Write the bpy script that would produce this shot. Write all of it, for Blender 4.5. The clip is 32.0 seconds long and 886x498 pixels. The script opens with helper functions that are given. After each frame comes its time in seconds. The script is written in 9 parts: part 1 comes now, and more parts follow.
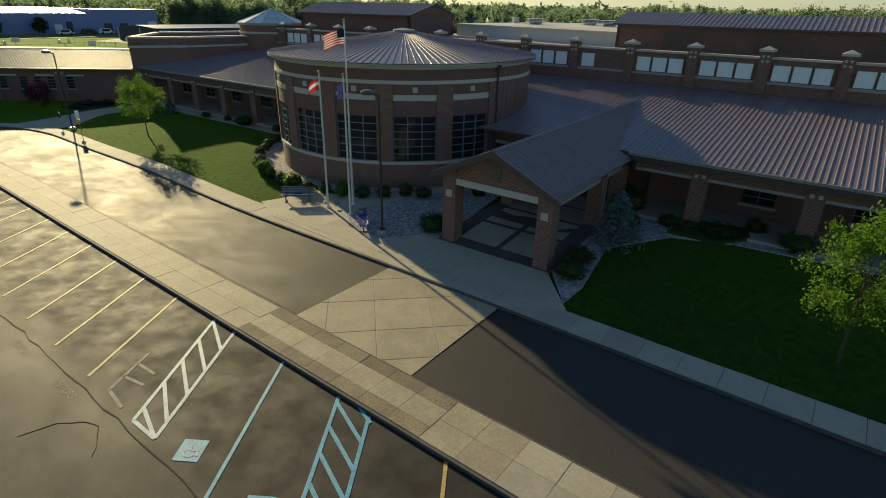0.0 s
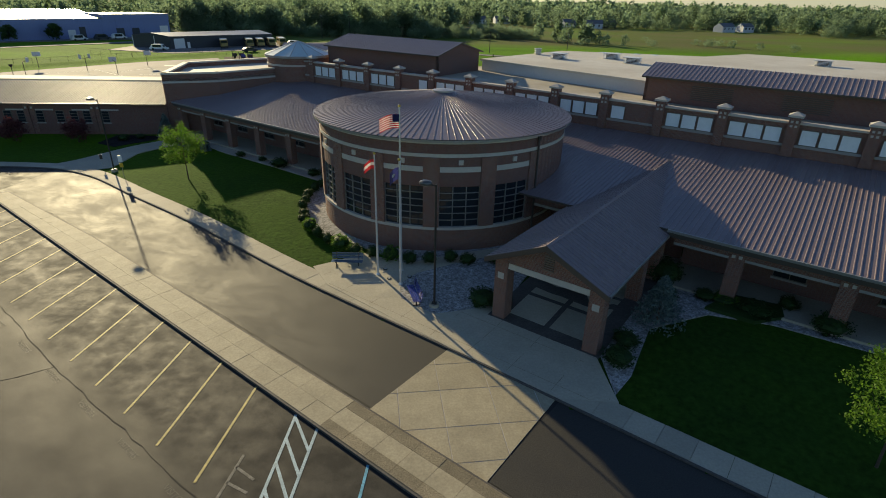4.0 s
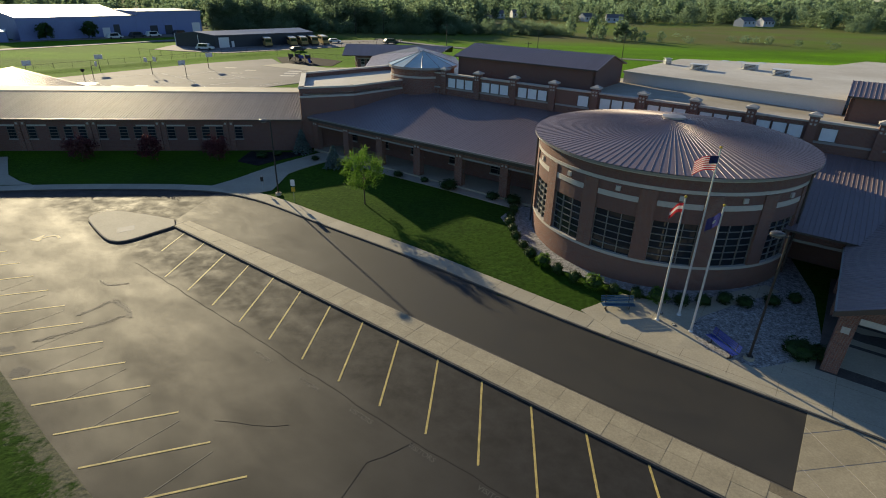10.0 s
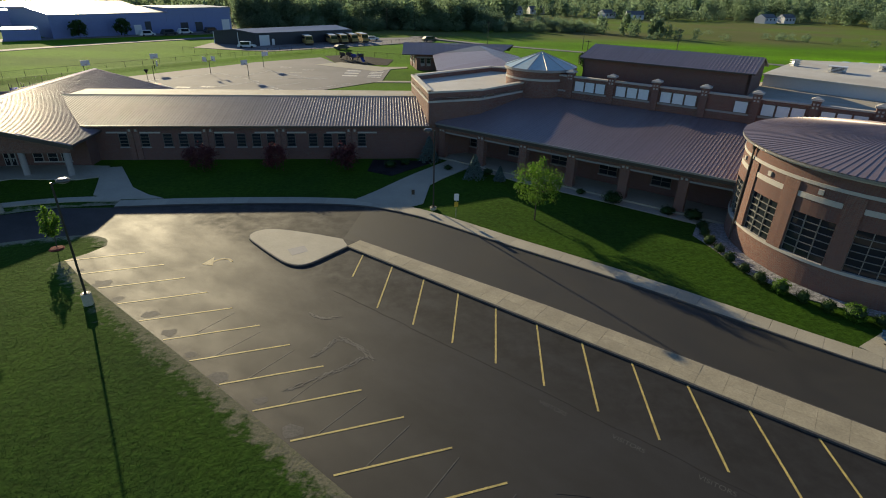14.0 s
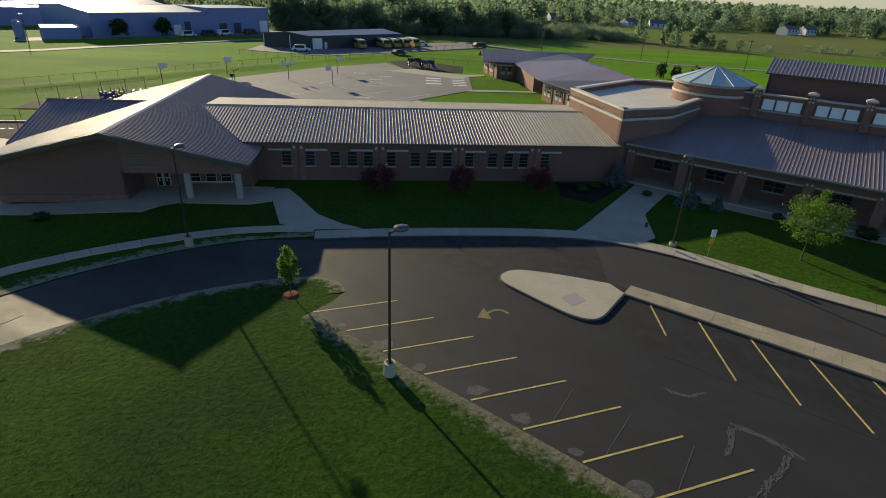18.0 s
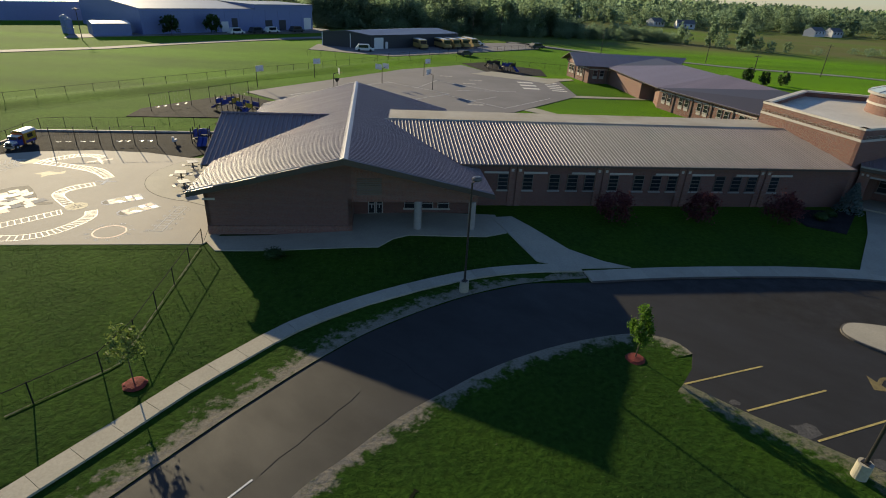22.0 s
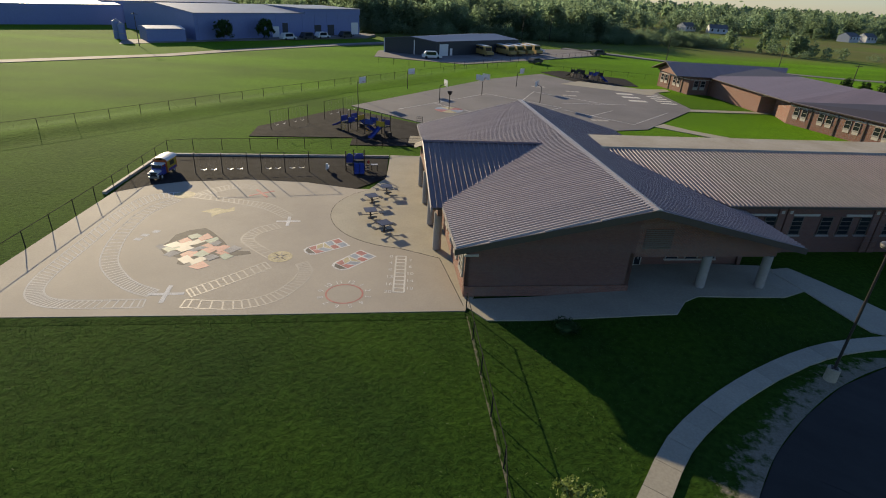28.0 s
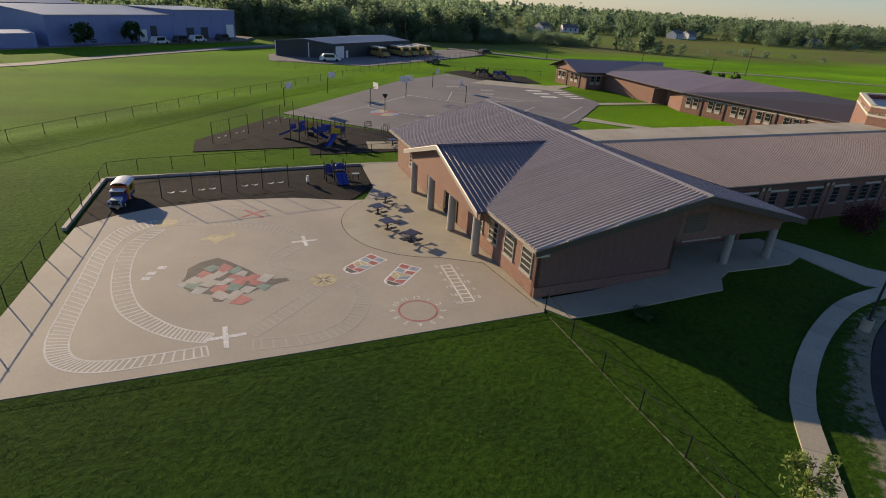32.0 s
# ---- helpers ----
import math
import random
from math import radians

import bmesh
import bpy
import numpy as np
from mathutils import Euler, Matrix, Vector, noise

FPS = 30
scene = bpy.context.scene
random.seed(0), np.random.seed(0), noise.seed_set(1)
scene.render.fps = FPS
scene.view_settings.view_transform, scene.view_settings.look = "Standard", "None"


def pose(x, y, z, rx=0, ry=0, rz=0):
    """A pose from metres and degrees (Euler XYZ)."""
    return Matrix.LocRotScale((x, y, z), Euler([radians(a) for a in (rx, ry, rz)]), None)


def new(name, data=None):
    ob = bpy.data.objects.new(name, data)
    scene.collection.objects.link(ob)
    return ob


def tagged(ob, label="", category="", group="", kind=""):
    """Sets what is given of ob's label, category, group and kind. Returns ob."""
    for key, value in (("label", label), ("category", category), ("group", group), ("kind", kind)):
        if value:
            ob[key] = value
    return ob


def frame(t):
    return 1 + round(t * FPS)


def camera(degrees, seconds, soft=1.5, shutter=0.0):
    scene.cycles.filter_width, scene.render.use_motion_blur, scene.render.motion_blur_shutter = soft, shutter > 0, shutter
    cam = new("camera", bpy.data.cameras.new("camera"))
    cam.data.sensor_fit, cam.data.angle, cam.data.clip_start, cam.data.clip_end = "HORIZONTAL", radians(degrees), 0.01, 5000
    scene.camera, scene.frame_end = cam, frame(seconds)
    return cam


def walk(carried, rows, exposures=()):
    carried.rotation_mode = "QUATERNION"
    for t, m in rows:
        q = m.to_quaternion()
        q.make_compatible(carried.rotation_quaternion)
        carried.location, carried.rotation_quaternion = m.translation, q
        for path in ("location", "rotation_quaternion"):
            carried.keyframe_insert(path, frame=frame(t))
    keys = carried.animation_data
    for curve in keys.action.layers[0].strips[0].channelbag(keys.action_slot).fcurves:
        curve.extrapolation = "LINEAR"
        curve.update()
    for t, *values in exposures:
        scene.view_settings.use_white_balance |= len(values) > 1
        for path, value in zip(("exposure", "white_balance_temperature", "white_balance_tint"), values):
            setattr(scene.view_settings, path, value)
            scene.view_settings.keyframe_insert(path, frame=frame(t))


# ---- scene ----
cam = camera(78.9, 32.0, soft=1.0)
# seconds, x, y, z, yaw, pitch, roll
PATH = [
    (0.0, -0.20, -0.32, 12.70, -0.33, -24.31, 1.19),
    (0.5, -0.13, -0.40, 13.35, -0.32, -24.32, 1.18),
    (1.0, -0.11, -0.47, 13.98, -0.30, -24.37, 1.19),
    (1.5, -0.18, -0.48, 14.60, -0.28, -24.46, 1.19),
    (2.0, -0.38, -0.39, 15.24, -0.26, -24.58, 1.21),
    (2.5, -0.79, -0.16, 15.93, -0.16, -24.71, 1.25),
    (3.0, -1.40, 0.08, 16.63, -0.05, -24.83, 1.31),
    (3.5, -2.19, 0.22, 17.30, 0.02, -24.96, 1.36),
    (5.5, -7.53, -0.24, 19.77, -0.77, -25.42, 1.57),
    (6.0, -8.98, 0.04, 19.87, -0.80, -25.46, 1.64),
    (6.5, -10.52, 0.34, 19.89, -0.89, -25.48, 1.66),
    (7.0, -12.14, 0.71, 19.87, -0.92, -25.50, 1.64),
    (7.5, -13.84, 1.15, 19.86, -0.93, -25.54, 1.60),
    (8.0, -15.57, 1.59, 19.87, -0.95, -25.58, 1.53),
    (8.5, -17.30, 2.06, 19.85, -0.93, -25.66, 1.49),
    (9.0, -19.02, 2.57, 19.84, -0.89, -25.76, 1.48),
    (9.5, -20.82, 3.07, 19.83, -0.87, -25.84, 1.45),
    (10.0, -22.63, 3.56, 19.83, -0.88, -25.92, 1.42),
    (10.5, -24.52, 4.08, 19.84, -0.93, -26.00, 1.40),
    (11.0, -26.42, 4.60, 19.84, -1.00, -26.07, 1.40),
    (11.5, -28.40, 5.12, 19.84, -1.07, -26.13, 1.40),
    (12.0, -30.47, 5.66, 19.82, -1.14, -26.19, 1.41),
    (12.5, -32.57, 6.23, 19.79, -1.22, -26.24, 1.43),
    (13.0, -34.71, 6.79, 19.77, -1.29, -26.26, 1.48),
    (13.5, -36.91, 7.41, 19.72, -1.33, -26.29, 1.46),
    (14.0, -39.12, 8.07, 19.66, -1.37, -26.28, 1.49),
    (14.5, -41.44, 8.81, 19.60, -1.43, -26.22, 1.55),
    (16.5, -52.09, 12.49, 19.03, -2.10, -25.83, 2.14),
    (17.0, -54.80, 13.53, 18.95, -2.25, -25.82, 2.34),
    (17.5, -57.57, 14.60, 18.91, -2.43, -25.82, 2.53),
    (18.0, -60.35, 15.56, 18.88, -2.63, -25.83, 2.68),
    (18.5, -63.15, 16.48, 18.84, -2.82, -25.88, 2.81),
    (19.0, -65.89, 17.35, 18.81, -3.03, -25.94, 2.92),
    (19.5, -68.64, 18.16, 18.79, -3.21, -26.00, 3.03),
    (20.0, -71.38, 18.93, 18.75, -3.42, -26.08, 3.11),
    (20.5, -74.03, 19.80, 18.74, -3.58, -26.11, 3.18),
    (21.0, -76.56, 20.71, 18.73, -3.77, -26.13, 3.24),
    (21.5, -79.12, 21.61, 18.66, -3.80, -26.13, 3.33),
    (22.0, -81.85, 22.60, 18.53, -3.53, -26.14, 3.36),
    (22.5, -84.41, 23.69, 18.37, -3.54, -26.15, 3.21),
    (23.0, -86.64, 24.67, 18.23, -3.62, -26.16, 3.09),
    (23.5, -88.77, 25.63, 18.16, -3.72, -26.12, 3.12),
    (24.0, -90.99, 26.61, 18.11, -3.78, -26.08, 3.21),
    (24.5, -93.26, 27.53, 18.03, -3.91, -26.05, 3.32),
    (25.0, -95.46, 28.42, 17.95, -4.03, -26.05, 3.40),
    (25.5, -97.49, 29.22, 17.92, -4.11, -26.01, 3.41),
    (26.0, -99.22, 29.95, 17.87, -4.12, -25.98, 3.41),
    (26.5, -100.30, 30.61, 17.84, -4.08, -25.94, 3.44),
    (28.5, -101.34, 31.86, 17.86, -3.54, -25.87, 3.55),
    (29.0, -102.13, 32.00, 17.78, -4.71, -25.77, 3.64),
    (29.5, -103.27, 32.19, 17.68, -6.21, -25.63, 3.76),
    (30.0, -104.67, 32.49, 17.58, -8.52, -25.46, 3.81),
    (30.5, -106.42, 32.83, 17.43, -11.01, -25.31, 3.77),
    (31.0, -108.40, 33.31, 17.30, -13.30, -25.18, 3.78),
    (31.5, -110.48, 33.86, 17.19, -15.62, -25.07, 3.84),
    (32.0, -112.65, 34.59, 17.13, -18.21, -24.94, 3.89),
]
walk(cam, [(t, pose(x, y, z, 90 + p, 0, yaw) @ pose(0, 0, 0, 0, 0, r)) for t, x, y, z, yaw, p, r in PATH],
     exposures=[(0.0, 0.42, 7450, 3), (2.5, 0.44, 7200, 5), (6.0, 0.46, 6600, 9), (10.0, 0.46, 6500, 10), (19.0, 0.43, 6500, 10), (24.0, 0.42, 6450, 13), (29.0, 0.42, 6550, 16), (32.0, 0.42, 6750, 20)])

# ---- light ----
SUN_EL, SUN_DIR = radians(15.8), Vector((-0.555, 0.832, 0))
world = bpy.data.worlds.new("world")
scene.world = world
world.use_nodes = True
wn = world.node_tree.nodes
sky = wn.new("ShaderNodeTexSky")
sky.sky_type, sky.sun_disc = "NISHITA", False
sky.sun_elevation, sky.sun_rotation = SUN_EL, math.atan2(SUN_DIR.x, SUN_DIR.y)
sky.dust_density, sky.air_density, sky.ozone_density = 0.15, 1.0, 2.5
tint = wn.new("ShaderNodeMix")
tint.data_type, tint.blend_type = "RGBA", "MULTIPLY"
tint.inputs["Factor"].default_value, tint.inputs["B"].default_value = 1.0, (0.83, 0.93, 1.12, 1)
world.node_tree.links.new(sky.outputs[0], tint.inputs["A"])
world.node_tree.links.new(tint.outputs["Result"], wn["Background"].inputs[0])
wn["Background"].inputs[1].default_value = 0.085
sun = new("sun", bpy.data.lights.new("sun", "SUN"))
sun.data.energy, sun.data.angle, sun.data.color = 4.9, radians(0.6), (1.0, 0.84, 0.53)
to_sun = SUN_DIR * math.cos(SUN_EL) + Vector((0, 0, math.sin(SUN_EL)))
sun.matrix_world = Matrix.Translation((0, 0, 80)) @ to_sun.to_track_quat("Z", "Y").to_matrix().to_4x4()
scene.view_settings.exposure = 0.4


# ---- materials ----
def mat(name, color, rough=0.8, metal=0.0, spread=0.25, big=0.15, small=6.0, bump=0.15, second=None, spec=0.5, bumpscale=None, patch=0.5, random_tone=0.0, gloss_spread=0.0, warp=0.0, streak=None):
    """A surface with a base colour that varies at two scales in world metres, with fine relief."""
    m = bpy.data.materials.new(name)
    m.use_nodes = True
    nt = m.node_tree
    n, l = nt.nodes, nt.links
    b = n["Principled BSDF"]
    b.inputs["Metallic"].default_value, b.inputs["Roughness"].default_value = metal, rough
    b.inputs["Specular IOR Level"].default_value = spec
    geo = n.new("ShaderNodeNewGeometry")
    n1, n2 = n.new("ShaderNodeTexNoise"), n.new("ShaderNodeTexNoise")
    n1.inputs["Scale"].default_value, n1.inputs["Detail"].default_value, n1.inputs["Roughness"].default_value = big, 5, 0.6
    n2.inputs["Scale"].default_value, n2.inputs["Detail"].default_value, n2.inputs["Roughness"].default_value = small, 4, 0.65
    l.new(geo.outputs["Position"], n1.inputs["Vector"]), l.new(geo.outputs["Position"], n2.inputs["Vector"])
    n1.inputs["Distortion"].default_value = warp
    if streak:
        mp = n.new("ShaderNodeMapping")
        mp.vector_type = "TEXTURE"
        mp.inputs["Rotation"].default_value[2], mp.inputs["Scale"].default_value = radians(streak[0]), (streak[1], 1, 1)
        n1.inputs["Detail"].default_value, n1.inputs["Roughness"].default_value = 9, 0.66
        l.new(geo.outputs["Position"], mp.inputs["Vector"]), l.new(mp.outputs[0], n1.inputs["Vector"])
    r1 = n.new("ShaderNodeMapRange")
    r1.inputs["From Min"].default_value, r1.inputs["From Max"].default_value = 0.5 - patch * 0.3, 0.5 + patch * 0.3
    l.new(n1.outputs["Fac"], r1.inputs["Value"])
    mix = n.new("ShaderNodeMix")
    mix.data_type = "RGBA"
    c2 = second or [c * (1 - spread) for c in color]
    mix.inputs["A"].default_value, mix.inputs["B"].default_value = (*color, 1), (*c2, 1)
    l.new(r1.outputs[0], mix.inputs["Factor"])
    hsv = n.new("ShaderNodeHueSaturation")
    r2 = n.new("ShaderNodeMapRange")
    r2.inputs["To Min"].default_value, r2.inputs["To Max"].default_value = 1 - spread, 1 + spread
    r2.inputs["From Min"].default_value, r2.inputs["From Max"].default_value = 0.3, 0.7
    l.new(n2.outputs["Fac"], r2.inputs["Value"])
    value = r2.outputs[0]
    if random_tone:
        info, r3, mul = n.new("ShaderNodeObjectInfo"), n.new("ShaderNodeMapRange"), n.new("ShaderNodeMath")
        r3.inputs["To Min"].default_value, r3.inputs["To Max"].default_value = 1 - random_tone, 1 + random_tone
        l.new(info.outputs["Random"], r3.inputs["Value"])
        mul.operation = "MULTIPLY"
        l.new(value, mul.inputs[0]), l.new(r3.outputs[0], mul.inputs[1])
        value = mul.outputs[0]
    l.new(value, hsv.inputs["Value"]), l.new(mix.outputs["Result"], hsv.inputs["Color"])
    l.new(hsv.outputs[0], b.inputs["Base Color"])
    if gloss_spread:
        r4 = n.new("ShaderNodeMapRange")
        r4.inputs["From Min"].default_value, r4.inputs["From Max"].default_value = 0.35, 0.65
        r4.inputs["To Min"].default_value, r4.inputs["To Max"].default_value = rough - gloss_spread, rough + gloss_spread
        l.new(n1.outputs["Fac"], r4.inputs["Value"])
        l.new(r4.outputs[0], b.inputs["Roughness"])
    if bump:
        bp = n.new("ShaderNodeBump")
        bp.inputs["Strength"].default_value, bp.inputs["Distance"].default_value = bump, 0.02 if bumpscale is None else bumpscale
        l.new(n2.outputs["Fac"], bp.inputs["Height"])
        l.new(bp.outputs[0], b.inputs["Normal"])
    return m


def brick_mat(name, c1, c2, mortar, scale=1.0):
    """Running-bond brickwork, 0.2 by 0.067 m, laid along the wall whichever way it runs."""
    m = mat(name, c1, 0.85, spread=0.12, big=0.4, small=9, bump=0.0)
    n, l = m.node_tree.nodes, m.node_tree.links
    b = n["Principled BSDF"]
    tex, br = n.new("ShaderNodeTexCoord"), n.new("ShaderNodeTexBrick")
    br.inputs["Scale"].default_value = 1.0
    br.inputs["Brick Width"].default_value, br.inputs["Row Height"].default_value = 0.21 * scale, 0.073 * scale
    br.inputs["Mortar Size"].default_value, br.inputs["Mortar Smooth"].default_value = 0.010, 0.3
    br.inputs["Color1"].default_value, br.inputs["Color2"].default_value, br.inputs["Mortar"].default_value = (*c1, 1), (*c2, 1), (*mortar, 1)
    br.inputs["Bias"].default_value = -0.1
    l.new(tex.outputs["UV"], br.inputs["Vector"])
    hsv = next(x for x in n if x.bl_idname == "ShaderNodeHueSaturation")
    l.new(br.outputs["Color"], hsv.inputs["Color"])
    bp = n.new("ShaderNodeBump")
    bp.invert, bp.inputs["Strength"].default_value, bp.inputs["Distance"].default_value = True, 0.5, 0.008
    l.new(br.outputs["Fac"], bp.inputs["Height"]), l.new(bp.outputs[0], b.inputs["Normal"])
    return m


def glass_mat(name, tint=(0.02, 0.025, 0.03), rough=0.04):
    m = bpy.data.materials.new(name)
    m.use_nodes = True
    b = m.node_tree.nodes["Principled BSDF"]
    b.inputs["Base Color"].default_value, b.inputs["Roughness"].default_value = (*tint, 1), rough
    b.inputs["Specular IOR Level"].default_value, b.inputs["Coat Weight"].default_value = 0.45, 0.0
    return m


ASPHALT = mat("asphalt_worn", (0.036, 0.034, 0.031), 0.67, spread=0.25, big=0.38, small=25, bump=0.3, second=(0.022, 0.021, 0.019), spec=0.31, patch=0.8, gloss_spread=0.05, warp=0.15, streak=(-37.8, 1.6))
# the stalls along the raised walk are rougher, blotched with oil; the aisle is polished by tyres
an, al = ASPHALT.node_tree.nodes, ASPHALT.node_tree.links
apos, adot, aoff, abl, aadd, amask, arough, amixc = (an.new("ShaderNode" + k) for k in ("NewGeometry", "VectorMath", "TexNoise", "TexNoise", "Math", "MapRange", "Math", "Mix"))
adot.operation, adot.inputs[1].default_value = "DOT_PRODUCT", (0.6125, 0.79, 0)
al.new(apos.outputs["Position"], adot.inputs[0])
aoff.inputs["Scale"].default_value, aoff.inputs["Detail"].default_value = 0.55, 4
abl.inputs["Scale"].default_value, abl.inputs["Detail"].default_value, abl.inputs["Roughness"].default_value = 0.85, 6, 0.62
al.new(apos.outputs["Position"], aoff.inputs["Vector"]), al.new(apos.outputs["Position"], abl.inputs["Vector"])
aadd.operation, aadd.inputs[1].default_value = "MULTIPLY_ADD", 2.6
al.new(aoff.outputs["Fac"], aadd.inputs[0]), al.new(adot.outputs["Value"], aadd.inputs[2])
amask.inputs["From Min"].default_value, amask.inputs["From Max"].default_value = 5.2, 6.8
al.new(aadd.outputs[0], amask.inputs["Value"])
ablot, amul = an.new("ShaderNodeMapRange"), an.new("ShaderNodeMath")
ablot.inputs["From Min"].default_value, ablot.inputs["From Max"].default_value = 0.36, 0.62
al.new(abl.outputs["Fac"], ablot.inputs["Value"])
amul.operation = "MULTIPLY"
al.new(amask.outputs[0], amul.inputs[0]), al.new(ablot.outputs[0], amul.inputs[1])
arough.operation, arough.inputs[1].default_value = "MULTIPLY_ADD", 0.13
aold = an["Principled BSDF"].inputs["Roughness"].links[0].from_socket
al.new(amul.outputs[0], arough.inputs[0]), al.new(aold, arough.inputs[2]), al.new(arough.outputs[0], an["Principled BSDF"].inputs["Roughness"])
amixc.data_type, amixc.blend_type, amixc.inputs["B"].default_value = "RGBA", "MULTIPLY", (0.62, 0.62, 0.64, 1)
acol = an["Principled BSDF"].inputs["Base Color"].links[0].from_socket
al.new(amul.outputs[0], amixc.inputs["Factor"]), al.new(acol, amixc.inputs["A"]), al.new(amixc.outputs["Result"], an["Principled BSDF"].inputs["Base Color"])
ASPHALT_NEW = mat("asphalt_fresh", (0.030, 0.029, 0.027), 0.70, spread=0.36, big=0.5, small=18, bump=0.45, second=(0.046, 0.043, 0.037), spec=0.34, patch=0.9, gloss_spread=0.06, warp=0.5, streak=(-37.8, 1.6))
CONCRETE = mat("concrete", (0.405, 0.365, 0.275), 0.8, spread=0.12, big=0.5, small=8, bump=0.1, random_tone=0.1)
CONCRETE_TAN = mat("concrete_tan", (0.375, 0.325, 0.22), 0.75, spread=0.16, big=0.7, small=9, bump=0.12, random_tone=0.07, second=(0.30, 0.26, 0.175))
PAVER = mat("textured_warning_paver", (0.27, 0.225, 0.145), 0.85, spread=0.35, big=0.6, small=14, bump=0.8, random_tone=0.12)
CONCRETE_PAD = mat("concrete_playground", (0.42, 0.37, 0.295), 0.8, spread=0.08, big=0.12, small=10, bump=0.1, second=(0.335, 0.295, 0.24))
KERB = mat("kerb_dark", (0.10, 0.09, 0.08), 0.8, spread=0.3, big=0.8, small=9)
GRASS = mat("grass", (0.029, 0.066, 0.007), 0.95, spread=0.38, big=0.12, small=3, bump=0.8, second=(0.019, 0.046, 0.008), bumpscale=0.08, spec=0.05)
gn, gl = GRASS.node_tree.nodes, GRASS.node_tree.links
gpos, gsep, gfar, gtan, gmul, gmix = (gn.new("ShaderNode" + k) for k in ("NewGeometry", "SeparateXYZ", "MapRange", "TexNoise", "Math", "Mix"))
gl.new(gpos.outputs["Position"], gsep.inputs[0])
gfar.inputs["From Min"].default_value, gfar.inputs["From Max"].default_value = 228, 262
gl.new(gsep.outputs["Y"], gfar.inputs["Value"])
gtan.inputs["Scale"].default_value, gtan.inputs["Detail"].default_value = 0.02, 6
gl.new(gpos.outputs["Position"], gtan.inputs["Vector"])
gmul.operation = "MULTIPLY"
gtanr = gn.new("ShaderNodeMapRange")
gtanr.inputs["From Min"].default_value, gtanr.inputs["From Max"].default_value, gtanr.inputs["To Min"].default_value = 0.3, 0.68, 0.45
gl.new(gtan.outputs["Fac"], gtanr.inputs["Value"])
gl.new(gfar.outputs[0], gmul.inputs[0]), gl.new(gtanr.outputs[0], gmul.inputs[1])
gmix.data_type = "RGBA"
ghsv = next(k for k in gn if k.bl_idname == "ShaderNodeHueSaturation")
gl.new(gmul.outputs[0], gmix.inputs["Factor"]), gl.new(ghsv.outputs[0], gmix.inputs["A"])
gmix.inputs["B"].default_value = (0.15, 0.135, 0.06, 1)
gl.new(gmix.outputs["Result"], gn["Principled BSDF"].inputs["Base Color"])
gb = gn["Principled BSDF"].inputs
gvar = gn.new("ShaderNodeMapRange")
gstreak, gmap = gn.new("ShaderNodeTexNoise"), gn.new("ShaderNodeMapping")
gmap.inputs["Scale"].default_value = (0.012, 0.06, 1)
gstreak.inputs["Scale"].default_value, gstreak.inputs["Detail"].default_value = 1.0, 5
gl.new(gpos.outputs["Position"], gmap.inputs["Vector"]), gl.new(gmap.outputs[0], gstreak.inputs["Vector"]), gl.new(gstreak.outputs["Fac"], gvar.inputs["Value"])
gvar.inputs["From Min"].default_value, gvar.inputs["From Max"].default_value, gvar.inputs["To Min"].default_value, gvar.inputs["To Max"].default_value = 0.3, 0.7, 0.2, 0.5
gkeep, gsheen = gn.new("ShaderNodeMath"), gn.new("ShaderNodeMath")
gkeep.operation, gkeep.inputs[0].default_value = "SUBTRACT", 1.0
gl.new(gmul.outputs[0], gkeep.inputs[1])
gsheen.operation = "MULTIPLY"
gl.new(gvar.outputs[0], gsheen.inputs[0]), gl.new(gkeep.outputs[0], gsheen.inputs[1]), gl.new(gsheen.outputs[0], gb["Sheen Weight"])
gb["Sheen Weight"].default_value, gb["Sheen Roughness"].default_value, gb["Sheen Tint"].default_value = 0.45, 0.32, (0.215, 0.49, 0.0, 1)
# worn turf: bare soil towards one edge of the strip, breaking up into grass
WORN = GRASS.copy()
WORN.name = "worn_turf"
wn_, wl_ = WORN.node_tree.nodes, WORN.node_tree.links
wuv, wsep, wnoise, wsub, wmap, wmix, wfine = (wn_.new("ShaderNode" + k) for k in ("UVMap", "SeparateXYZ", "TexNoise", "Math", "MapRange", "Mix", "TexNoise"))
wl_.new(wuv.outputs[0], wsep.inputs[0])
wpos = next(k for k in wn_ if k.bl_idname == "ShaderNodeNewGeometry")
for nd, sc in ((wnoise, 1.3), (wfine, 9.0)):
    nd.inputs["Scale"].default_value, nd.inputs["Detail"].default_value, nd.inputs["Roughness"].default_value = sc, 6, 0.7
    wl_.new(wpos.outputs["Position"], nd.inputs["Vector"])
wsub.operation, wsub.inputs[1].default_value = "MULTIPLY_ADD", -0.38
wl_.new(wsep.outputs["Y"], wsub.inputs[0]), wl_.new(wnoise.outputs["Fac"], wsub.inputs[2])
wmap.inputs["From Min"].default_value, wmap.inputs["From Max"].default_value = 0.27, 0.43
wl_.new(wsub.outputs[0], wmap.inputs["Value"])
wmix.data_type = "RGBA"
wsoil = wn_.new("ShaderNodeMix")
wsoil.data_type = "RGBA"
wsoil.inputs["A"].default_value, wsoil.inputs["B"].default_value = (0.09, 0.075, 0.045, 1), (0.36, 0.32, 0.26, 1)
wl_.new(wfine.outputs["Fac"], wsoil.inputs["Factor"])
wl_.new(wmap.outputs[0], wmix.inputs["Factor"]), wl_.new(wsoil.outputs["Result"], wmix.inputs["B"])
wold = wn_["Principled BSDF"].inputs["Base Color"].links[0].from_socket
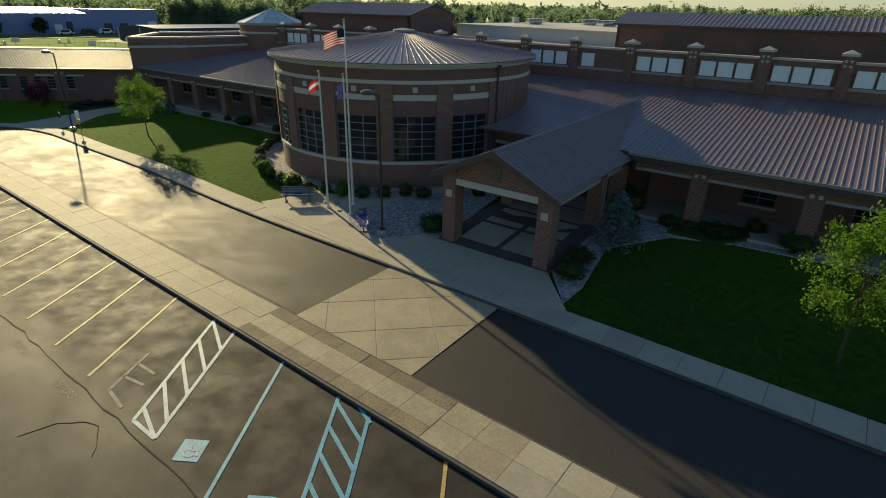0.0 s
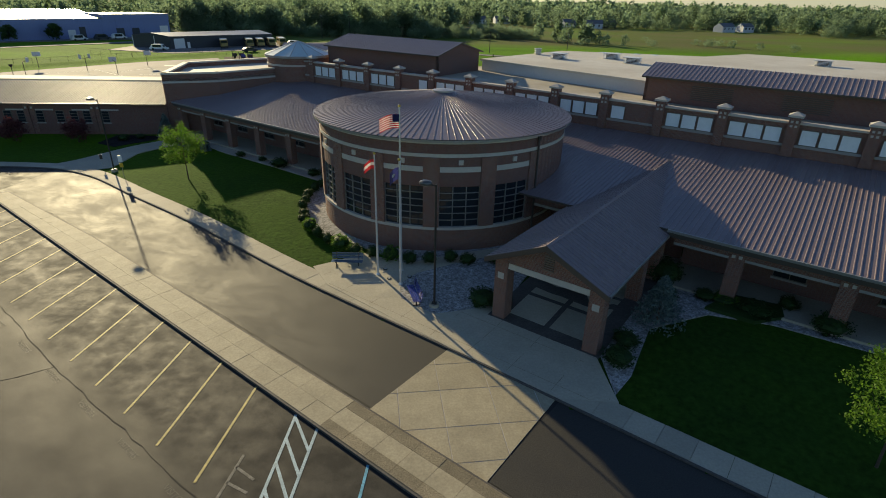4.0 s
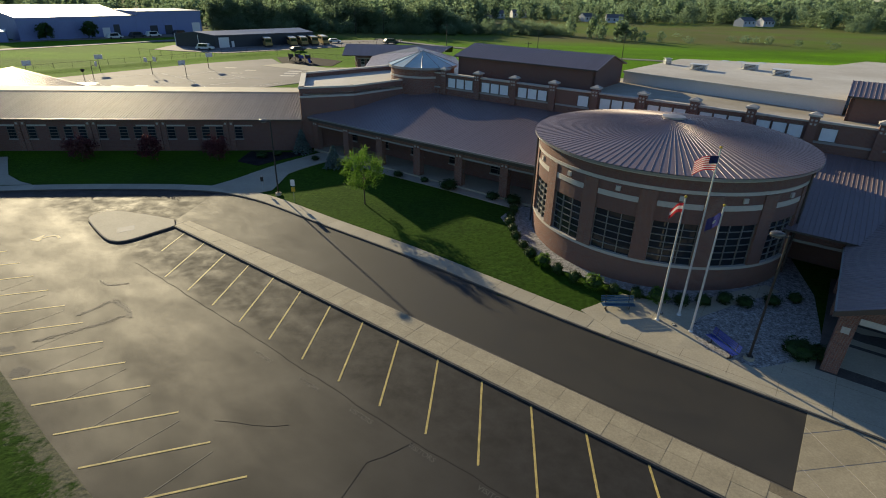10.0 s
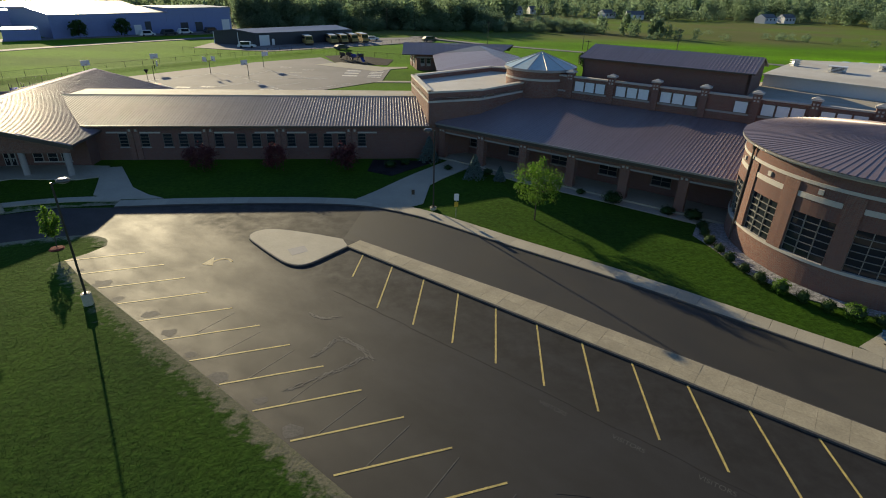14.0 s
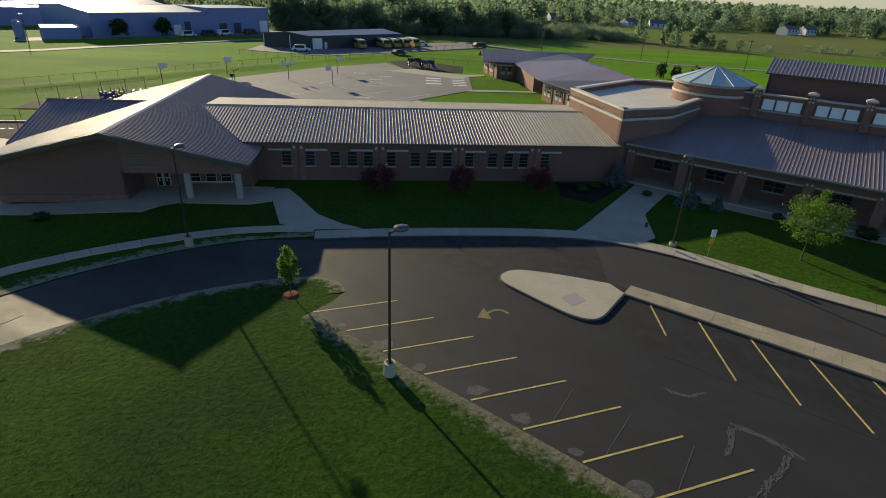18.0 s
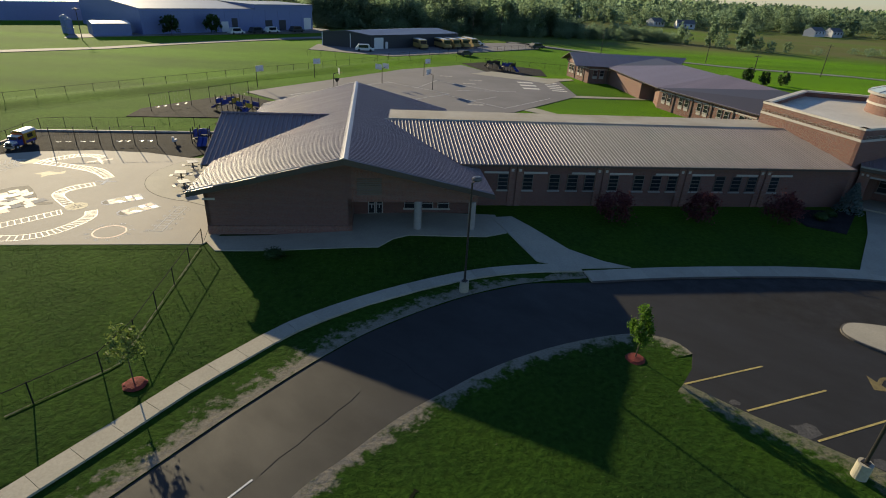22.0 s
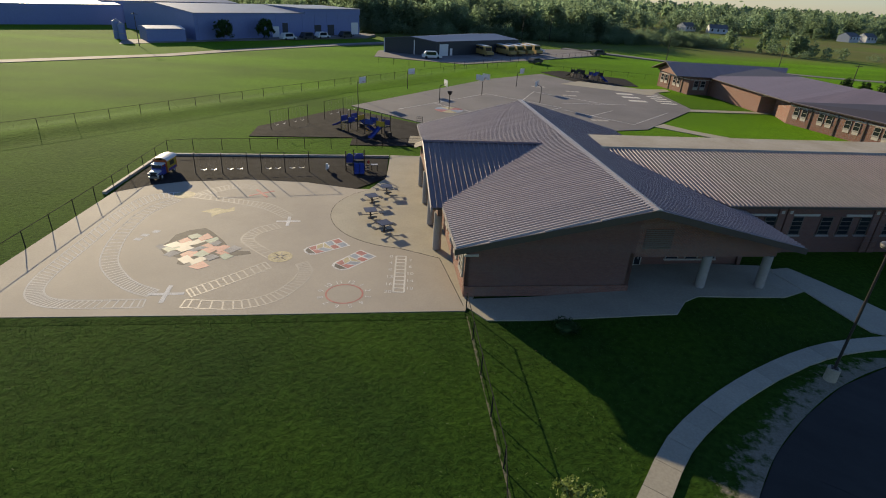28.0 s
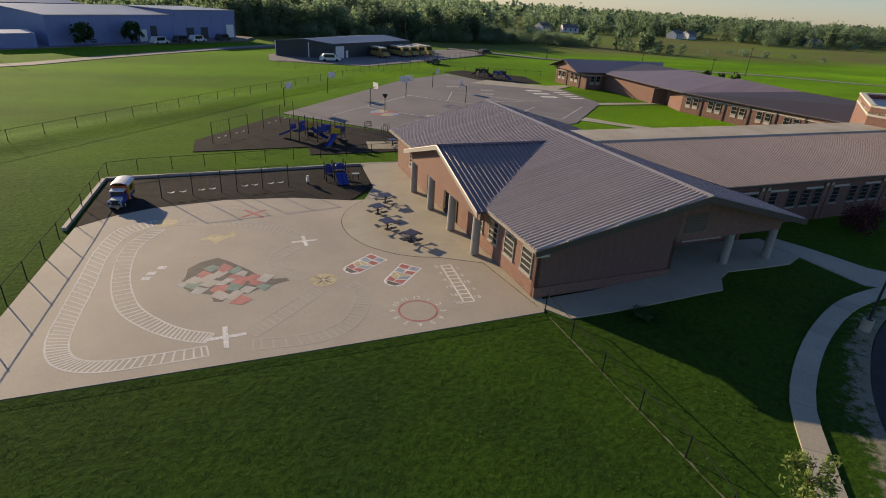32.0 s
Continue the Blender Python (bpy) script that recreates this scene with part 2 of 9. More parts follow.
wl_.new(wold, wmix.inputs["A"]), wl_.new(wmix.outputs["Result"], wn_["Principled BSDF"].inputs["Base Color"])
WORN_LOT = WORN.copy()
WORN_LOT.name = "mossy_turf_edge"
lotmix = [k for k in WORN_LOT.node_tree.nodes if k.bl_idname == "ShaderNodeMix"][-1]
lotmix.inputs["A"].default_value, lotmix.inputs["B"].default_value = (0.035, 0.052, 0.010, 1), (0.28, 0.245, 0.185, 1)
ASPHALT_PALE = mat("pale_asphalt", (0.095, 0.09, 0.08), 0.8, spread=0.5, big=1.6, small=9, bump=0.2, second=(0.045, 0.043, 0.04), patch=0.8)
GRAVEL = mat("gravel", (0.37, 0.36, 0.35), 0.9, spread=0.75, big=3.0, small=8, bump=1.0, second=(0.20, 0.19, 0.18))
# black of the playground mulch, also the painted shade of the wing's corner bed
MULCH_AND_SHADE = mat("mulch_and_shade_black", (0.028, 0.026, 0.027), 0.95, spread=0.5, big=0.6, small=14, bump=1.0, spec=0.12)
MULCH_RED = mat("mulch_red", (0.24, 0.04, 0.026), 0.95, spread=0.4, big=2, small=16, bump=1.0)
# seam metal with the sun on the gabled block's west slope put into its colour
ROOF_LIT = mat("sunlit_seam_metal", (0.42, 0.36, 0.33), 0.56, metal=0.1, spread=0.06, big=0.1, small=2.5, bump=0.02, random_tone=0.06)
ROOF_WING = mat("roof_metal_weathered", (0.235, 0.195, 0.19), 0.58, metal=0.05, spec=0.35, spread=0.08, big=0.3, small=4, bump=0.0, random_tone=0.06)
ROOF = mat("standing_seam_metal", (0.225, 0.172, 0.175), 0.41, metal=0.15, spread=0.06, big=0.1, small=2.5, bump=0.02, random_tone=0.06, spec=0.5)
RIDGE = mat("ridge_cap_metal", (0.38, 0.35, 0.33), 0.4, metal=0.4, spread=0.06, bump=0.0)
FASCIA = mat("fascia_bronze", (0.085, 0.07, 0.062), 0.45, metal=0.2, spread=0.08, bump=0.0)
GUTTER = mat("eave_metal_grey", (0.30, 0.29, 0.28), 0.4, metal=0.4, spread=0.08, bump=0.0)
BRICK = brick_mat("brick_red", (0.225, 0.085, 0.052), (0.125, 0.052, 0.04), (0.25, 0.21, 0.18))
BRICK_D = brick_mat("brick_dark", (0.19, 0.082, 0.06), (0.14, 0.062, 0.048), (0.15, 0.125, 0.11))
STONE = mat("limestone_trim", (0.50, 0.46, 0.40), 0.75, spread=0.08, big=0.6, small=6, bump=0.05)
STONE_G = mat("precast_grey", (0.33, 0.31, 0.285), 0.75, spread=0.08, big=0.6, small=6, bump=0.05)
GLASS = glass_mat("window_glass_dark")
GLASS_CONE = mat("frosted_glass_teal", (0.46, 0.56, 0.56), 0.3, spread=0.08, big=0.5, small=3, bump=0.0)
GLASS_SKY = mat("translucent_panel", (0.80, 0.85, 0.87), 0.18, spread=0.04, big=0.5, small=3, bump=0.0)
FRAME = mat("window_frame_bronze", (0.16, 0.14, 0.12), 0.45, metal=0.3, spread=0.05, bump=0.0)
MULLION = mat("mullion_grey", (0.23, 0.22, 0.20), 0.5, metal=0.2, spread=0.05, bump=0.0)
FRAME_W = mat("window_frame_pale", (0.40, 0.385, 0.35), 0.5, spread=0.05, bump=0.0)
MEMBRANE = mat("roof_membrane_white", (0.66, 0.62, 0.53), 0.7, spread=0.08, big=0.12, small=4, bump=0.03, second=(0.52, 0.47, 0.38))
MEMBRANE_TAN = mat("roof_membrane_tan", (0.44, 0.40, 0.32), 0.75, spread=0.08, big=0.2, small=4, bump=0.03, second=(0.33, 0.28, 0.20))
WHITE_WALL = mat("metal_wall_white", (0.58, 0.57, 0.55), 0.6, spread=0.05, bump=0.0)
STEEL = mat("galvanised_steel", (0.42, 0.43, 0.43), 0.4, metal=0.8, spread=0.08, bump=0.0)
POLE_WHITE = mat("flagpole_aluminium", (0.70, 0.69, 0.66), 0.35, metal=0.4, spread=0.04, bump=0.0)
POLE_DARK = mat("pole_bronze", (0.05, 0.045, 0.04), 0.45, metal=0.4, spread=0.08, bump=0.0)
LAMP_HEAD = mat("lamp_head_bronze", (0.09, 0.085, 0.08), 0.3, metal=0.3, spread=0.05, bump=0.0)
RUT = mat("pressed_turf", (0.012, 0.018, 0.006), 0.95, spread=0.3, bump=0.3, spec=0.1)
LAMP_GLASS = mat("lamp_head_grey", (0.42, 0.42, 0.40), 0.4, spread=0.05, bump=0.0)
PAINT_W = mat("line_paint_white", (0.82, 0.80, 0.75), 0.85, spec=0.2, spread=0.35, big=2, small=20, bump=0.12, patch=0.8)
PAINT_Y = mat("line_paint_yellow", (0.58, 0.45, 0.14), 0.65, spread=0.4, big=2, small=20, bump=0.0)
PAINT_B = mat("line_paint_blue", (0.10, 0.38, 0.55), 0.6, spread=0.3, big=2, small=20, bump=0.0)
PAINT_BLUE_PALE = mat("line_paint_blue_worn", (0.36, 0.50, 0.56), 0.6, spread=0.3, big=2, small=20, bump=0.0)
PAINT_PALE = mat("play_paint_white", (0.74, 0.71, 0.64), 0.85, spread=0.2, big=0.5, small=16, bump=0.12, spec=0.12, second=(0.58, 0.55, 0.48), patch=0.9)
PAINT_FAINT = mat("play_paint_worn", (0.445, 0.40, 0.325), 0.58, spread=0.12, big=0.5, small=16, bump=0.12)
PAINT_R = mat("play_paint_red", (0.48, 0.17, 0.14), 0.62, spread=0.3, big=2, small=20, bump=0.12)
PAINT_G = mat("play_paint_green", (0.20, 0.29, 0.23), 0.62, spread=0.3, big=2, small=20, bump=0.12)
PAINT_SKY = mat("play_paint_blue", (0.36, 0.40, 0.43), 0.50, spread=0.3, big=2, small=20, bump=0.12)
PAINT_SUN = mat("play_paint_yellow", (0.55, 0.47, 0.27), 0.72, spread=0.3, big=2, small=20, bump=0.12)
PAINT_GREY = mat("play_paint_dark", (0.14, 0.125, 0.105), 0.8, spread=0.3, big=2, small=20, bump=0.0)
BARK = mat("bark", (0.09, 0.065, 0.045), 0.9, spread=0.3, big=3, small=20, bump=0.6)
BLUE_METAL = mat("blue_metal_cladding", (0.17, 0.22, 0.42), 0.5, metal=0.1, spread=0.06, big=0.05, small=2, bump=0.0)
DARK_CLAD = mat("dark_metal_cladding", (0.035, 0.042, 0.052), 0.5, metal=0.1, spread=0.08, big=0.1, small=2, bump=0.0)
WINDOW_DARK = mat("dark_opening", (0.02, 0.02, 0.025), 0.3, spread=0.05, bump=0.0)
WHITE_METAL = mat("white_metal", (0.70, 0.70, 0.68), 0.45, spread=0.04, bump=0.0)
BLUE_PLASTIC = mat("blue_plastic", (0.025, 0.05, 0.28), 0.35, spread=0.05, bump=0.0)
YELLOW_PLASTIC = mat("yellow_plastic", (0.55, 0.36, 0.03), 0.4, spread=0.05, bump=0.0)
RED_PAINT = mat("red_enamel", (0.42, 0.03, 0.03), 0.4, spread=0.05, bump=0.0)
BLACK_RUBBER = mat("black_rubber", (0.02, 0.02, 0.02), 0.7, spread=0.1, bump=0.0)
FENCE_MAT = mat("fence_black_vinyl", (0.018, 0.02, 0.02), 0.9, spread=0.1, bump=0.0, spec=0.15)


def leaf_mat(name, color, second, trans=0.35):
    m = bpy.data.materials.new(name)
    m.use_nodes = True
    n, l = m.node_tree.nodes, m.node_tree.links
    b = n["Principled BSDF"]
    geo, ramp = n.new("ShaderNodeNewGeometry"), n.new("ShaderNodeMix")
    ramp.data_type = "RGBA"
    ramp.inputs["A"].default_value, ramp.inputs["B"].default_value = (*color, 1), (*second, 1)
    l.new(geo.outputs["Random Per Island"], ramp.inputs["Factor"])
    l.new(ramp.outputs["Result"], b.inputs["Base Color"])
    b.inputs["Roughness"].default_value, b.inputs["Specular IOR Level"].default_value = 0.6, 0.25
    tr, mx = n.new("ShaderNodeBsdfTranslucent"), n.new("ShaderNodeMixShader")
    l.new(ramp.outputs["Result"], tr.inputs["Color"])
    mx.inputs[0].default_value = trans
    l.new(b.outputs[0], mx.inputs[1]), l.new(tr.outputs[0], mx.inputs[2])
    l.new(mx.outputs[0], n["Material Output"].inputs[0])
    return m


LEAF = leaf_mat("leaf_green", (0.14, 0.265, 0.03), (0.07, 0.15, 0.018), 0.55)
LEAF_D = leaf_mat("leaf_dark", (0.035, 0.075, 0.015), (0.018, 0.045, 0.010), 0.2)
LEAF_PALE = leaf_mat("leaf_pale", (0.20, 0.26, 0.07), (0.12, 0.17, 0.04))
LEAF_RED = leaf_mat("leaf_maroon", (0.15, 0.045, 0.045), (0.065, 0.02, 0.024), 0.35)
LEAF_BLUE = leaf_mat("needle_blue", (0.16, 0.22, 0.20), (0.08, 0.12, 0.11), 0.2)
# distant foliage, paler and bluer than near leaves: haze put into the colour
LEAF_HAZY = leaf_mat("woodland", (0.21, 0.29, 0.165), (0.16, 0.225, 0.135), 0.68)
LEAF_HAZY.node_tree.nodes["Principled BSDF"].inputs["Specular IOR Level"].default_value = 0.0
fn_, fl_ = LEAF_HAZY.node_tree.nodes, LEAF_HAZY.node_tree.links
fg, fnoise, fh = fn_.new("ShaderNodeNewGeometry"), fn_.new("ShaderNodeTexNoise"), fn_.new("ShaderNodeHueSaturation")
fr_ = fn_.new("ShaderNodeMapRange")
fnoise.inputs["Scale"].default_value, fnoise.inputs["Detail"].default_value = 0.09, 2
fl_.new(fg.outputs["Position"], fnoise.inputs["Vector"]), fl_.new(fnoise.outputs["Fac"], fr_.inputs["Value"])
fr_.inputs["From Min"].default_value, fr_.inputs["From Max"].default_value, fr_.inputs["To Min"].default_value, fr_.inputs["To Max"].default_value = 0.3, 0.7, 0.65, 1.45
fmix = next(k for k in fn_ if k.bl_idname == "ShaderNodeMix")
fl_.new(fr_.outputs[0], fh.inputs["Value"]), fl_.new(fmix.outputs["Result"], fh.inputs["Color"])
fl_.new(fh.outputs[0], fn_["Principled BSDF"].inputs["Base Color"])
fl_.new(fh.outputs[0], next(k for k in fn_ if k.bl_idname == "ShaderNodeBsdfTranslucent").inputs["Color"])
BLADE = leaf_mat("grass_blade", (0.052, 0.108, 0.014), (0.026, 0.056, 0.009), 0.22)


# ---- mesh helpers ----
class MB:
    """Collects vertices and faces, with wall-aligned texture coordinates, and links them as one mesh object."""

    def __init__(self):
        self.v, self.f = [], []

    def face(self, pts):
        k = len(self.v)
        self.v += [tuple(p) for p in pts]
        self.f.append(tuple(range(k, k + len(pts))))
        return self

    def box(self, x0, x1, y0, y1, z0, z1, m=None):
        p = [Vector((x, y, z)) for z in (z0, z1) for x, y in ((x0, y0), (x1, y0), (x1, y1), (x0, y1))]
        if m is not None:
            p = [m @ q for q in p]
        k = len(self.v)
        self.v += [tuple(q) for q in p]
        self.f += [tuple(k + i for i in q) for q in ((3, 2, 1, 0), (4, 5, 6, 7), (0, 1, 5, 4), (1, 2, 6, 5), (2, 3, 7, 6), (3, 0, 4, 7))]
        return self

    def prism(self, poly, z0, z1):
        """poly: counter-clockwise (x, y); z0, z1: numbers or functions of x, y."""
        g = lambda z, p: z(*p) if callable(z) else z
        n, k = len(poly), len(self.v)
        self.v += [(p[0], p[1], g(z0, p)) for p in poly] + [(p[0], p[1], g(z1, p)) for p in poly]
        self.f += [tuple(range(k + n - 1, k - 1, -1)), tuple(range(k + n, k + 2 * n))]
        self.f += [(k + i, k + (i + 1) % n, k + n + (i + 1) % n, k + n + i) for i in range(n)]
        return self

    def tube(self, a, b, r0, r1=None, seg=8, cap=True):
        a, b = Vector(a), Vector(b)
        r1 = r0 if r1 is None else r1
        q = (b - a).to_track_quat("Z", "Y")
        k = len(self.v)
        for c, r in ((a, r0), (b, r1)):
            self.v += [tuple(c + q @ Vector((r * math.cos(2 * math.pi * i / seg), r * math.sin(2 * math.pi * i / seg), 0))) for i in range(seg)]
        self.f += [(k + i, k + (i + 1) % seg, k + seg + (i + 1) % seg, k + seg + i) for i in range(seg)]
        if cap:
            self.f += [tuple(range(k + seg - 1, k - 1, -1)), tuple(range(k + seg, k + 2 * seg))]
        return self

    def mesh(self, name, material, smooth=False):
        me = bpy.data.meshes.new(name)
        me.from_pydata(self.v, [], self.f)
        me.materials.append(material)
        uv = me.uv_layers.new(name="wall")
        co = np.array(self.v, float).reshape(-1, 3)
        loops = np.empty(len(me.loops), int)
        me.loops.foreach_get("vertex_index", loops)
        out = np.empty((len(loops), 2))
        for p in me.polygons:
            nx, ny, nz = p.normal
            ids = loops[p.loop_start : p.loop_start + p.loop_total]
            q = co[ids]
            h = math.hypot(nx, ny)
            if h > 0.3:
                out[p.loop_start : p.loop_start + p.loop_total, 0] = (q[:, 0] * -ny + q[:, 1] * nx) / h
                out[p.loop_start : p.loop_start + p.loop_total, 1] = q[:, 2]
            else:
                out[p.loop_start : p.loop_start + p.loop_total] = q[:, :2]
        uv.data.foreach_set("uv", out.ravel())
        if smooth:
            me.polygons.foreach_set("use_smooth", [True] * len(me.polygons))
        return me

    def make(self, name, material, parent=None, label="", smooth=False):
        ob = new(name, self.mesh(name, material, smooth))
        ob.parent = parent
        if label:
            ob["label"] = label
        return ob


def part(name, mb, material, parent, label="", smooth=False):
    return mb.make(name, material, parent, label, smooth)


def thing(name, label, category, group="", kind="", at=None):
    ob = new(name)
    ob.empty_display_size = 0.3
    if at is not None:
        ob.matrix_basis = at
    return tagged(ob, label, category, group, kind)


def structure(name, mb, material, label, category="structure", smooth=False):
    return tagged(mb.make(name, material, None, "", smooth), label, category, "", "structure")


def clip(poly, axis, value, keep_more):
    """Part of a convex polygon of 2D points on one side of a line."""
    out = []
    for i, p in enumerate(poly):
        q = poly[(i + 1) % len(poly)]
        a, b = (p[axis] - value), (q[axis] - value)
        if not keep_more:
            a, b = -a, -b
        if a >= 0:
            out.append(p)
        if (a > 0 > b) or (a < 0 < b):
            f = a / (a - b)
            out.append([p[j] + f * (q[j] - p[j]) for j in range(len(p))])
    return out


def smoothstep(a, b, x):
    x = min(1, max(0, (x - a) / (b - a)))
    return x * x * (3 - 2 * x)


EDGE = [(40.0, -6.6), (22.0, 6.6), (2.7, 21.2), (-13.9, 33.7), (-24.6, 42.6), (-33.1, 49.0), (-38.3, 53.1), (-41.5, 55.2), (-45.6, 56.9), (-50.5, 57.3), (-63.0, 56.5), (-70.4, 55.8),
        (-77.0, 54.9), (-80.6, 53.3), (-84.0, 51.1), (-87.4, 48.5), (-90.0, 46.1), (-92.6, 43.4), (-95.0, 40.2), (-101.0, 31.0), (-112.0, 14.0), (-130.0, -14.0)]
E0, E1 = np.array(EDGE[:-1]), np.array(EDGE[1:])
ED = E1 - E0
EL2 = (ED ** 2).sum(1)


def behind(x, y):
    """Signed distance behind the main kerb and the western footpath."""
    r = np.array((x, y)) - E0
    t = np.clip((r * ED).sum(1) / EL2, 0, 1)
    off = r - t[:, None] * ED
    d = (off ** 2).sum(1)
    k = int(d.argmin())
    side = -(ED[k, 0] * r[k, 1] - ED[k, 1] * r[k, 0])
    return math.copysign(math.sqrt(d[k]), side)


def rise(x, y):
    """Height of the made ground behind the kerb, up to the level of the building's floor."""
    return 0.13 + 0.55 * smoothstep(1.5, 10, behind(x, y)) * smoothstep(-95, -82, x) * (1 - smoothstep(75, 110, y))


def onto(x, y, z=0.0):
    return Vector((x, y, rise(x, y) + z))


def sheet(name, poly, z, material, label, category="ground", depth=0.1, step=1.6):
    """A surface of that outline that follows the made ground, z above it (or flat, for a tuple (height,)), with a rim."""
    bm = bmesh.new()
    vs = [bm.verts.new((x, y, 0)) for x, y in poly]
    f = bm.faces.new(vs)
    if f.normal.z < 0:
        f.normal_flip()
    f.normal_update()
    if f.normal.z < 0:
        f.normal_flip()
    xs, ys = [p[0] for p in poly], [p[1] for p in poly]
    if not isinstance(z, tuple):
        for axis, lo, hi in ((0, min(xs), max(xs)), (1, min(ys), max(ys))):
            k = lo + step
            while k < hi:
                bmesh.ops.bisect_plane(bm, geom=bm.verts[:] + bm.edges[:] + bm.faces[:], plane_co=(k, k, 0), plane_no=(1 - axis, axis, 0))
                k += step
    bmesh.ops.triangulate(bm, faces=bm.faces[:])
    r = bmesh.ops.extrude_face_region(bm, geom=bm.faces[:])
    top = [e for e in r["geom"] if isinstance(e, bmesh.types.BMVert)]
    for v in bm.verts:
        v.co.z = (z[0] if isinstance(z, tuple) else rise(v.co.x, v.co.y) + z) - depth
    for v in top:
        v.co.z += depth
    bmesh.ops.recalc_face_normals(bm, faces=bm.faces[:])
    me = bpy.data.meshes.new(name)
    bm.to_mesh(me)
    bm.free()
    me.materials.append(material)
    return tagged(new(name, me), label, category, "", "structure")


def offset_line(pts, d):
    """A polyline moved sideways by d, to its left."""
    out = []
    for i, p in enumerate(pts):
        a, b = Vector(pts[max(i - 1, 0)]), Vector(pts[min(i + 1, len(pts) - 1)])
        t = (b - a).normalized()
        out.append((p[0] - t.y * d, p[1] + t.x * d))
    return out


def resample(pts, step):
    """Points at even steps along a polyline."""
    out, carry = [Vector(pts[0])], 0.0
    for a, b in zip(pts, pts[1:]):
        a, b = Vector(a), Vector(b)
        n = (b - a).length
        s = step - carry
        while s <= n:
            out.append(a.lerp(b, s / n))
            s += step
        carry = n - (s - step)
    return out


def smooth_line(pts, per=6):
    """A Catmull-Rom curve through the points."""
    out = []
    p = [Vector(q) for q in pts]
    for i in range(len(p) - 1):
        a, b, c, d = p[max(i - 1, 0)], p[i], p[i + 1], p[min(i + 2, len(p) - 1)]
        for k in range(per):
            t = k / per
            out.append(0.5 * (2 * b + (c - a) * t + (2 * a - 5 * b + 4 * c - d) * t * t + (3 * b - a - 3 * c + d) * t ** 3))
    return out + [p[-1]]


def slabs(parent, inner, outer, z, material, rows=1, gap=0.012, depth=0.16, follow=True):
    """Paving slabs, each an object, between two lines with as many points."""
    for i in range(len(inner) - 1):
        for k in range(rows):
            q = []
            for e, f in ((0, 0), (1, 0), (1, 1), (0, 1)):
                a, b = Vector(inner[i + e]), Vector(outer[i + e])
                q.append(a.lerp(b, (k + f) / rows))
            c = sum(q, Vector((0, 0))) / 4
            q = [c + (p - c) * (1 - gap / max((p - c).length, 0.1)) for p in q]
            if (q[1] - q[0]).cross(q[2] - q[1]) < 0:
                q.reverse()
            zz = (lambda x, y: rise(x, y) + z) if follow else z
            lift = random.uniform(-0.006, 0.006)
            hi = (lambda x, y: zz(x, y) + lift) if follow else z + lift
            lo = (lambda x, y: zz(x, y) - depth) if follow else z - depth
            part("slab", MB().prism([tuple(p) for p in q], lo, hi), material, parent)


# ---- ground ----
def ground_height(x, y):
    s = behind(x, y)
    if s < 0.6:
        z = -0.05
    else:
        z = rise(x, y) - 0.06
    bank = abs((x + 110) * -0.778 + (y - 141) * 0.628 + 1.0)
    z += 0.42 * (1 - smoothstep(0, 5, bank)) * smoothstep(64, 80, -x) if x < -64 and y > 60 else 0
    far = max(0.0, y - 190, -x - 230, x - 70)
    return z - 0.6 * smoothstep(0, 60, far) + 0.9 * noise.noise(Vector((x * 0.008, y * 0.008, 0))) * smoothstep(0, 120, far)


def axis_steps(lo, hi, fine0, fine1, step):
    out, v, s = [], fine0, step
    while v > lo:
        out.insert(0, v)
        s *= 1.25
        v -= s
    out.insert(0, lo)
    n = int((fine1 - fine0) / step)
    out += [fine0 + i * step for i in range(1, n + 1)]
    v, s = out[-1], step
    while v < hi:
        s *= 1.25
        v += s
        out.append(v)
    return out


gx, gy = axis_steps(-2500, 2500, -150, 40, 1.25), axis_steps(-900, 4000, 5, 200, 1.25)
gm = MB()
gm.v = [(x, y, ground_height(x, y)) for y in gy for x in gx]
nx = len(gx)
gm.f = [(j * nx + i, j * nx + i + 1, (j + 1) * nx + i + 1, (j + 1) * nx + i) for j in range(len(gy) - 1) for i in range(nx - 1)]
structure("ground", gm, GRASS, "mown green grass over flat open land", "ground", True)

# ---- roads and paving ----
KERB_LINE = [(22.0, 6.6), (13.8, 12.7), (2.7, 21.2), (-2.7, 25.3), (-13.9, 33.7), (-24.6, 42.6), (-33.1, 49.0), (-38.3, 53.1), (-41.5, 55.2), (-45.6, 56.9), (-50.5, 57.3), (-56.0, 57.1), (-63.0, 56.5), (-69.1, 55.6)]
ROAD_TOP = [(-69.1, 56.2), (-73.9, 55.2), (-78.0, 53.4), (-81.4, 51.2), (-84.5, 48.7), (-86.9, 46.1), (-88.9, 43.6), (-91.2, 40.5), (-97, 32.0), (-106, 18.0), (-126, -14.0), (-150, -56.0)]
ROAD_BOT = [(-143, -60.0), (-119, -19.0), (-99, 13.0), (-90.6, 30.0), (-86.6, 37.2), (-84.6, 39.5), (-82.3, 42.0), (-80.0, 43.9), (-77.9, 45.5), (-75.2, 47.1), (-71.9, 48.5), (-68.3, 49.4), (-66.1, 48.8), (-65.4, 47.5), (-66.1, 46.1), (-67.1, 44.9)]
GRASS_EDGE = [(-67.1, 44.9), (-64.7, 42.6), (-60.2, 38.9), (-57.4, 36.6), (-53.4, 33.3), (-50.4, 30.8), (-47.0, 27.9), (-44.2, 25.5), (-41.0, 22.8), (-22.0, 7.5), (-2.0, -8.0), (18, -24)]
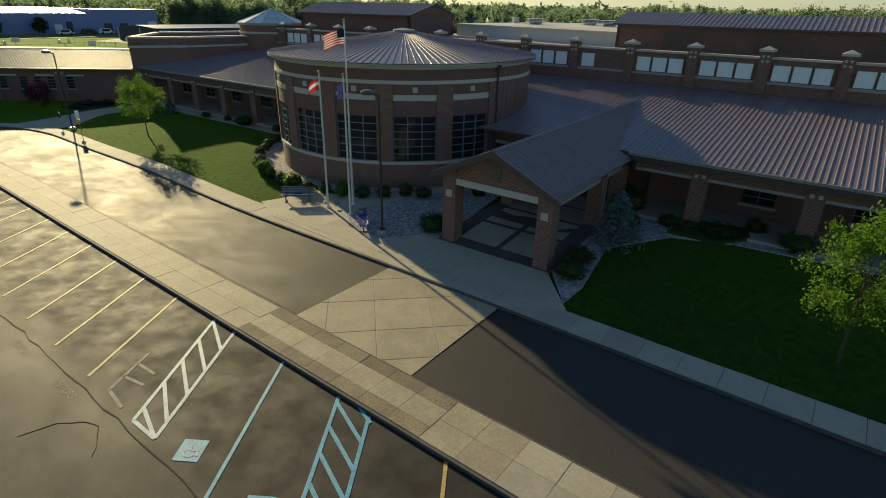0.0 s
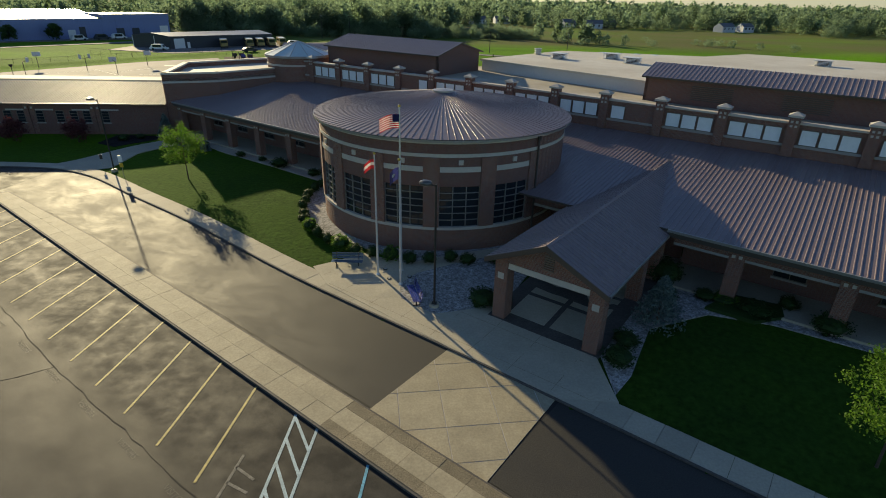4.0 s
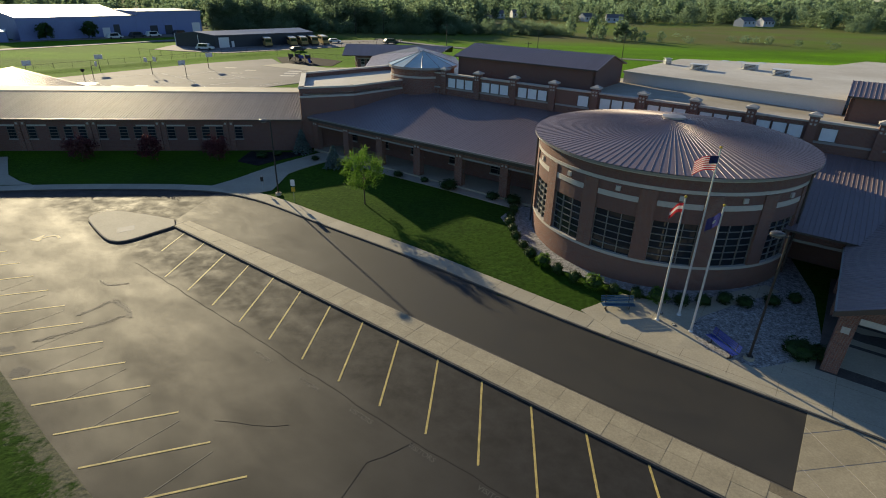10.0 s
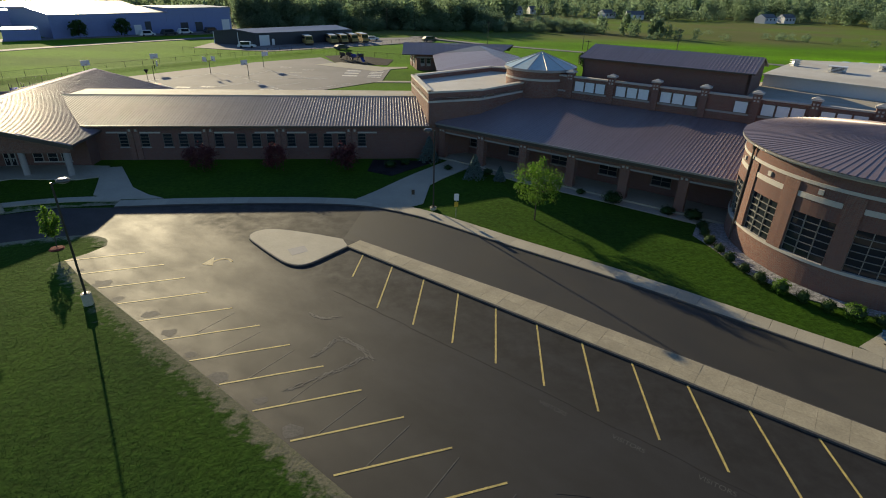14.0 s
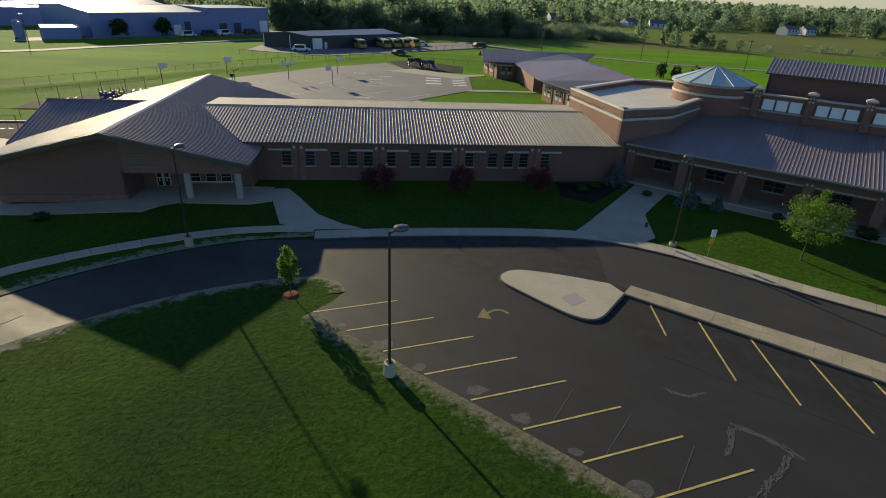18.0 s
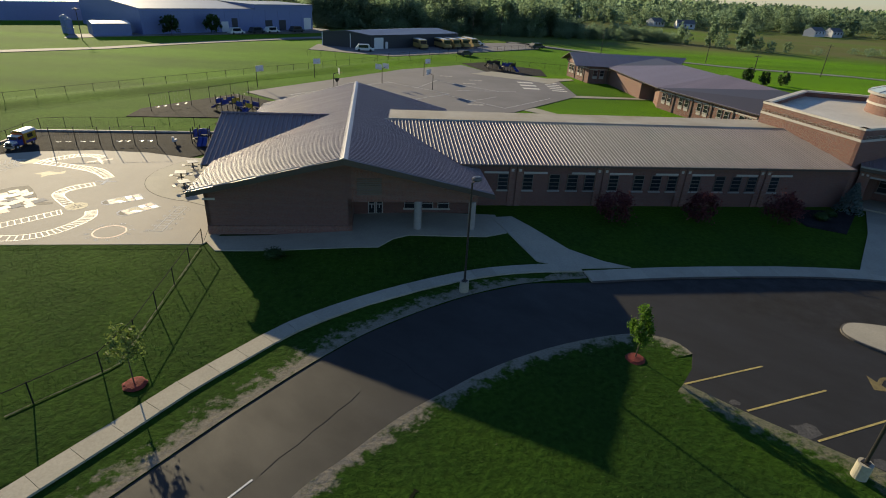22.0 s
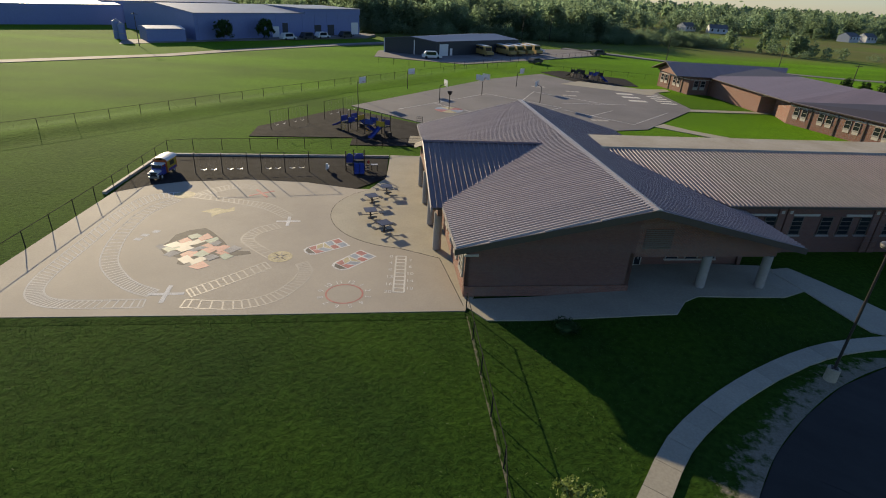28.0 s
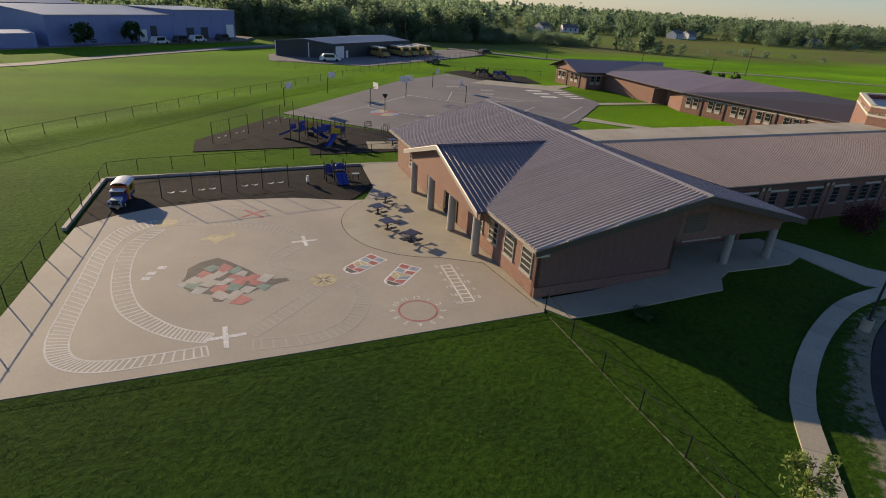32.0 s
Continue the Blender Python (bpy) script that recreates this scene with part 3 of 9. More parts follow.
sheet("parking_lot", KERB_LINE + ROAD_TOP[1:] + ROAD_BOT + GRASS_EDGE[1:] + [(40, -20)], (0.0,), ASPHALT, "worn dark asphalt parking lot with drive lanes", "parking lot", 0.06)
# the newer surface of the drop-off lane
sheet("drop_off_lane", [(-6.4, 20.3), (-2.78, 25.2), (-13.9, 33.6), (-24.6, 42.5), (-33.1, 48.9), (-38.3, 53.0), (-41.5, 55.1), (-45.6, 56.8), (-46.6, 49.5), (-37.2, 43.8), (-26.3, 35.4), (-16.3, 28.0)], (0.006,), ASPHALT_NEW, "dark fresh asphalt lane beside the raised walk", "road", 0.03)
sheet("drop_off_lane_east", [(2.7, 21.15), (-1.15, 16.2), (1.9, 13.7), (5.4, 10.8), (18.0, 1.0), (22.0, 6.5), (13.8, 12.6)], (0.006,), ASPHALT_NEW, "dark fresh asphalt lane beyond the crossing", "road", 0.03)

crossing = tagged(new("crossing"), "tan concrete raised crossing with diagonal joints", "crossing", "", "structure")
QUAD = [(-6.58, 20.28), (-1.28, 16.05), (2.62, 21.4), (-2.72, 25.4)]
J1, J2 = Vector((0.9906, 0.137)), Vector((-0.137, 0.9906))
quad = [[Vector(p).dot(J1), Vector(p).dot(J2)] for p in QUAD]
J1S, J2S = [-9, -2.35, -0.22, 2.3, 4.55, 9], [10, 17.25, 19.4, 22.0, 24.1, 30]
for s0, s1 in zip(J1S, J1S[1:]):
    for t0, t1 in zip(J2S, J2S[1:]):
        q = quad
        for ax_, lim, more in ((0, s0 + 0.022, True), (0, s1 - 0.022, False), (1, t0 + 0.022, True), (1, t1 - 0.022, False)):
            q = clip(q, ax_, lim, more) if len(q) > 2 else q
        if len(q) > 2:
            q = [tuple(J1 * p[0] + J2 * p[1]) for p in q]
            part("slab", MB().prism(q, -0.05, 0.02 + random.uniform(0, 0.004)), CONCRETE_TAN, crossing)
sheet("crossing_bed", QUAD, (0.008,), STONE, "pale sealed joints between the crossing slabs", "crossing", 0.06)

# raised median walk between the lot and the lane
JOINT = mat("joint_mortar", (0.27, 0.235, 0.165), 0.9, spread=0.3, big=0.8, small=9, bump=0.2)
S0, S1 = Vector((6.0, 7.6)), Vector((-46.0, 47.9))
median = tagged(new("median_walk"), "tan concrete raised walk of square slabs along the stalls", "walkway", "", "structure")
n = 46
inner = [S0.lerp(S1, i / n) for i in range(n + 1)]
wide = [2.15 if i < 34 else 2.15 - 0.75 * (i - 34) / 12 for i in range(n + 1)]
sdir = (S1 - S0).normalized()
snor = Vector((-sdir.y, sdir.x)) * -1
if snor.y < 0:
    snor = -snor
outer = [inner[i] + snor * wide[i] for i in range(n + 1)]
BAND0, BAND1 = 6, 13
for i in range(n):
    cuts = [0, 0.27, 0.73, 1.0] if BAND0 <= i < BAND1 else [0, 0.5, 1.0]
    for k in range(len(cuts) - 1):
        a, b, c, d = inner[i], inner[i + 1], outer[i + 1], outer[i]
        q4 = [a.lerp(d, cuts[k]), b.lerp(c, cuts[k]), b.lerp(c, cuts[k + 1]), a.lerp(d, cuts[k + 1])]
        m4 = sum(q4, Vector((0, 0))) / 4
        q4 = [m4 + (p - m4) * (1 - 0.009 / (p - m4).length) for p in q4]
        if (q4[1] - q4[0]).cross(q4[2] - q4[1]) < 0:
            q4.reverse()
        band = BAND0 <= i < BAND1 and k != 1
        part("paver" if band else "slab", MB().prism([tuple(p) for p in q4], -0.02, 0.15 + random.uniform(-0.006, 0.006)), PAVER if band else (CONCRETE if i < BAND0 - 2 else CONCRETE_TAN), median)
bed = MB()
for i in range(n):
    q4 = [inner[i], inner[i + 1], outer[i + 1], outer[i]]
    if (q4[1] - q4[0]).cross(q4[2] - q4[1]) < 0:
        q4.reverse()
    bed.prism([tuple(p) for p in q4], -0.02, 0.136)
structure("median_bed", bed, JOINT, "pale mortar bed between the walk's slabs", "walkway")
kerb = MB()
for i in range(n):
    for a, b, d in ((inner[i], inner[i + 1], -0.12), (outer[i], outer[i + 1], 0.10)):
        q = [a + snor * d, b + snor * d, b, a]
        if (q[1] - q[0]).cross(q[2] - q[1]) < 0:
            q.reverse()
        kerb.prism([tuple(p) for p in q], -0.02, 0.13)
structure("median_kerb", kerb, KERB, "dark stained concrete kerb of the raised walk", "kerb")
# its rounded head
HEAD = smooth_line([(-46.6, 49.2), (-49.4, 50.2), (-52.1, 50.9), (-53.5, 50.9), (-54.4, 50.1), (-54.3, 49.1), (-53.2, 47.8), (-51.8, 46.3), (-50.3, 44.9), (-49.2, 44.5), (-48.3, 45.0), (-47.1, 46.5), (-46.0, 47.9)], 4)
sheet("median_head", [tuple(p) for p in HEAD][::-1], (0.15,), CONCRETE, "pale concrete head of the raised walk with a drain grate", "walkway", 0.16)
hk = MB()
for a, b in zip(HEAD, HEAD[1:]):
    t = (b - a).normalized()
    o = Vector((-t.y, t.x)) * -0.1
    q = [a, b, b - o * -1, a - o * -1]
    if (q[1] - q[0]).cross(q[2] - q[1]) < 0:
        q.reverse()
    hk.prism([tuple(p) for p in q], -0.02, 0.13)
structure("median_head_kerb", hk, KERB, "dark kerb round the head of the walk", "kerb")

# pavement along the building side
walk_out = resample([tuple(p) for p in smooth_line(KERB_LINE, 5)], 1.5)
walk_in = [Vector(p) for p in offset_line([tuple(p) for p in walk_out], 1.55)]
if behind(*walk_in[5]) < behind(*walk_out[5]):
    walk_in = [Vector(p) for p in offset_line([tuple(p) for p in walk_out], -1.55)]
pavement = tagged(new("pavement"), "pale concrete pavement of jointed slabs along the kerb", "pavement", "", "structure")
slabs(pavement, walk_out, walk_in, 0.0, CONCRETE, 1)
pk = MB()
for a, b in zip(walk_out, walk_out[1:]):
    t = (b - a).normalized()
    o = Vector((-t.y, t.x))
    if behind(*(a + o)) > behind(*a):
        o = -o
    q = [a, b, b + o * 0.1, a + o * 0.1]
    if (q[1] - q[0]).cross(q[2] - q[1]) < 0:
        q.reverse()
    pk.prism([tuple(p) for p in q], -0.02, 0.115)
structure("kerb", pk, KERB, "dark weathered concrete kerb", "kerb")
WALK_W_IN = smooth_line([(-69.4, 58.2), (-72.7, 57.9), (-77.0, 56.95), (-81.5, 54.9), (-85.6, 52.4), (-89.0, 49.7), (-91.15, 47.1), (-93.4, 44.1), (-95.45, 40.8), (-101.6, 31.3), (-110.7, 16.8), (-131, -15), (-155, -57)], 5)
west_in = resample([tuple(p) for p in WALK_W_IN], 1.7)
west_out = [Vector(p) for p in offset_line([tuple(p) for p in west_in], 1.17)]
walk_west = tagged(new("pavement_west"), "pale concrete footpath curving round the drive", "pavement", "", "structure")
slabs(walk_west, west_in, west_out, 0.02, CONCRETE, 1)
# grass verge between footpath and drive, with bare soil along the asphalt
vo = [tuple(p) for p in offset_line([tuple(p) for p in west_in], 1.15)]
sheet("verge", [tuple(p) for p in smooth_line(ROAD_TOP, 4)] + vo[::-1], (0.03,), GRASS, "thin worn grass verge beside the footpath", "verge", 0.08)


def soil(name, pts, width, z, label, follow=False, drop=0.049, material=WORN):
    """A strip of worn turf to the left of a line, bare along it and grown over outwards."""
    base = resample(pts, 0.5)
    rows = [[Vector(p) for p in offset_line([tuple(p) for p in base], width * k / 4)] for k in range(5)]
    me = bpy.data.meshes.new(name)
    co, fc, uv = [], [], []
    n = len(base)
    for k, row in enumerate(rows):
        for i, p in enumerate(row):
            co.append((p.x, p.y, (rise(p.x, p.y) if follow else 0) + z - (z + drop) * k / 4))
            uv.append((i * 0.5, k / 4))
    for k in range(4):
        for i in range(n - 1):
            fc.append((k * n + i, k * n + i + 1, (k + 1) * n + i + 1, (k + 1) * n + i))
    me.from_pydata(co, [], fc)
    me.materials.append(material)
    lay = me.uv_layers.new(name="strip")
    ids = np.empty(len(me.loops), int)
    me.loops.foreach_get("vertex_index", ids)
    lay.data.foreach_set("uv", np.array(uv)[ids].ravel())
    return tagged(new(name, me), label, "soil", "", "structure")


soil("soil_edge_north", [tuple(p) for p in smooth_line(ROAD_TOP, 4)][::-1], 2.0, 0.044, "pale bare soil along the drive's edge", drop=-0.033)
soil("soil_edge_south", [tuple(p) for p in smooth_line(ROAD_BOT[:-2], 4)][::-1], 1.4, 0.012, "pale bare soil along the inner curve")
soil("soil_edge_lot", [tuple(p) for p in GRASS_EDGE][::-1], 1.9, 0.006, "mossy turf with patches of bare soil along the parking edge", material=WORN_LOT)

# flat patches paler than the asphalt, along the stall ends by the grass
rp_ = random.Random(31)
pale_spots = MB()
for k in range(9):
    c = Vector((-66.4, 44.2)) + Vector((2.38, -1.975)) * (k + 0.45) + Vector((0.95, 0.3)) * rp_.uniform(0.3, 1.0)
    r_ = rp_.uniform(0.2, 0.55)
    pale_spots.prism([(c.x + r_ * 1.5 * rp_.uniform(0.6, 1.2) * math.cos(q * 0.628), c.y + r_ * rp_.uniform(0.6, 1.2) * math.sin(q * 0.628)) for q in range(10)], -0.01, 0.004)
structure("pale_patches", pale_spots, ASPHALT_PALE, "irregular pale patches on the asphalt at the stall ends", "dust")

# paths from the pavement to the doors
sheet("path_gable", [(-65.4, 57.9), (-70.2, 57.4), (-72.5, 58.4), (-74.2, 62.8), (-75.2, 65.4), (-73.4, 65.8), (-69.6, 60.4), (-67.2, 58.7)], 0.012, CONCRETE, "pale concrete path to the porch", "path")
sheet("path_colonnade", [(-47.0, 58.3), (-41.5, 64.8), (-37.2, 70.6), (-33.8, 69.2), (-39.4, 62.0), (-40.0, 57.6), (-42.0, 56.2)], 0.012, CONCRETE, "pale concrete path to the colonnade entrance", "path")
PLAZA = [(-2.75, 25.3), (2.7, 21.25), (5.6, 21.0), (5.3, 25.2), (3.5, 28.5), (0.5, 29.7), (-3.7, 28.8), (-5.9, 30.6), (-6.1, 32.4), (-5.0, 33.8), (2.2, 36.9), (1.7, 37.9), (-5.8, 35.1), (-9.2, 36.8), (-12.6, 34.9), (-11.0, 32.2)]
sheet("entrance_plaza", PLAZA, 0.012, CONCRETE, "pale concrete forecourt before the portico and flagpoles", "plaza")


def within(x, y, poly):
    hit = False
    for (xa, ya), (xb, yb) in zip(poly, poly[1:] + poly[:1]):
        if (ya > y) != (yb > y) and x < (xb - xa) * (y - ya) / (yb - ya) + xa:
            hit = not hit
    return hit


joints = MB()
ju, jv = Vector((0.804, -0.595)), Vector((0.595, 0.804))
for a_, b_ in ((ju, jv), (jv, ju)):
    for k in range(-12, 13):
        for i in range(-60, 61):
            c = Vector((-2.0, 29.0)) + b_ * (k * 2.6) + a_ * (i * 0.4)
            e = c + a_ * 0.4
            if within(c.x, c.y, PLAZA) and within(e.x, e.y, PLAZA):
                o = b_ * 0.012
                qd = [tuple(v) for v in (c - o, e - o, e + o, c + o)]
                joints.face([(x, y, rise(x, y) + 0.0165) for x, y in (qd if (e - c).cross(o) > 0 else qd[::-1])])
structure("forecourt_joints", joints, JOINT, "tooled joints in the concrete forecourt", "joints")

# beds of gravel round the drum and along the colonnade
sheet("gravel_bed_drum", [(-3.7, 28.6), (0.8, 29.6), (2.0, 32.0), (4.4, 36.5), (7.0, 45.0), (-4.0, 50.0), (-14.8, 53.0), (-16.6, 50.0), (-15.2, 43.6), (-13.2, 40.4), (-9.4, 37.8), (-7.0, 36.0), (-6.3, 31.0)], 0.006, GRAVEL, "grey gravel bed with low shrubs round the drum", "gravel bed", 0.06)
sheet("gravel_bed_east", [(5.6, 21.6), (6.8, 23.0), (9.0, 26.9), (13.2, 28.6), (16.6, 27.6), (22.0, 24.2), (30.0, 18.5), (34, 26), (24.0, 33.0), (12.0, 38.0), (5.6, 26.0)], 0.006, GRAVEL, "grey gravel bed with shrubs before the colonnade", "gravel bed", 0.06)
sheet("gravel_bed_west", [(-36.6, 69.3), (-30.0, 63.2), (-22.0, 57.5), (-15.0, 52.2), (-12.0, 54.5), (-22.0, 62.5), (-34.0, 71.2)], 0.006, CONCRETE_PAD, "pale gravel strip along the colonnade", "gravel bed", 0.06)
# the corner bed's shade is put into its colour: black, not pale gravel
sheet("gravel_bed_wing", [(-46.2, 70.2), (-46.4, 66.0), (-43.6, 64.6), (-38.6, 70.0)], 0.006, MULCH_AND_SHADE, "corner bed with small conifers, shade put into its dark colour", "gravel bed", 0.06)

# ---- school building ----
UP = 0.4  # the site's fall from the blocks to the drive
O2, DU, DV = Vector((-3.7, 47.2)), Vector((0.804, -0.595)), Vector((0.595, 0.804))


def L(u, v, z=None):
    p = O2 + DU * u + DV * v
    return (p.x, p.y) if z is None else Vector((p.x, p.y, z))


MA = math.atan2(-0.595, 0.804)
A2, AU, AV = Vector((-87.06, 61.1)), Vector((0.9968, 0.0802)), Vector((-0.0802, 0.9968))


def G(u, v, z=None):
    p = A2 + AU * u + AV * v
    return (p.x, p.y) if z is None else Vector((p.x, p.y, z))


def roof_plane(parent, poly, eave, width=0.46, material=ROOF, rib=0.042, deck=0.14):
    """A standing-seam slope: a deck, and one panel with its seam for each strip. poly: convex, in space; eave: its level direction."""
    o, e = Vector(poly[0]), Vector(eave).normalized()
    nor = Vector((0, 0, 0))
    for i in range(len(poly)):
        nor += Vector(poly[i]).cross(Vector(poly[(i + 1) % len(poly)]))
    nor.normalize()
    if nor.z < 0:
        nor, poly = -nor, list(poly)[::-1]
    up = nor.cross(e).normalized()
    if up.z < 0:
        up = -up
    flat = [[(Vector(p) - o).dot(e), (Vector(p) - o).dot(up)] for p in poly]
    d = MB()
    k = len(poly)
    top = [Vector(p) - nor * 0.012 for p in poly]
    d.v = [tuple(p) for p in top] + [tuple(p - Vector((0, 0, deck))) for p in top]
    d.f = [tuple(range(k)), tuple(range(2 * k - 1, k - 1, -1))] + [(i, k + i, k + (i + 1) % k, (i + 1) % k) for i in range(k)]
    part("deck", d, FASCIA, parent)
    lo, hi = min(p[0] for p in flat), max(p[0] for p in flat)
    cnt = max(1, round((hi - lo) / width))
    w = (hi - lo) / cnt
    for i in range(cnt):
        a, b = lo + i * w, lo + (i + 1) * w
        q = clip(clip(flat, 0, a, True), 0, b, False)
        if len(q) < 3:
            continue
        m = MB()
        m.face([o + e * p[0] + up * p[1] for p in q])
        rs = sorted(p[1] for p in q if p[0] < a + 0.02)
        if len(rs) > 1 and rs[-1] - rs[0] > 0.2:
            c = [o + e * (a + s) + up * r + nor * h for r in (rs[0], rs[-1]) for s, h in ((-1.15 * rib, 0.0), (-0.5 * rib, rib), (0.5 * rib, rib), (1.15 * rib, 0.0))]
            j = len(m.v)
            m.v += [tuple(p) for p in c]
            m.f += [(j, j + 1, j + 5, j + 4), (j + 1, j + 2, j + 6, j + 5), (j + 2, j + 3, j + 7, j + 6), (j + 3, j + 2, j + 1, j), (j + 4, j + 5, j + 6, j + 7)]
        part("roof_panel", m, material, parent)


def ridge_cap(parent, a, b, w=0.28, material=RIDGE):
    a, b = Vector(a), Vector(b)
    t = (b - a).normalized()
    s = t.cross(Vector((0, 0, 1))).normalized()
    m = MB()
    c = [p + s * x + Vector((0, 0, z)) for p in (a, b) for x, z in ((-w, -0.02), (0, 0.09), (w, -0.02))]
    m.v = [tuple(p) for p in c]
    m.f = [(0, 1, 4, 3), (1, 2, 5, 4), (0, 2, 1), (3, 4, 5)]
    return part("ridge_cap", m, material, parent)


def wall(parent, a, b, z0, z1, thick=0.3, material=BRICK_D, name="wall", inward=None):
    """An upright wall from a to b (plan points), thick towards its left."""
    a, b = Vector(a), Vector(b)
    t = (b - a).normalized()
    o = Vector((-t.y, t.x)) * thick
    q = [tuple(p) for p in (a, b, b + o, a + o)]
    return part(name, MB().prism(q, z0, z1), material, parent)


def box_on(parent, a, b, s0, s1, z0, z1, out0, out1, material, name):
    """A block on the right-hand face of the wall line a-b, between s0 and s1 along it, from out0 to out1 proud of it."""
    a, b = Vector(a), Vector(b)
    t = (b - a).normalized()
    o = Vector((t.y, -t.x))
    q = [a + t * s0 + o * out1, a + t * s1 + o * out1, a + t * s1 + o * out0, a + t * s0 + o * out0]
    return part(name, MB().prism([tuple(p) for p in q], z0, z1), material, parent)


def window(parent, a, b, s0, s1, z0, z1, cols, rows, frame=FRAME, glass=GLASS, sill=True, out=0.03, bar=0.05):
    """A window with frame, bars, panes and sill on the right-hand face of the wall line a-b."""
    w = new("window")
    w.parent = parent
    box_on(w, a, b, s0, s1, z0, z1, 0.0, 0.02 + out, glass, "pane")
    fr = MB()
    av, bv = Vector(a), Vector(b)
    t = (bv - av).normalized()
    o = Vector((t.y, -t.x))

    def blk(p0, p1, y0, y1):
        q = [av + t * p0 + o * (out + 0.06), av + t * p1 + o * (out + 0.06), av + t * p1, av + t * p0]
        fr.prism([tuple(p) for p in q], y0, y1)

    for i in range(cols + 1):
        c = s0 + (s1 - s0) * i / cols
        blk(c - bar / 2, c + bar / 2, z0, z1)
    for j in range(rows + 1):
        c = z0 + (z1 - z0) * j / rows
        blk(s0, s1, c - bar / 2, c + bar / 2 + 0.003)
    part("window_frame", fr, frame, w)
    if sill:
        box_on(w, a, b, s0 - 0.1, s1 + 0.1, z0 - 0.16, z0 - 0.03, 0.0, out + 0.1, STONE_G, "window_sill")
    return w


def slope_z(v):
    return 4.45 + (v + 2.2) * 0.117


main = thing("main_building", "brick school block with a long standing-seam roof and clerestory", "building", kind="", at=Matrix.Translation((0, 0, UP)))
VW, VE, UE0, UE1 = -1.5, -3.0, -42.6, 44.0
roof_plane(main, [L(UE0, VW, slope_z(VW)), L(0, VW, slope_z(VW)), L(0, 14.2, slope_z(14.2)), L(-38.5, 14.2, slope_z(14.2)), L(UE0, 2.5, slope_z(2.5))], (*DU, 0), 0.33, rib=0.036)
roof_plane(main, [L(0, VE, slope_z(VE)), L(UE1, VE, slope_z(VE)), L(UE1, 14.2, slope_z(14.2)), L(0, 14.2, slope_z(14.2))], (*DU, 0), 0.33, rib=0.036)
for u0, u1, v in ((UE0, -9.8, VW), (20.9, UE1, VE)):
    z = slope_z(v)
    part("gutter", MB().prism([L(u0, v - 0.14), L(u1, v - 0.14), L(u1, v), L(u0, v)], z - 0.16, z + 0.01), GUTTER, main)
    part("fascia", MB().prism([L(u0, v + 0.02), L(u1, v + 0.02), L(u1, v + 0.25), L(u0, v + 0.25)], z - 0.5, z - 0.12), FASCIA, main)
# colonnade: brick piers, spandrel beams with stone bands
FL = 0.45
for u0, u1, v, us in ((UE0 + 0.3, -9.9, VW + 0.55, [-42.0, -36.6, -31.2, -25.6, -20.0, -14.5]), (21.3, UE1, VE + 0.55, [25.1, 30.9, 36.7, 42.5])):
    z = slope_z(v) - 0.2
    part("spandrel", MB().prism([L(u0, v), L(u1, v), L(u1, v + 0.35), L(u0, v + 0.35)], z - 0.85, z), BRICK, main)
    part("stone_band", MB().prism([L(u0, v - 0.03), L(u1, v - 0.03), L(u1, v + 0.38), L(u0, v + 0.38)], z - 1.02, z - 0.85), STONE_G, main)
    for u in us:
        p = part("pier", MB().prism([L(u - 0.45, v - 0.12), L(u + 0.45, v - 0.12), L(u + 0.45, v + 0.6), L(u - 0.45, v + 0.6)], FL - 0.5, z + 0.02), BRICK, main)
        for du in (-0.2, 0.2):
            for dz in (-0.35, -0.75):
                part("stone_square", MB().prism([L(u + du - 0.1, v - 0.15), L(u + du + 0.1, v - 0.15), L(u + du + 0.1, v - 0.1), L(u + du - 0.1, v - 0.1)], z + dz - 0.1, z + dz + 0.1), STONE, p)
    # the wall behind the colonnade with its windows
    a, b = L(u0, v + 3.6), L(u1, v + 3.6)
    wall(main, a, b, 0, z, 0.3, BRICK_D)
    for i in range(len(us) - 1):
        c = (us[i] + us[i + 1]) / 2 - u0
        window(main, a, b, c - 0.95, c + 0.95, FL + 0.9, FL + 2.4, 2, 3)
    sheet("colonnade_floor", [L(u0, v - 0.3), L(u1, v - 0.3), L(u1, v + 3.6), L(u0, v + 3.6)], (FL + UP,), CONCRETE, "shaded concrete walk under the colonnade", "floor", 0.4)
# clerestory
PIERS = [-33.1, -27.8, -22.5, -17.2, -12.0, -6.7, -1.4, 3.85, 9.1, 14.35, 19.6, 24.9, 30.2, 35.5, 40.8]
CV = 14.2
wall(main, L(-38.0, CV), L(UE1, CV), 5.0, 9.0, 0.35, BRICK, "clerestory_wall")
part("coping", MB().prism([L(-38.0, CV - 0.12), L(UE1, CV - 0.12), L(UE1, CV + 0.6), L(-38.0, CV + 0.6)], 9.0, 9.16), STONE, main)
part("sill_band", MB().prism([L(-38.0, CV - 0.1), L(UE1, CV - 0.1), L(UE1, CV - 0.002), L(-38.0, CV - 0.002)], 7.18, 7.38), STONE_G, main)
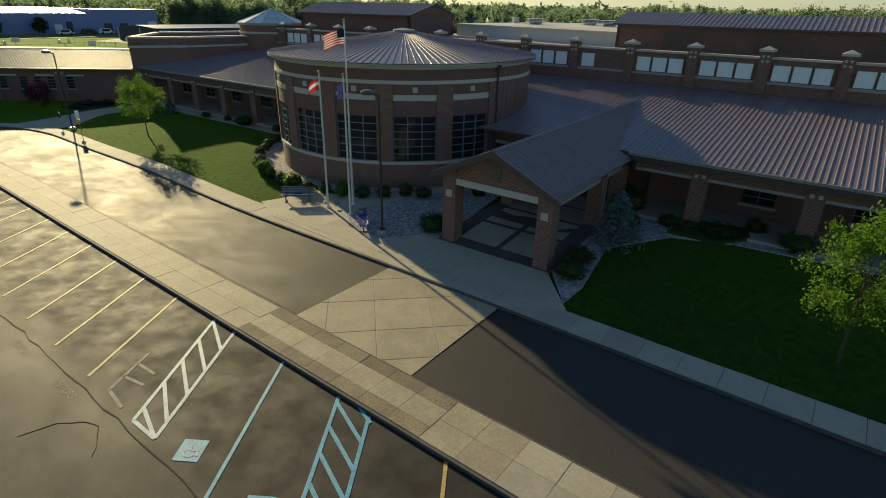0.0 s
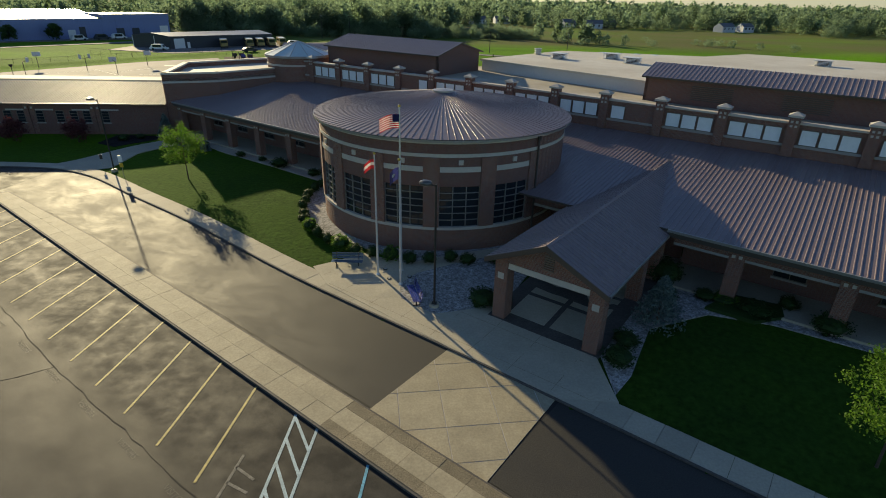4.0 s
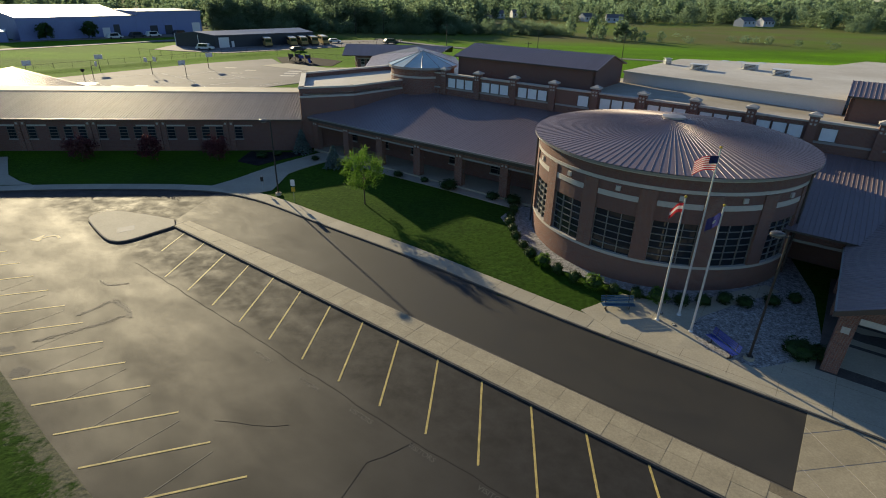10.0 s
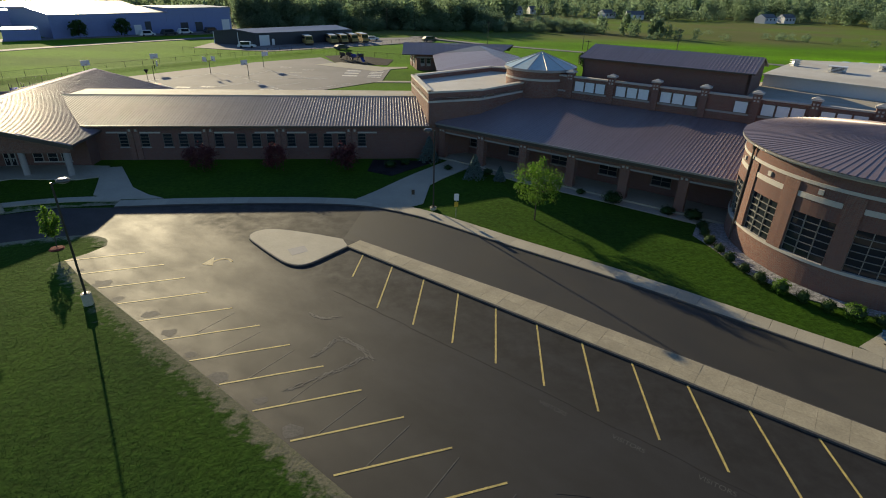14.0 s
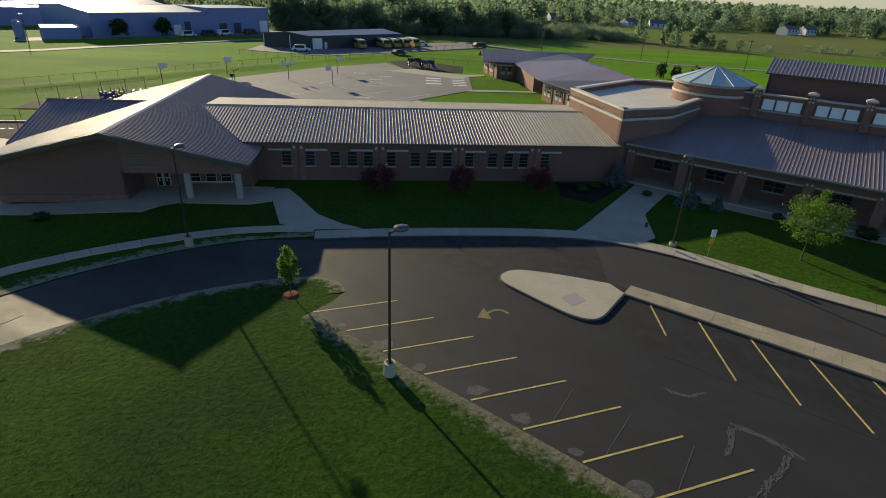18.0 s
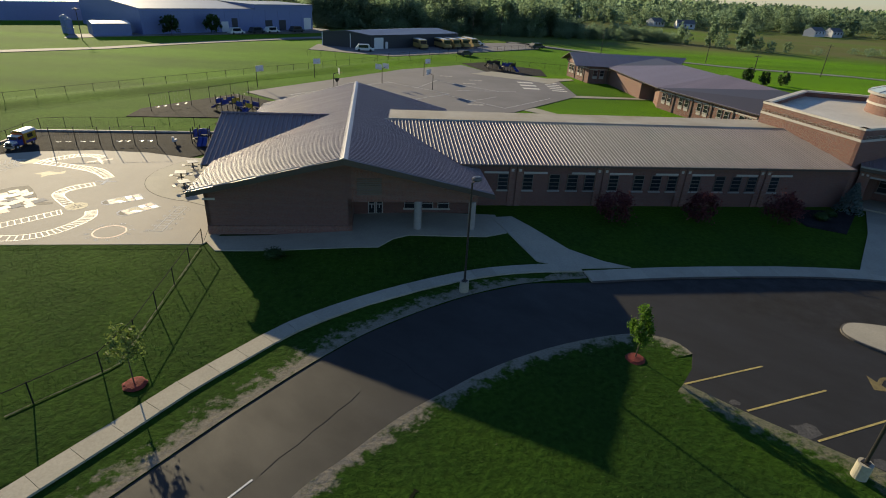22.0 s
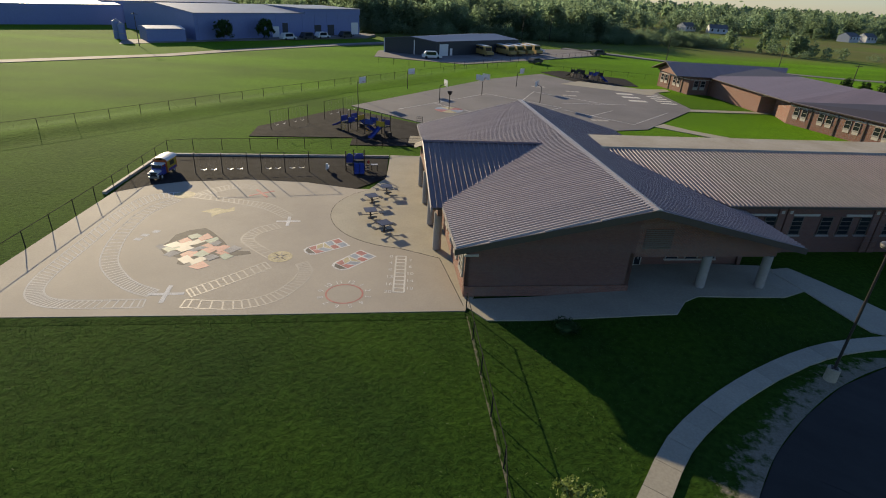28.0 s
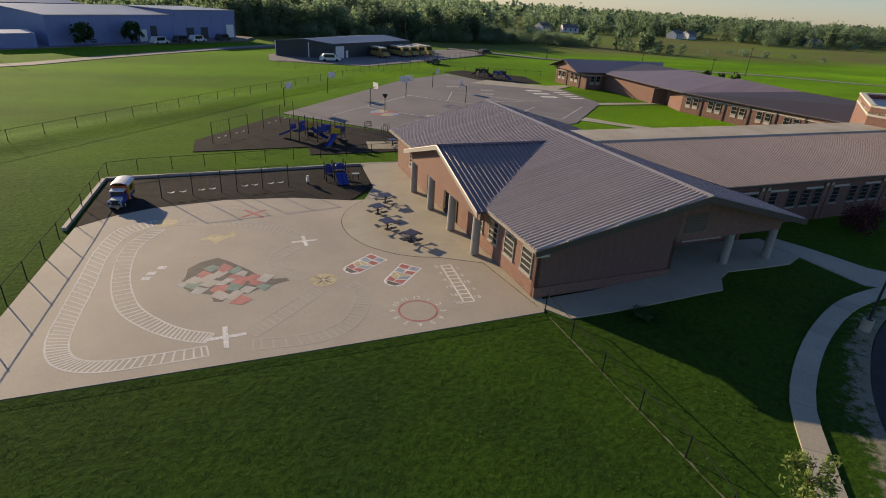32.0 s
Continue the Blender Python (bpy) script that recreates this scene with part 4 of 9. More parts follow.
for u in PIERS:
    p = part("pier", MB().prism([L(u - 0.4, CV - 0.3), L(u + 0.4, CV - 0.3), L(u + 0.4, CV + 0.5), L(u - 0.4, CV + 0.5)], 6.4, 9.55), BRICK, main)
    part("cap", MB().prism([L(u - 0.55, CV - 0.45), L(u + 0.55, CV - 0.45), L(u + 0.55, CV + 0.65), L(u - 0.55, CV + 0.65)], 9.55, 9.72), STONE, p)
    m = MB()
    k = [L(u - 0.5, CV - 0.4, 9.72), L(u + 0.5, CV - 0.4, 9.72), L(u + 0.5, CV + 0.6, 9.72), L(u - 0.5, CV + 0.6, 9.72), L(u, CV + 0.1, 9.98)]
    for i in range(4):
        m.face([k[i], k[(i + 1) % 4], k[4]])
    part("cap_top", m, STONE, p)
    for du in (-0.17, 0.17):
        for z in (8.85, 9.2):
            part("stone_square", MB().prism([L(u + du - 0.09, CV - 0.33), L(u + du + 0.09, CV - 0.33), L(u + du + 0.09, CV - 0.29), L(u + du - 0.09, CV - 0.29)], z - 0.09, z + 0.09), STONE, p)
ca = L(-38.0, CV)
for i, u in enumerate(PIERS[:-1]):
    s = u + 38.0
    if i in (3, 8):
        spans = [(s + 0.75, s + 2.05)] if i == 8 else [(s + 3.2, s + 4.5)]
    else:
        spans = [(s + 0.65 + k * 1.36, s + 0.65 + k * 1.36 + 1.22) for k in range(3)]
    for s0, s1 in spans:
        window(main, ca, L(UE1, CV), s0, s1, 7.42, 8.62, 1, 1, FRAME, GLASS_SKY, sill=False)
# upper blocks and flat roofs
part("flat_roof", MB().prism([L(-24, CV + 0.3), L(UE1, CV + 0.3), L(UE1, 30), L(-24, 30)], 8.5, 8.78), MEMBRANE_TAN, main)
upper = thing("rear_block", "brick upper block with a shallow metal gable roof", "building", at=Matrix.Translation((0, 0, UP)))
for a, b in ((L(-32.8, 17), L(-13.4, 17)), (L(-13.4, 17), L(-13.4, 26)), (L(-13.4, 26), L(-32.8, 26)), (L(-32.8, 26), L(-32.8, 17))):
    wall(upper, a, b, 5, 11.3, 0.3, BRICK_D)
roof_plane(upper, [L(-33.2, 16.5, 11.2), L(-13.0, 16.5, 11.2), L(-13.0, 21.5, 12.5), L(-33.2, 21.5, 12.5)], (*DU, 0), 0.38, rib=0.036)
roof_plane(upper, [L(-13.0, 26.5, 11.2), L(-33.2, 26.5, 11.2), L(-33.2, 21.5, 12.5), L(-13.0, 21.5, 12.5)], (*DU, 0))
for u in (-32.8, -13.4):
    m = MB().face([L(u, 17, 11.3), L(u, 26, 11.3), L(u, 21.5, 12.42)]).face([L(u + 0.2, 26, 11.3), L(u + 0.2, 17, 11.3), L(u + 0.2, 21.5, 12.42)])
    part("gable", m, BRICK_D, upper)
gym = thing("gymnasium", "tall brick gymnasium with louvres and a metal roof", "building", at=Matrix.Translation((0, 0, UP)))
for a, b in ((L(11.3, 18.4), L(60, 18.4)), (L(11.3, 26), L(11.3, 18.4))):
    wall(gym, a, b, 5, 11.2, 0.3, BRICK_D)
roof_plane(gym, [L(11.0, 18.0, 11.1), L(60, 18.0, 11.1), L(60, 21.8, 12.1), L(11.0, 21.8, 12.1)], (*DU, 0), 0.4, rib=0.036)
roof_plane(gym, [L(60, 25.6, 11.1), L(11.0, 25.6, 11.1), L(11.0, 21.8, 12.1), L(60, 21.8, 12.1)], (*DU, 0), 0.6, rib=0.036)
part("gable", MB().face([L(11.3, 26, 10), L(11.3, 18.4, 10), L(11.3, 18.4, 11.15), L(11.3, 21.8, 12.02), L(11.3, 25.4, 11.15)]), BRICK_D, gym)
for s0 in (4.4, 12.0, 19.6):
    lv = MB()
    for k in range(8):
        lv.prism([L(11.3 + s0, 18.34), L(11.3 + s0 + 3.6, 18.34), L(11.3 + s0 + 3.6, 18.4), L(11.3 + s0, 18.4)], 9.3 + k * 0.17, 9.3 + k * 0.17 + 0.09)
    part("louvre", lv, FASCIA, gym)
hall = thing("rear_hall", "low wide hall with a white membrane roof", "building", at=Matrix.Translation((0, 0, UP)))
part("wall", MB().prism([L(-13.2, 26.6), L(11.0, 21.5), L(11.0, 28.5), L(70, 28.5), L(70, 70), L(12, 67), L(8, 56), L(-11.2, 47.1)], 0, 10.0), WHITE_WALL, hall)
part("roof", MB().prism([L(-13.4, 26.4), L(11.0, 21.3), L(11.0, 28.4), L(70, 28.4), L(70, 70.2), L(12, 67.2), L(8, 56.2), L(-11.4, 47.2)], 10.0, 10.22), MEMBRANE, hall)
part("rear_wall", MB().prism([L(-12, 28), L(40, 28), L(40, 30), L(-12, 30)], 0, 8.4), BRICK_D, main)

# drum
drum = thing("drum_hall", "round brick hall with tall windows and a conical metal roof", "building", at=Matrix.Translation((0.18, 0.2, 0.5)))
RD = 10.45
SEG = 120


def ring(parent, r0, r1, z0, z1, material, name, a0=0, a1=360, seg=SEG):
    """A curved band of wall between two radii, one closed mesh."""
    m = MB()
    k = max(2, round(seg * (a1 - a0) / 360))
    full = a1 - a0 >= 360
    n = k if full else k + 1
    for i in range(n):
        t = radians(a0 + (a1 - a0) * i / k)
        m.v += [(O2.x + r * math.cos(t), O2.y + r * math.sin(t), z) for r, z in ((r0, z0), (r1, z0), (r1, z1), (r0, z1))]
    for i in range(k):
        j, q = 4 * i, 4 * ((i + 1) % n)
        m.f += [(j + e, q + e, q + (e + 1) % 4, j + (e + 1) % 4)[::-1] for e in range(4)]
    if not full:
        m.f += [(0, 1, 2, 3), tuple(4 * k + e for e in (3, 2, 1, 0))]
    return part(name, m, material, parent)


WS = 22.85
WA, WW = [-59.3 - WS * (6 - i) for i in range(7)], 8.25
ring(drum, RD - 0.3, RD, 0, 1.86, BRICK, "base_wall")
ring(drum, RD - 0.3, RD + 0.08, 1.86, 2.08, STONE, "sill_band")
ring(drum, RD - 0.3, RD, 5.2, 8.32, BRICK_D, "upper_wall")
ring(drum, RD - 0.3, RD + 0.06, 7.36, 7.6, STONE, "stone_band")
ring(drum, RD - 0.3, RD + 0.12, 8.32, 8.62, STONE, "cornice")
for i in range(len(WA)):
    a = WA[i]
    ring(drum, RD - 0.3, RD + 0.1, 2.08, 7.32, BRICK, "pier", a + WW, a + WS - WW)
    ring(drum, RD - 0.12, RD + 0.05, 6.28, 6.66, STONE, "lintel", a - WW * 0.98, a + WW * 0.98)
    ring(drum, RD, RD + 0.13, 6.84, 7.18, STONE, "stone_square", a - 0.9, a + 0.9)
    w = new("window")
    w.parent = drum
    ring(w, RD - 0.25, RD - 0.18, 2.08, 5.2, GLASS, "pane", a - WW, a + WW)
    for k in range(4):
        c = a - WW + 2 * WW * k / 3
        ring(w, RD - 0.18, RD - 0.08, 2.08, 5.2, MULLION, "mullion", c - 0.17, c + 0.17)
    for k in range(1, 6):
        z = 2.08 + 3.12 * k / 6
        ring(w, RD - 0.18, RD - 0.09, z - 0.025, z + 0.025, MULLION, "transom", a - WW, a + WW)
ring(drum, RD - 0.3, RD, 0, 8.32, BRICK, "rear_wall", WA[-1] + WS - WW, WA[0] + 360 - WW)
RE, ZE, ZA = 10.9, 8.7, 10.35
ring(drum, RE - 0.2, RE + 0.03, 8.5, 8.66, GUTTER, "gutter")
NP = 132
for k in range(NP):
    t0, t1 = 2 * math.pi * k / NP, 2 * math.pi * (k + 1) / NP
    pt = lambda r, t, h=0.0: Vector((O2.x + r * math.cos(t), O2.y + r * math.sin(t), ZE + (ZA - ZE) * (RE - r) / RE + h))
    m = MB().face([pt(RE, t0), pt(RE, t1), pt(0.5, t1), pt(0.5, t0)])
    s = Vector((-math.sin(t0), math.cos(t0), 0))
    c = [pt(r, t0, h) + s * x for r in (RE, 0.5) for x, h in ((-0.022, 0), (-0.012, 0.032), (0.012, 0.032), (0.022, 0))]
    j = len(m.v)
    m.v += [tuple(p) for p in c]
    m.f += [(j + 4, j + 5, j + 1, j), (j + 5, j + 6, j + 2, j + 1), (j + 6, j + 7, j + 3, j + 2), (j, j + 1, j + 2, j + 3)]
    part("roof_panel", m, ROOF, drum)
cap = MB()
for k in range(20):
    t0, t1 = 2 * math.pi * k / 20, 2 * math.pi * (k + 1) / 20
    for (r0, z0), (r1, z1) in (((0.9, ZA - 0.16), (0.9, ZA + 0.02)), ((0.9, ZA + 0.02), (0.0, ZA + 0.14))):
        cap.face([(O2.x + r * math.cos(t), O2.y + r * math.sin(t), z) for r, t, z in ((r0, t0, z0), (r0, t1, z0), (r1, t1, z1), (r1, t0, z1))])
part("roof_cap", cap, RIDGE, drum)

for ang in (-47.0, 172.0):
    c, s = math.cos(radians(ang)), math.sin(radians(ang))
    part("downpipe", MB().tube((O2.x + (RD + 0.18) * c, O2.y + (RD + 0.18) * s, 0.4), (O2.x + (RD + 0.18) * c, O2.y + (RD + 0.18) * s, 8.5), 0.075, 0.075, 10), FASCIA, drum)
    part("hopper", MB().tube((O2.x + (RD + 0.2) * c, O2.y + (RD + 0.2) * s, 8.1), (O2.x + (RD + 0.2) * c, O2.y + (RD + 0.2) * s, 8.5), 0.12, 0.2, 10), FASCIA, drum)

# portico
port = thing("portico", "brick gabled entrance portico with a metal roof", "portico")
PU, PV0, PV1, PZE, PZR = 17.3, -13.3, 8.8, 4.4, 6.12
PH = 3.7
roof_plane(port, [L(PU - PH, PV0, PZE), L(PU, PV0, PZR), L(PU, PV1, PZR), L(PU - PH, -2.9, PZE)], (*DV, 0), 0.36)
roof_plane(port, [L(PU + PH, -2.9, PZE), L(PU, PV1, PZR), L(PU, PV0, PZR), L(PU + PH, PV0, PZE)], (*DV, 0), 0.36)
ridge_cap(port, L(PU, PV0 - 0.05, PZR), L(PU, PV1, PZR), 0.13, ROOF)
for sg in (-1, 1):
    m = MB()
    e = [L(PU, PV0 - 0.08, PZR + 0.03), L(PU + sg * (PH + 0.1), PV0 - 0.08, PZE - 0.03), L(PU + sg * (PH + 0.1), PV0 - 0.08, PZE - 0.35), L(PU, PV0 - 0.08, PZR - 0.3)]
    f = [p + Vector((*DV, 0)) * 0.1 for p in e]
    m.face(e if sg < 0 else e[::-1]).face(f[::-1] if sg < 0 else f)
    for i in range(4):
        m.face([e[i], f[i], f[(i + 1) % 4], e[(i + 1) % 4]])
    part("barge_board", m, FASCIA, port)
    part("gutter", MB().prism([L(PU + sg * PH - 0.08, PV0), L(PU + sg * PH + 0.08, PV0), L(PU + sg * PH + 0.08, -2.9), L(PU + sg * PH - 0.08, -2.9)], PZE - 0.2, PZE - 0.03), GUTTER, port)
gv = PV0 + 0.6
m = MB()
gp = [L(PU - 3.3, gv, 4.08), L(PU + 3.3, gv, 4.08), L(PU + 3.3, gv, 4.45), L(PU, gv, 5.97), L(PU - 3.3, gv, 4.45)]
gb = [p + Vector((*DV, 0)) * 0.4 for p in gp]
m.face(gp).face(gb[::-1])
for i in range(5):
    m.face([gp[i], gb[i], gb[(i + 1) % 5], gp[(i + 1) % 5]])
part("gable_wall", m, BRICK, port)
part("lintel", MB().prism([L(PU - 2.5, gv - 0.05), L(PU + 2.5, gv - 0.05), L(PU + 2.5, gv + 0.45), L(PU - 2.5, gv + 0.45)], 3.74, 4.1), STONE, port)
lv = MB()
for k in range(7):
    lv.prism([L(PU - 0.3, gv - 0.06), L(PU + 0.3, gv - 0.06), L(PU + 0.3, gv), L(PU - 0.3, gv)], 4.4 + k * 0.14, 4.47 + k * 0.14)
part("louvre", lv, FRAME, port)
for sg in (-1, 1):
    u = PU + sg * 2.95
    part("side_beam", MB().prism([L(u - 0.25, gv + 0.42), L(u + 0.25, gv + 0.42), L(u + 0.25, -2.4), L(u - 0.25, -2.4)], 3.7, 4.45), BRICK, port)
    part("stone_band", MB().prism([L(u - 0.28, gv + 0.46), L(u + 0.28, gv + 0.46), L(u + 0.28, -2.4), L(u - 0.28, -2.4)], 3.48, 3.7), STONE_G, port)
    for v in (gv + 0.35, -5.8, -2.2):
        p = part("column", MB().prism([L(u - 0.42, v - 0.42), L(u + 0.42, v - 0.42), L(u + 0.42, v + 0.42), L(u - 0.42, v + 0.42)], 0, 3.72 if v > -12 else 4.5), BRICK, port)
        if v < -12:
            part("stone_square", MB().prism([L(u - 0.2, v - 0.45), L(u + 0.2, v - 0.45), L(u + 0.2, v - 0.41), L(u - 0.2, v - 0.41)], 2.98, 3.38), STONE, p)
floor = sheet("portico_floor", [L(PU - 3.6, PV0 + 0.4), L(PU + 3.6, PV0 + 0.4), L(PU + 3.6, 0), L(PU - 3.6, 0)], 0.03, KERB, "dark brick floor bands under the portico", "floor", 0.2)
for i in range(2):
    for j in range(4):
        u0, v0 = PU - 2.6 + i * 2.75, PV0 + 1.3 + j * 2.75
        part("floor_slab", MB().prism([L(u0, v0), L(u0 + 2.4, v0), L(u0 + 2.4, v0 + 2.4), L(u0, v0 + 2.4)], 0.1, lambda x, y: rise(x, y) + 0.045), CONCRETE, floor)

# low link between drum and portico
link = thing("entrance_link", "low brick link with a flat fascia beside the drum", "building", at=Matrix.Translation((0, 0, UP)))
wall(link, L(9.3, -1.6), L(14.0, -1.6), 3.3, 4.3, 0.4, BRICK_D, "spandrel")
part("stone_band", MB().prism([L(9.3, -1.66), L(14.0, -1.66), L(14.0, -1.2), L(9.3, -1.2)], 3.1, 3.3), STONE_G, link)
wall(link, L(9.3, 2.2), L(21.0, 2.2), 0, 4.6, 0.3, BRICK_D, "rear_wall")

# ---- long classroom wing ----
wing = thing("classroom_wing", "long low brick classroom wing with a metal roof", "building", at=Matrix.Translation((0, 0.3, 0.45)))
WB0, WB1 = Vector((-78.0, 67.34)), Vector((-39.6, 70.5))
WR0, WR1 = Vector((-85.4, 76.44)), Vector((-41.2, 80.09))
WZE, WZR = 4.22, 5.75
wd = (WB1 - WB0).normalized()
wn2 = Vector((-wd.y, wd.x))
E3 = lambda p, z: Vector((p.x, p.y, z))
roof_plane(wing, [E3(WB0, WZE), E3(WB1, WZE), E3(WR1, WZR), E3(WR0, WZR)], (*wd, 0), 0.34, ROOF_WING, rib=0.045)
back0, back1 = WR0 + wn2 * 9.3, WR1 + wn2 * 9.3
fb0, fb1 = WR0 + wn2 * 5.0, WR1 + wn2 * 5.0
m = MB()
c = [E3(WR0, WZR - 0.03), E3(WR1, WZR - 0.03), E3(fb1, WZR - 0.12), E3(fb0, WZR - 0.12)]
m.v = [tuple(k) for k in c] + [tuple(k - Vector((0, 0, 0.3))) for k in c]
m.f = [(0, 1, 2, 3), (7, 6, 5, 4)] + [(i, 4 + i, 4 + (i + 1) % 4, (i + 1) % 4) for i in range(4)]
part("flat_roof", m, MEMBRANE_TAN, wing)
roof_plane(wing, [E3(back1, WZE), E3(back0, WZE), E3(fb0, WZR - 0.15), E3(fb1, WZR - 0.15)], (*wd, 0))
for a, b in ((WB0, WR0),):
    za, zb = (WZE, WZR)
    d = wd * 0.3
    m = MB()
    c = [E3(a, za - 0.02), E3(b, zb - 0.02), E3(b, zb - 1.3), E3(a, za - 0.9)]
    e = [p + Vector((*d, 0)) for p in c]
    m.face(c).face(e[::-1])
    for i in range(4):
        m.face([c[i], e[i], e[(i + 1) % 4], c[(i + 1) % 4]])
    part("valley_flashing", m, ROOF, wing)
ridge_cap(wing, E3(WR0, WZR), E3(WR1, WZR), 0.25, MEMBRANE_TAN)
f0, f1 = WB0 + wn2 * 0.5, WB1 + wn2 * 0.5
wall(wing, tuple(f0), tuple(f1), 0, WZE - 0.1, 0.3, BRICK_D)
part("gutter", MB().prism([tuple(p) for p in (WB0 - wn2 * 0.12, WB1 - wn2 * 0.12, WB1, WB0)], WZE - 0.18, WZE), FASCIA, wing)
wall(wing, tuple(back1 - wn2 * 0.5), tuple(back0 - wn2 * 0.5), 0, WZE - 0.1, 0.3, BRICK_D)
WL = (f1 - f0).length
for k in range(4):
    c = 5.2 + k * 8.1
    for s in (c - 0.35, c + 0.35):
        p = box_on(wing, f0, f1, s - 0.28, s + 0.28, 0.2, WZE - 0.1, 0.0, 0.12, BRICK, "pilaster")
        box_on(p, f0, f1, s - 0.12, s + 0.12, WZE - 0.75, WZE - 0.51, 0.1, 0.15, STONE, "stone_square")
    for s0, s1 in ((c + 0.7, c + 1.6), (c - 1.6, c - 0.7)):
        window(wing, f0, f1, s0, s1, 1.75, 3.2, 1, 4, FRAME)
    if k < 3:
        for s0, s1 in ((c + 3.15, c + 4.1), (c + 4.85, c + 5.8)):
            window(wing, f0, f1, s0, s1, 1.75, 3.2, 1, 4, FRAME)
    box_on(wing, f0, f1, c + 0.7, min(c + 2.9, WL), 3.25, 3.42, 0.0, 0.06, STONE, "stone_band")
    box_on(wing, f0, f1, max(0.1, c - 2.9), c - 0.7, 3.25, 3.42, 0.0, 0.06, STONE, "stone_band")

# ---- gabled block at the west end ----
gable = thing("gabled_block", "brick gabled classroom block with a broad metal roof and porch", "building", at=Matrix.Translation((0, 0, 0.2)))
HW, GL, GE, GR = 11.4, 31.4, 3.85, 6.85
PROW = -1.15
# same roof in two metals: west slope coloured as lit, east as shaded
roof_plane(gable, [G(-HW, 0, GE), G(0, PROW, GR), G(0, GL, GR), G(-HW, GL, GE)], (*AV, 0), 0.32, ROOF_LIT, 0.082)
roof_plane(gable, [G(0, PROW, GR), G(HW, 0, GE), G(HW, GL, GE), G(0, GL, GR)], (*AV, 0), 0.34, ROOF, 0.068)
ridge_cap(gable, G(0, PROW - 0.1, GR), G(0, GL, GR), 0.3)
for sg in (-1, 1):
    for v0 in (-0.1, GL):
        m = MB()
        vr = v0 if v0 > 0 else v0 + PROW
        e = [G(0, vr, GR + 0.02), G(sg * (HW + 0.1), v0, GE - 0.03), G(sg * (HW + 0.1), v0, GE - 0.42), G(0, vr, GR - 0.42)]
        f = [p + Vector((*AV, 0)) * 0.1 for p in e]
        m.face(e).face(f[::-1])
        for i in range(4):
            m.face([e[i], f[i], f[(i + 1) % 4], e[(i + 1) % 4]])
        part("barge_board", m, FASCIA, gable)
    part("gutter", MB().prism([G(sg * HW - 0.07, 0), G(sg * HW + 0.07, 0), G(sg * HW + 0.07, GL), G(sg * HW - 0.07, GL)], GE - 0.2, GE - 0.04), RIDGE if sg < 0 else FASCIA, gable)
HB, VB = 10.6, 1.0
gz = lambda u: GR - 0.45 - (GR - GE) * abs(u) / HW


def gable_face(u0, u1, z0, v, material, name, thick=0.3):
    us = [u0] + ([0.0] if u0 < 0 < u1 else []) + [u1]
    m = MB()
    p = [G(u0, v, z0), G(u1, v, z0)] + [G(u, v, gz(u) + 0.3) for u in us[::-1]]
    q = [x + Vector((*AV, 0)) * thick for x in p]
    m.face(p).face(q[::-1])
    for i in range(len(p)):
        m.face([p[i], q[i], q[(i + 1) % len(p)], p[(i + 1) % len(p)]])
    return part(name, m, material, gable)


PX = 0.4
gable_face(-HB, PX, 0.0, VB, BRICK_D, "front_wall")
gable_face(PX, HB - 0.2, 2.75, VB, BRICK, "porch_wall")
gable_face(-HB, HB, 0, GL - 1.2, BRICK_D, "rear_wall")
wall(gable, G(-HB, GL - 1.2), G(-HB, VB), 0, GE - 0.15, 0.3, BRICK, "side_wall")
wall(gable, G(HB, VB + 3.2), G(HB, GL - 1), 0, GE - 0.15, 0.3, BRICK_D, "side_wall")
wall(gable, G(PX, VB + 3.4), G(HB, VB + 3.4), 0, 3.0, 0.3, BRICK_D, "porch_back_wall")
wall(gable, G(PX, VB), G(PX, VB + 3.4), 0, 3.0, 0.3, BRICK_D, "porch_side_wall")
for k, u in enumerate((5.6, 10.0)):
    c = MB().tube(G(u, VB + 0.15, 0), G(u, VB + 0.15, 2.8), 0.33, 0.30, 20)
    part("column", c, STONE_G, gable, smooth=False)
a, b = G(PX, VB + 3.4), G(HB, VB + 3.4)
for s in (4.3, 5.8, 7.2):
    window(gable, a, b, s, s + 0.95, 0.88, 2.3, 1, 3, FRAME_W, sill=False)
box_on(gable, a, b, 4.2, 8.25, 0.78, 0.9, 0, 0.12, STONE, "window_sill")
for s in (1.2, 1.86):
    d_ = box_on(gable, a, b, s, s + 0.62, 0.05, 2.35, 0, 0.05, FRAME_W, "door")
    box_on(d_, a, b, s + 0.1, s + 0.52, 0.45, 1.2, 0.05, 0.06, GLASS, "pane")
    box_on(d_, a, b, s + 0.1, s + 0.52, 1.3, 2.2, 0.05, 0.06, GLASS, "pane")
    box_on(d_, a, b, s + 0.27, s + 0.35, 0.9, 1.25, 0.06, 0.12, STEEL, "handle")
box_on(gable, G(-HB, VB), G(PX, VB), 0.0, HB + PX, 0.0, 0.72, 0.0, 0.1, BRICK, "plinth")
lv = MB()
for k in range(10):
    z = 3.35 + k * 0.14
    lv.prism([G(0.8, VB - 0.06), G(2.7, VB - 0.06), G(2.7, VB), G(0.8, VB)], z, z + 0.075)
part("louvre", lv, FRAME, gable)
box_on(gable, G(-HB, VB), G(PX, VB), -0.1, 0.8, 2.85, 3.0, -0.05, 0.1, STONE, "stone_block")
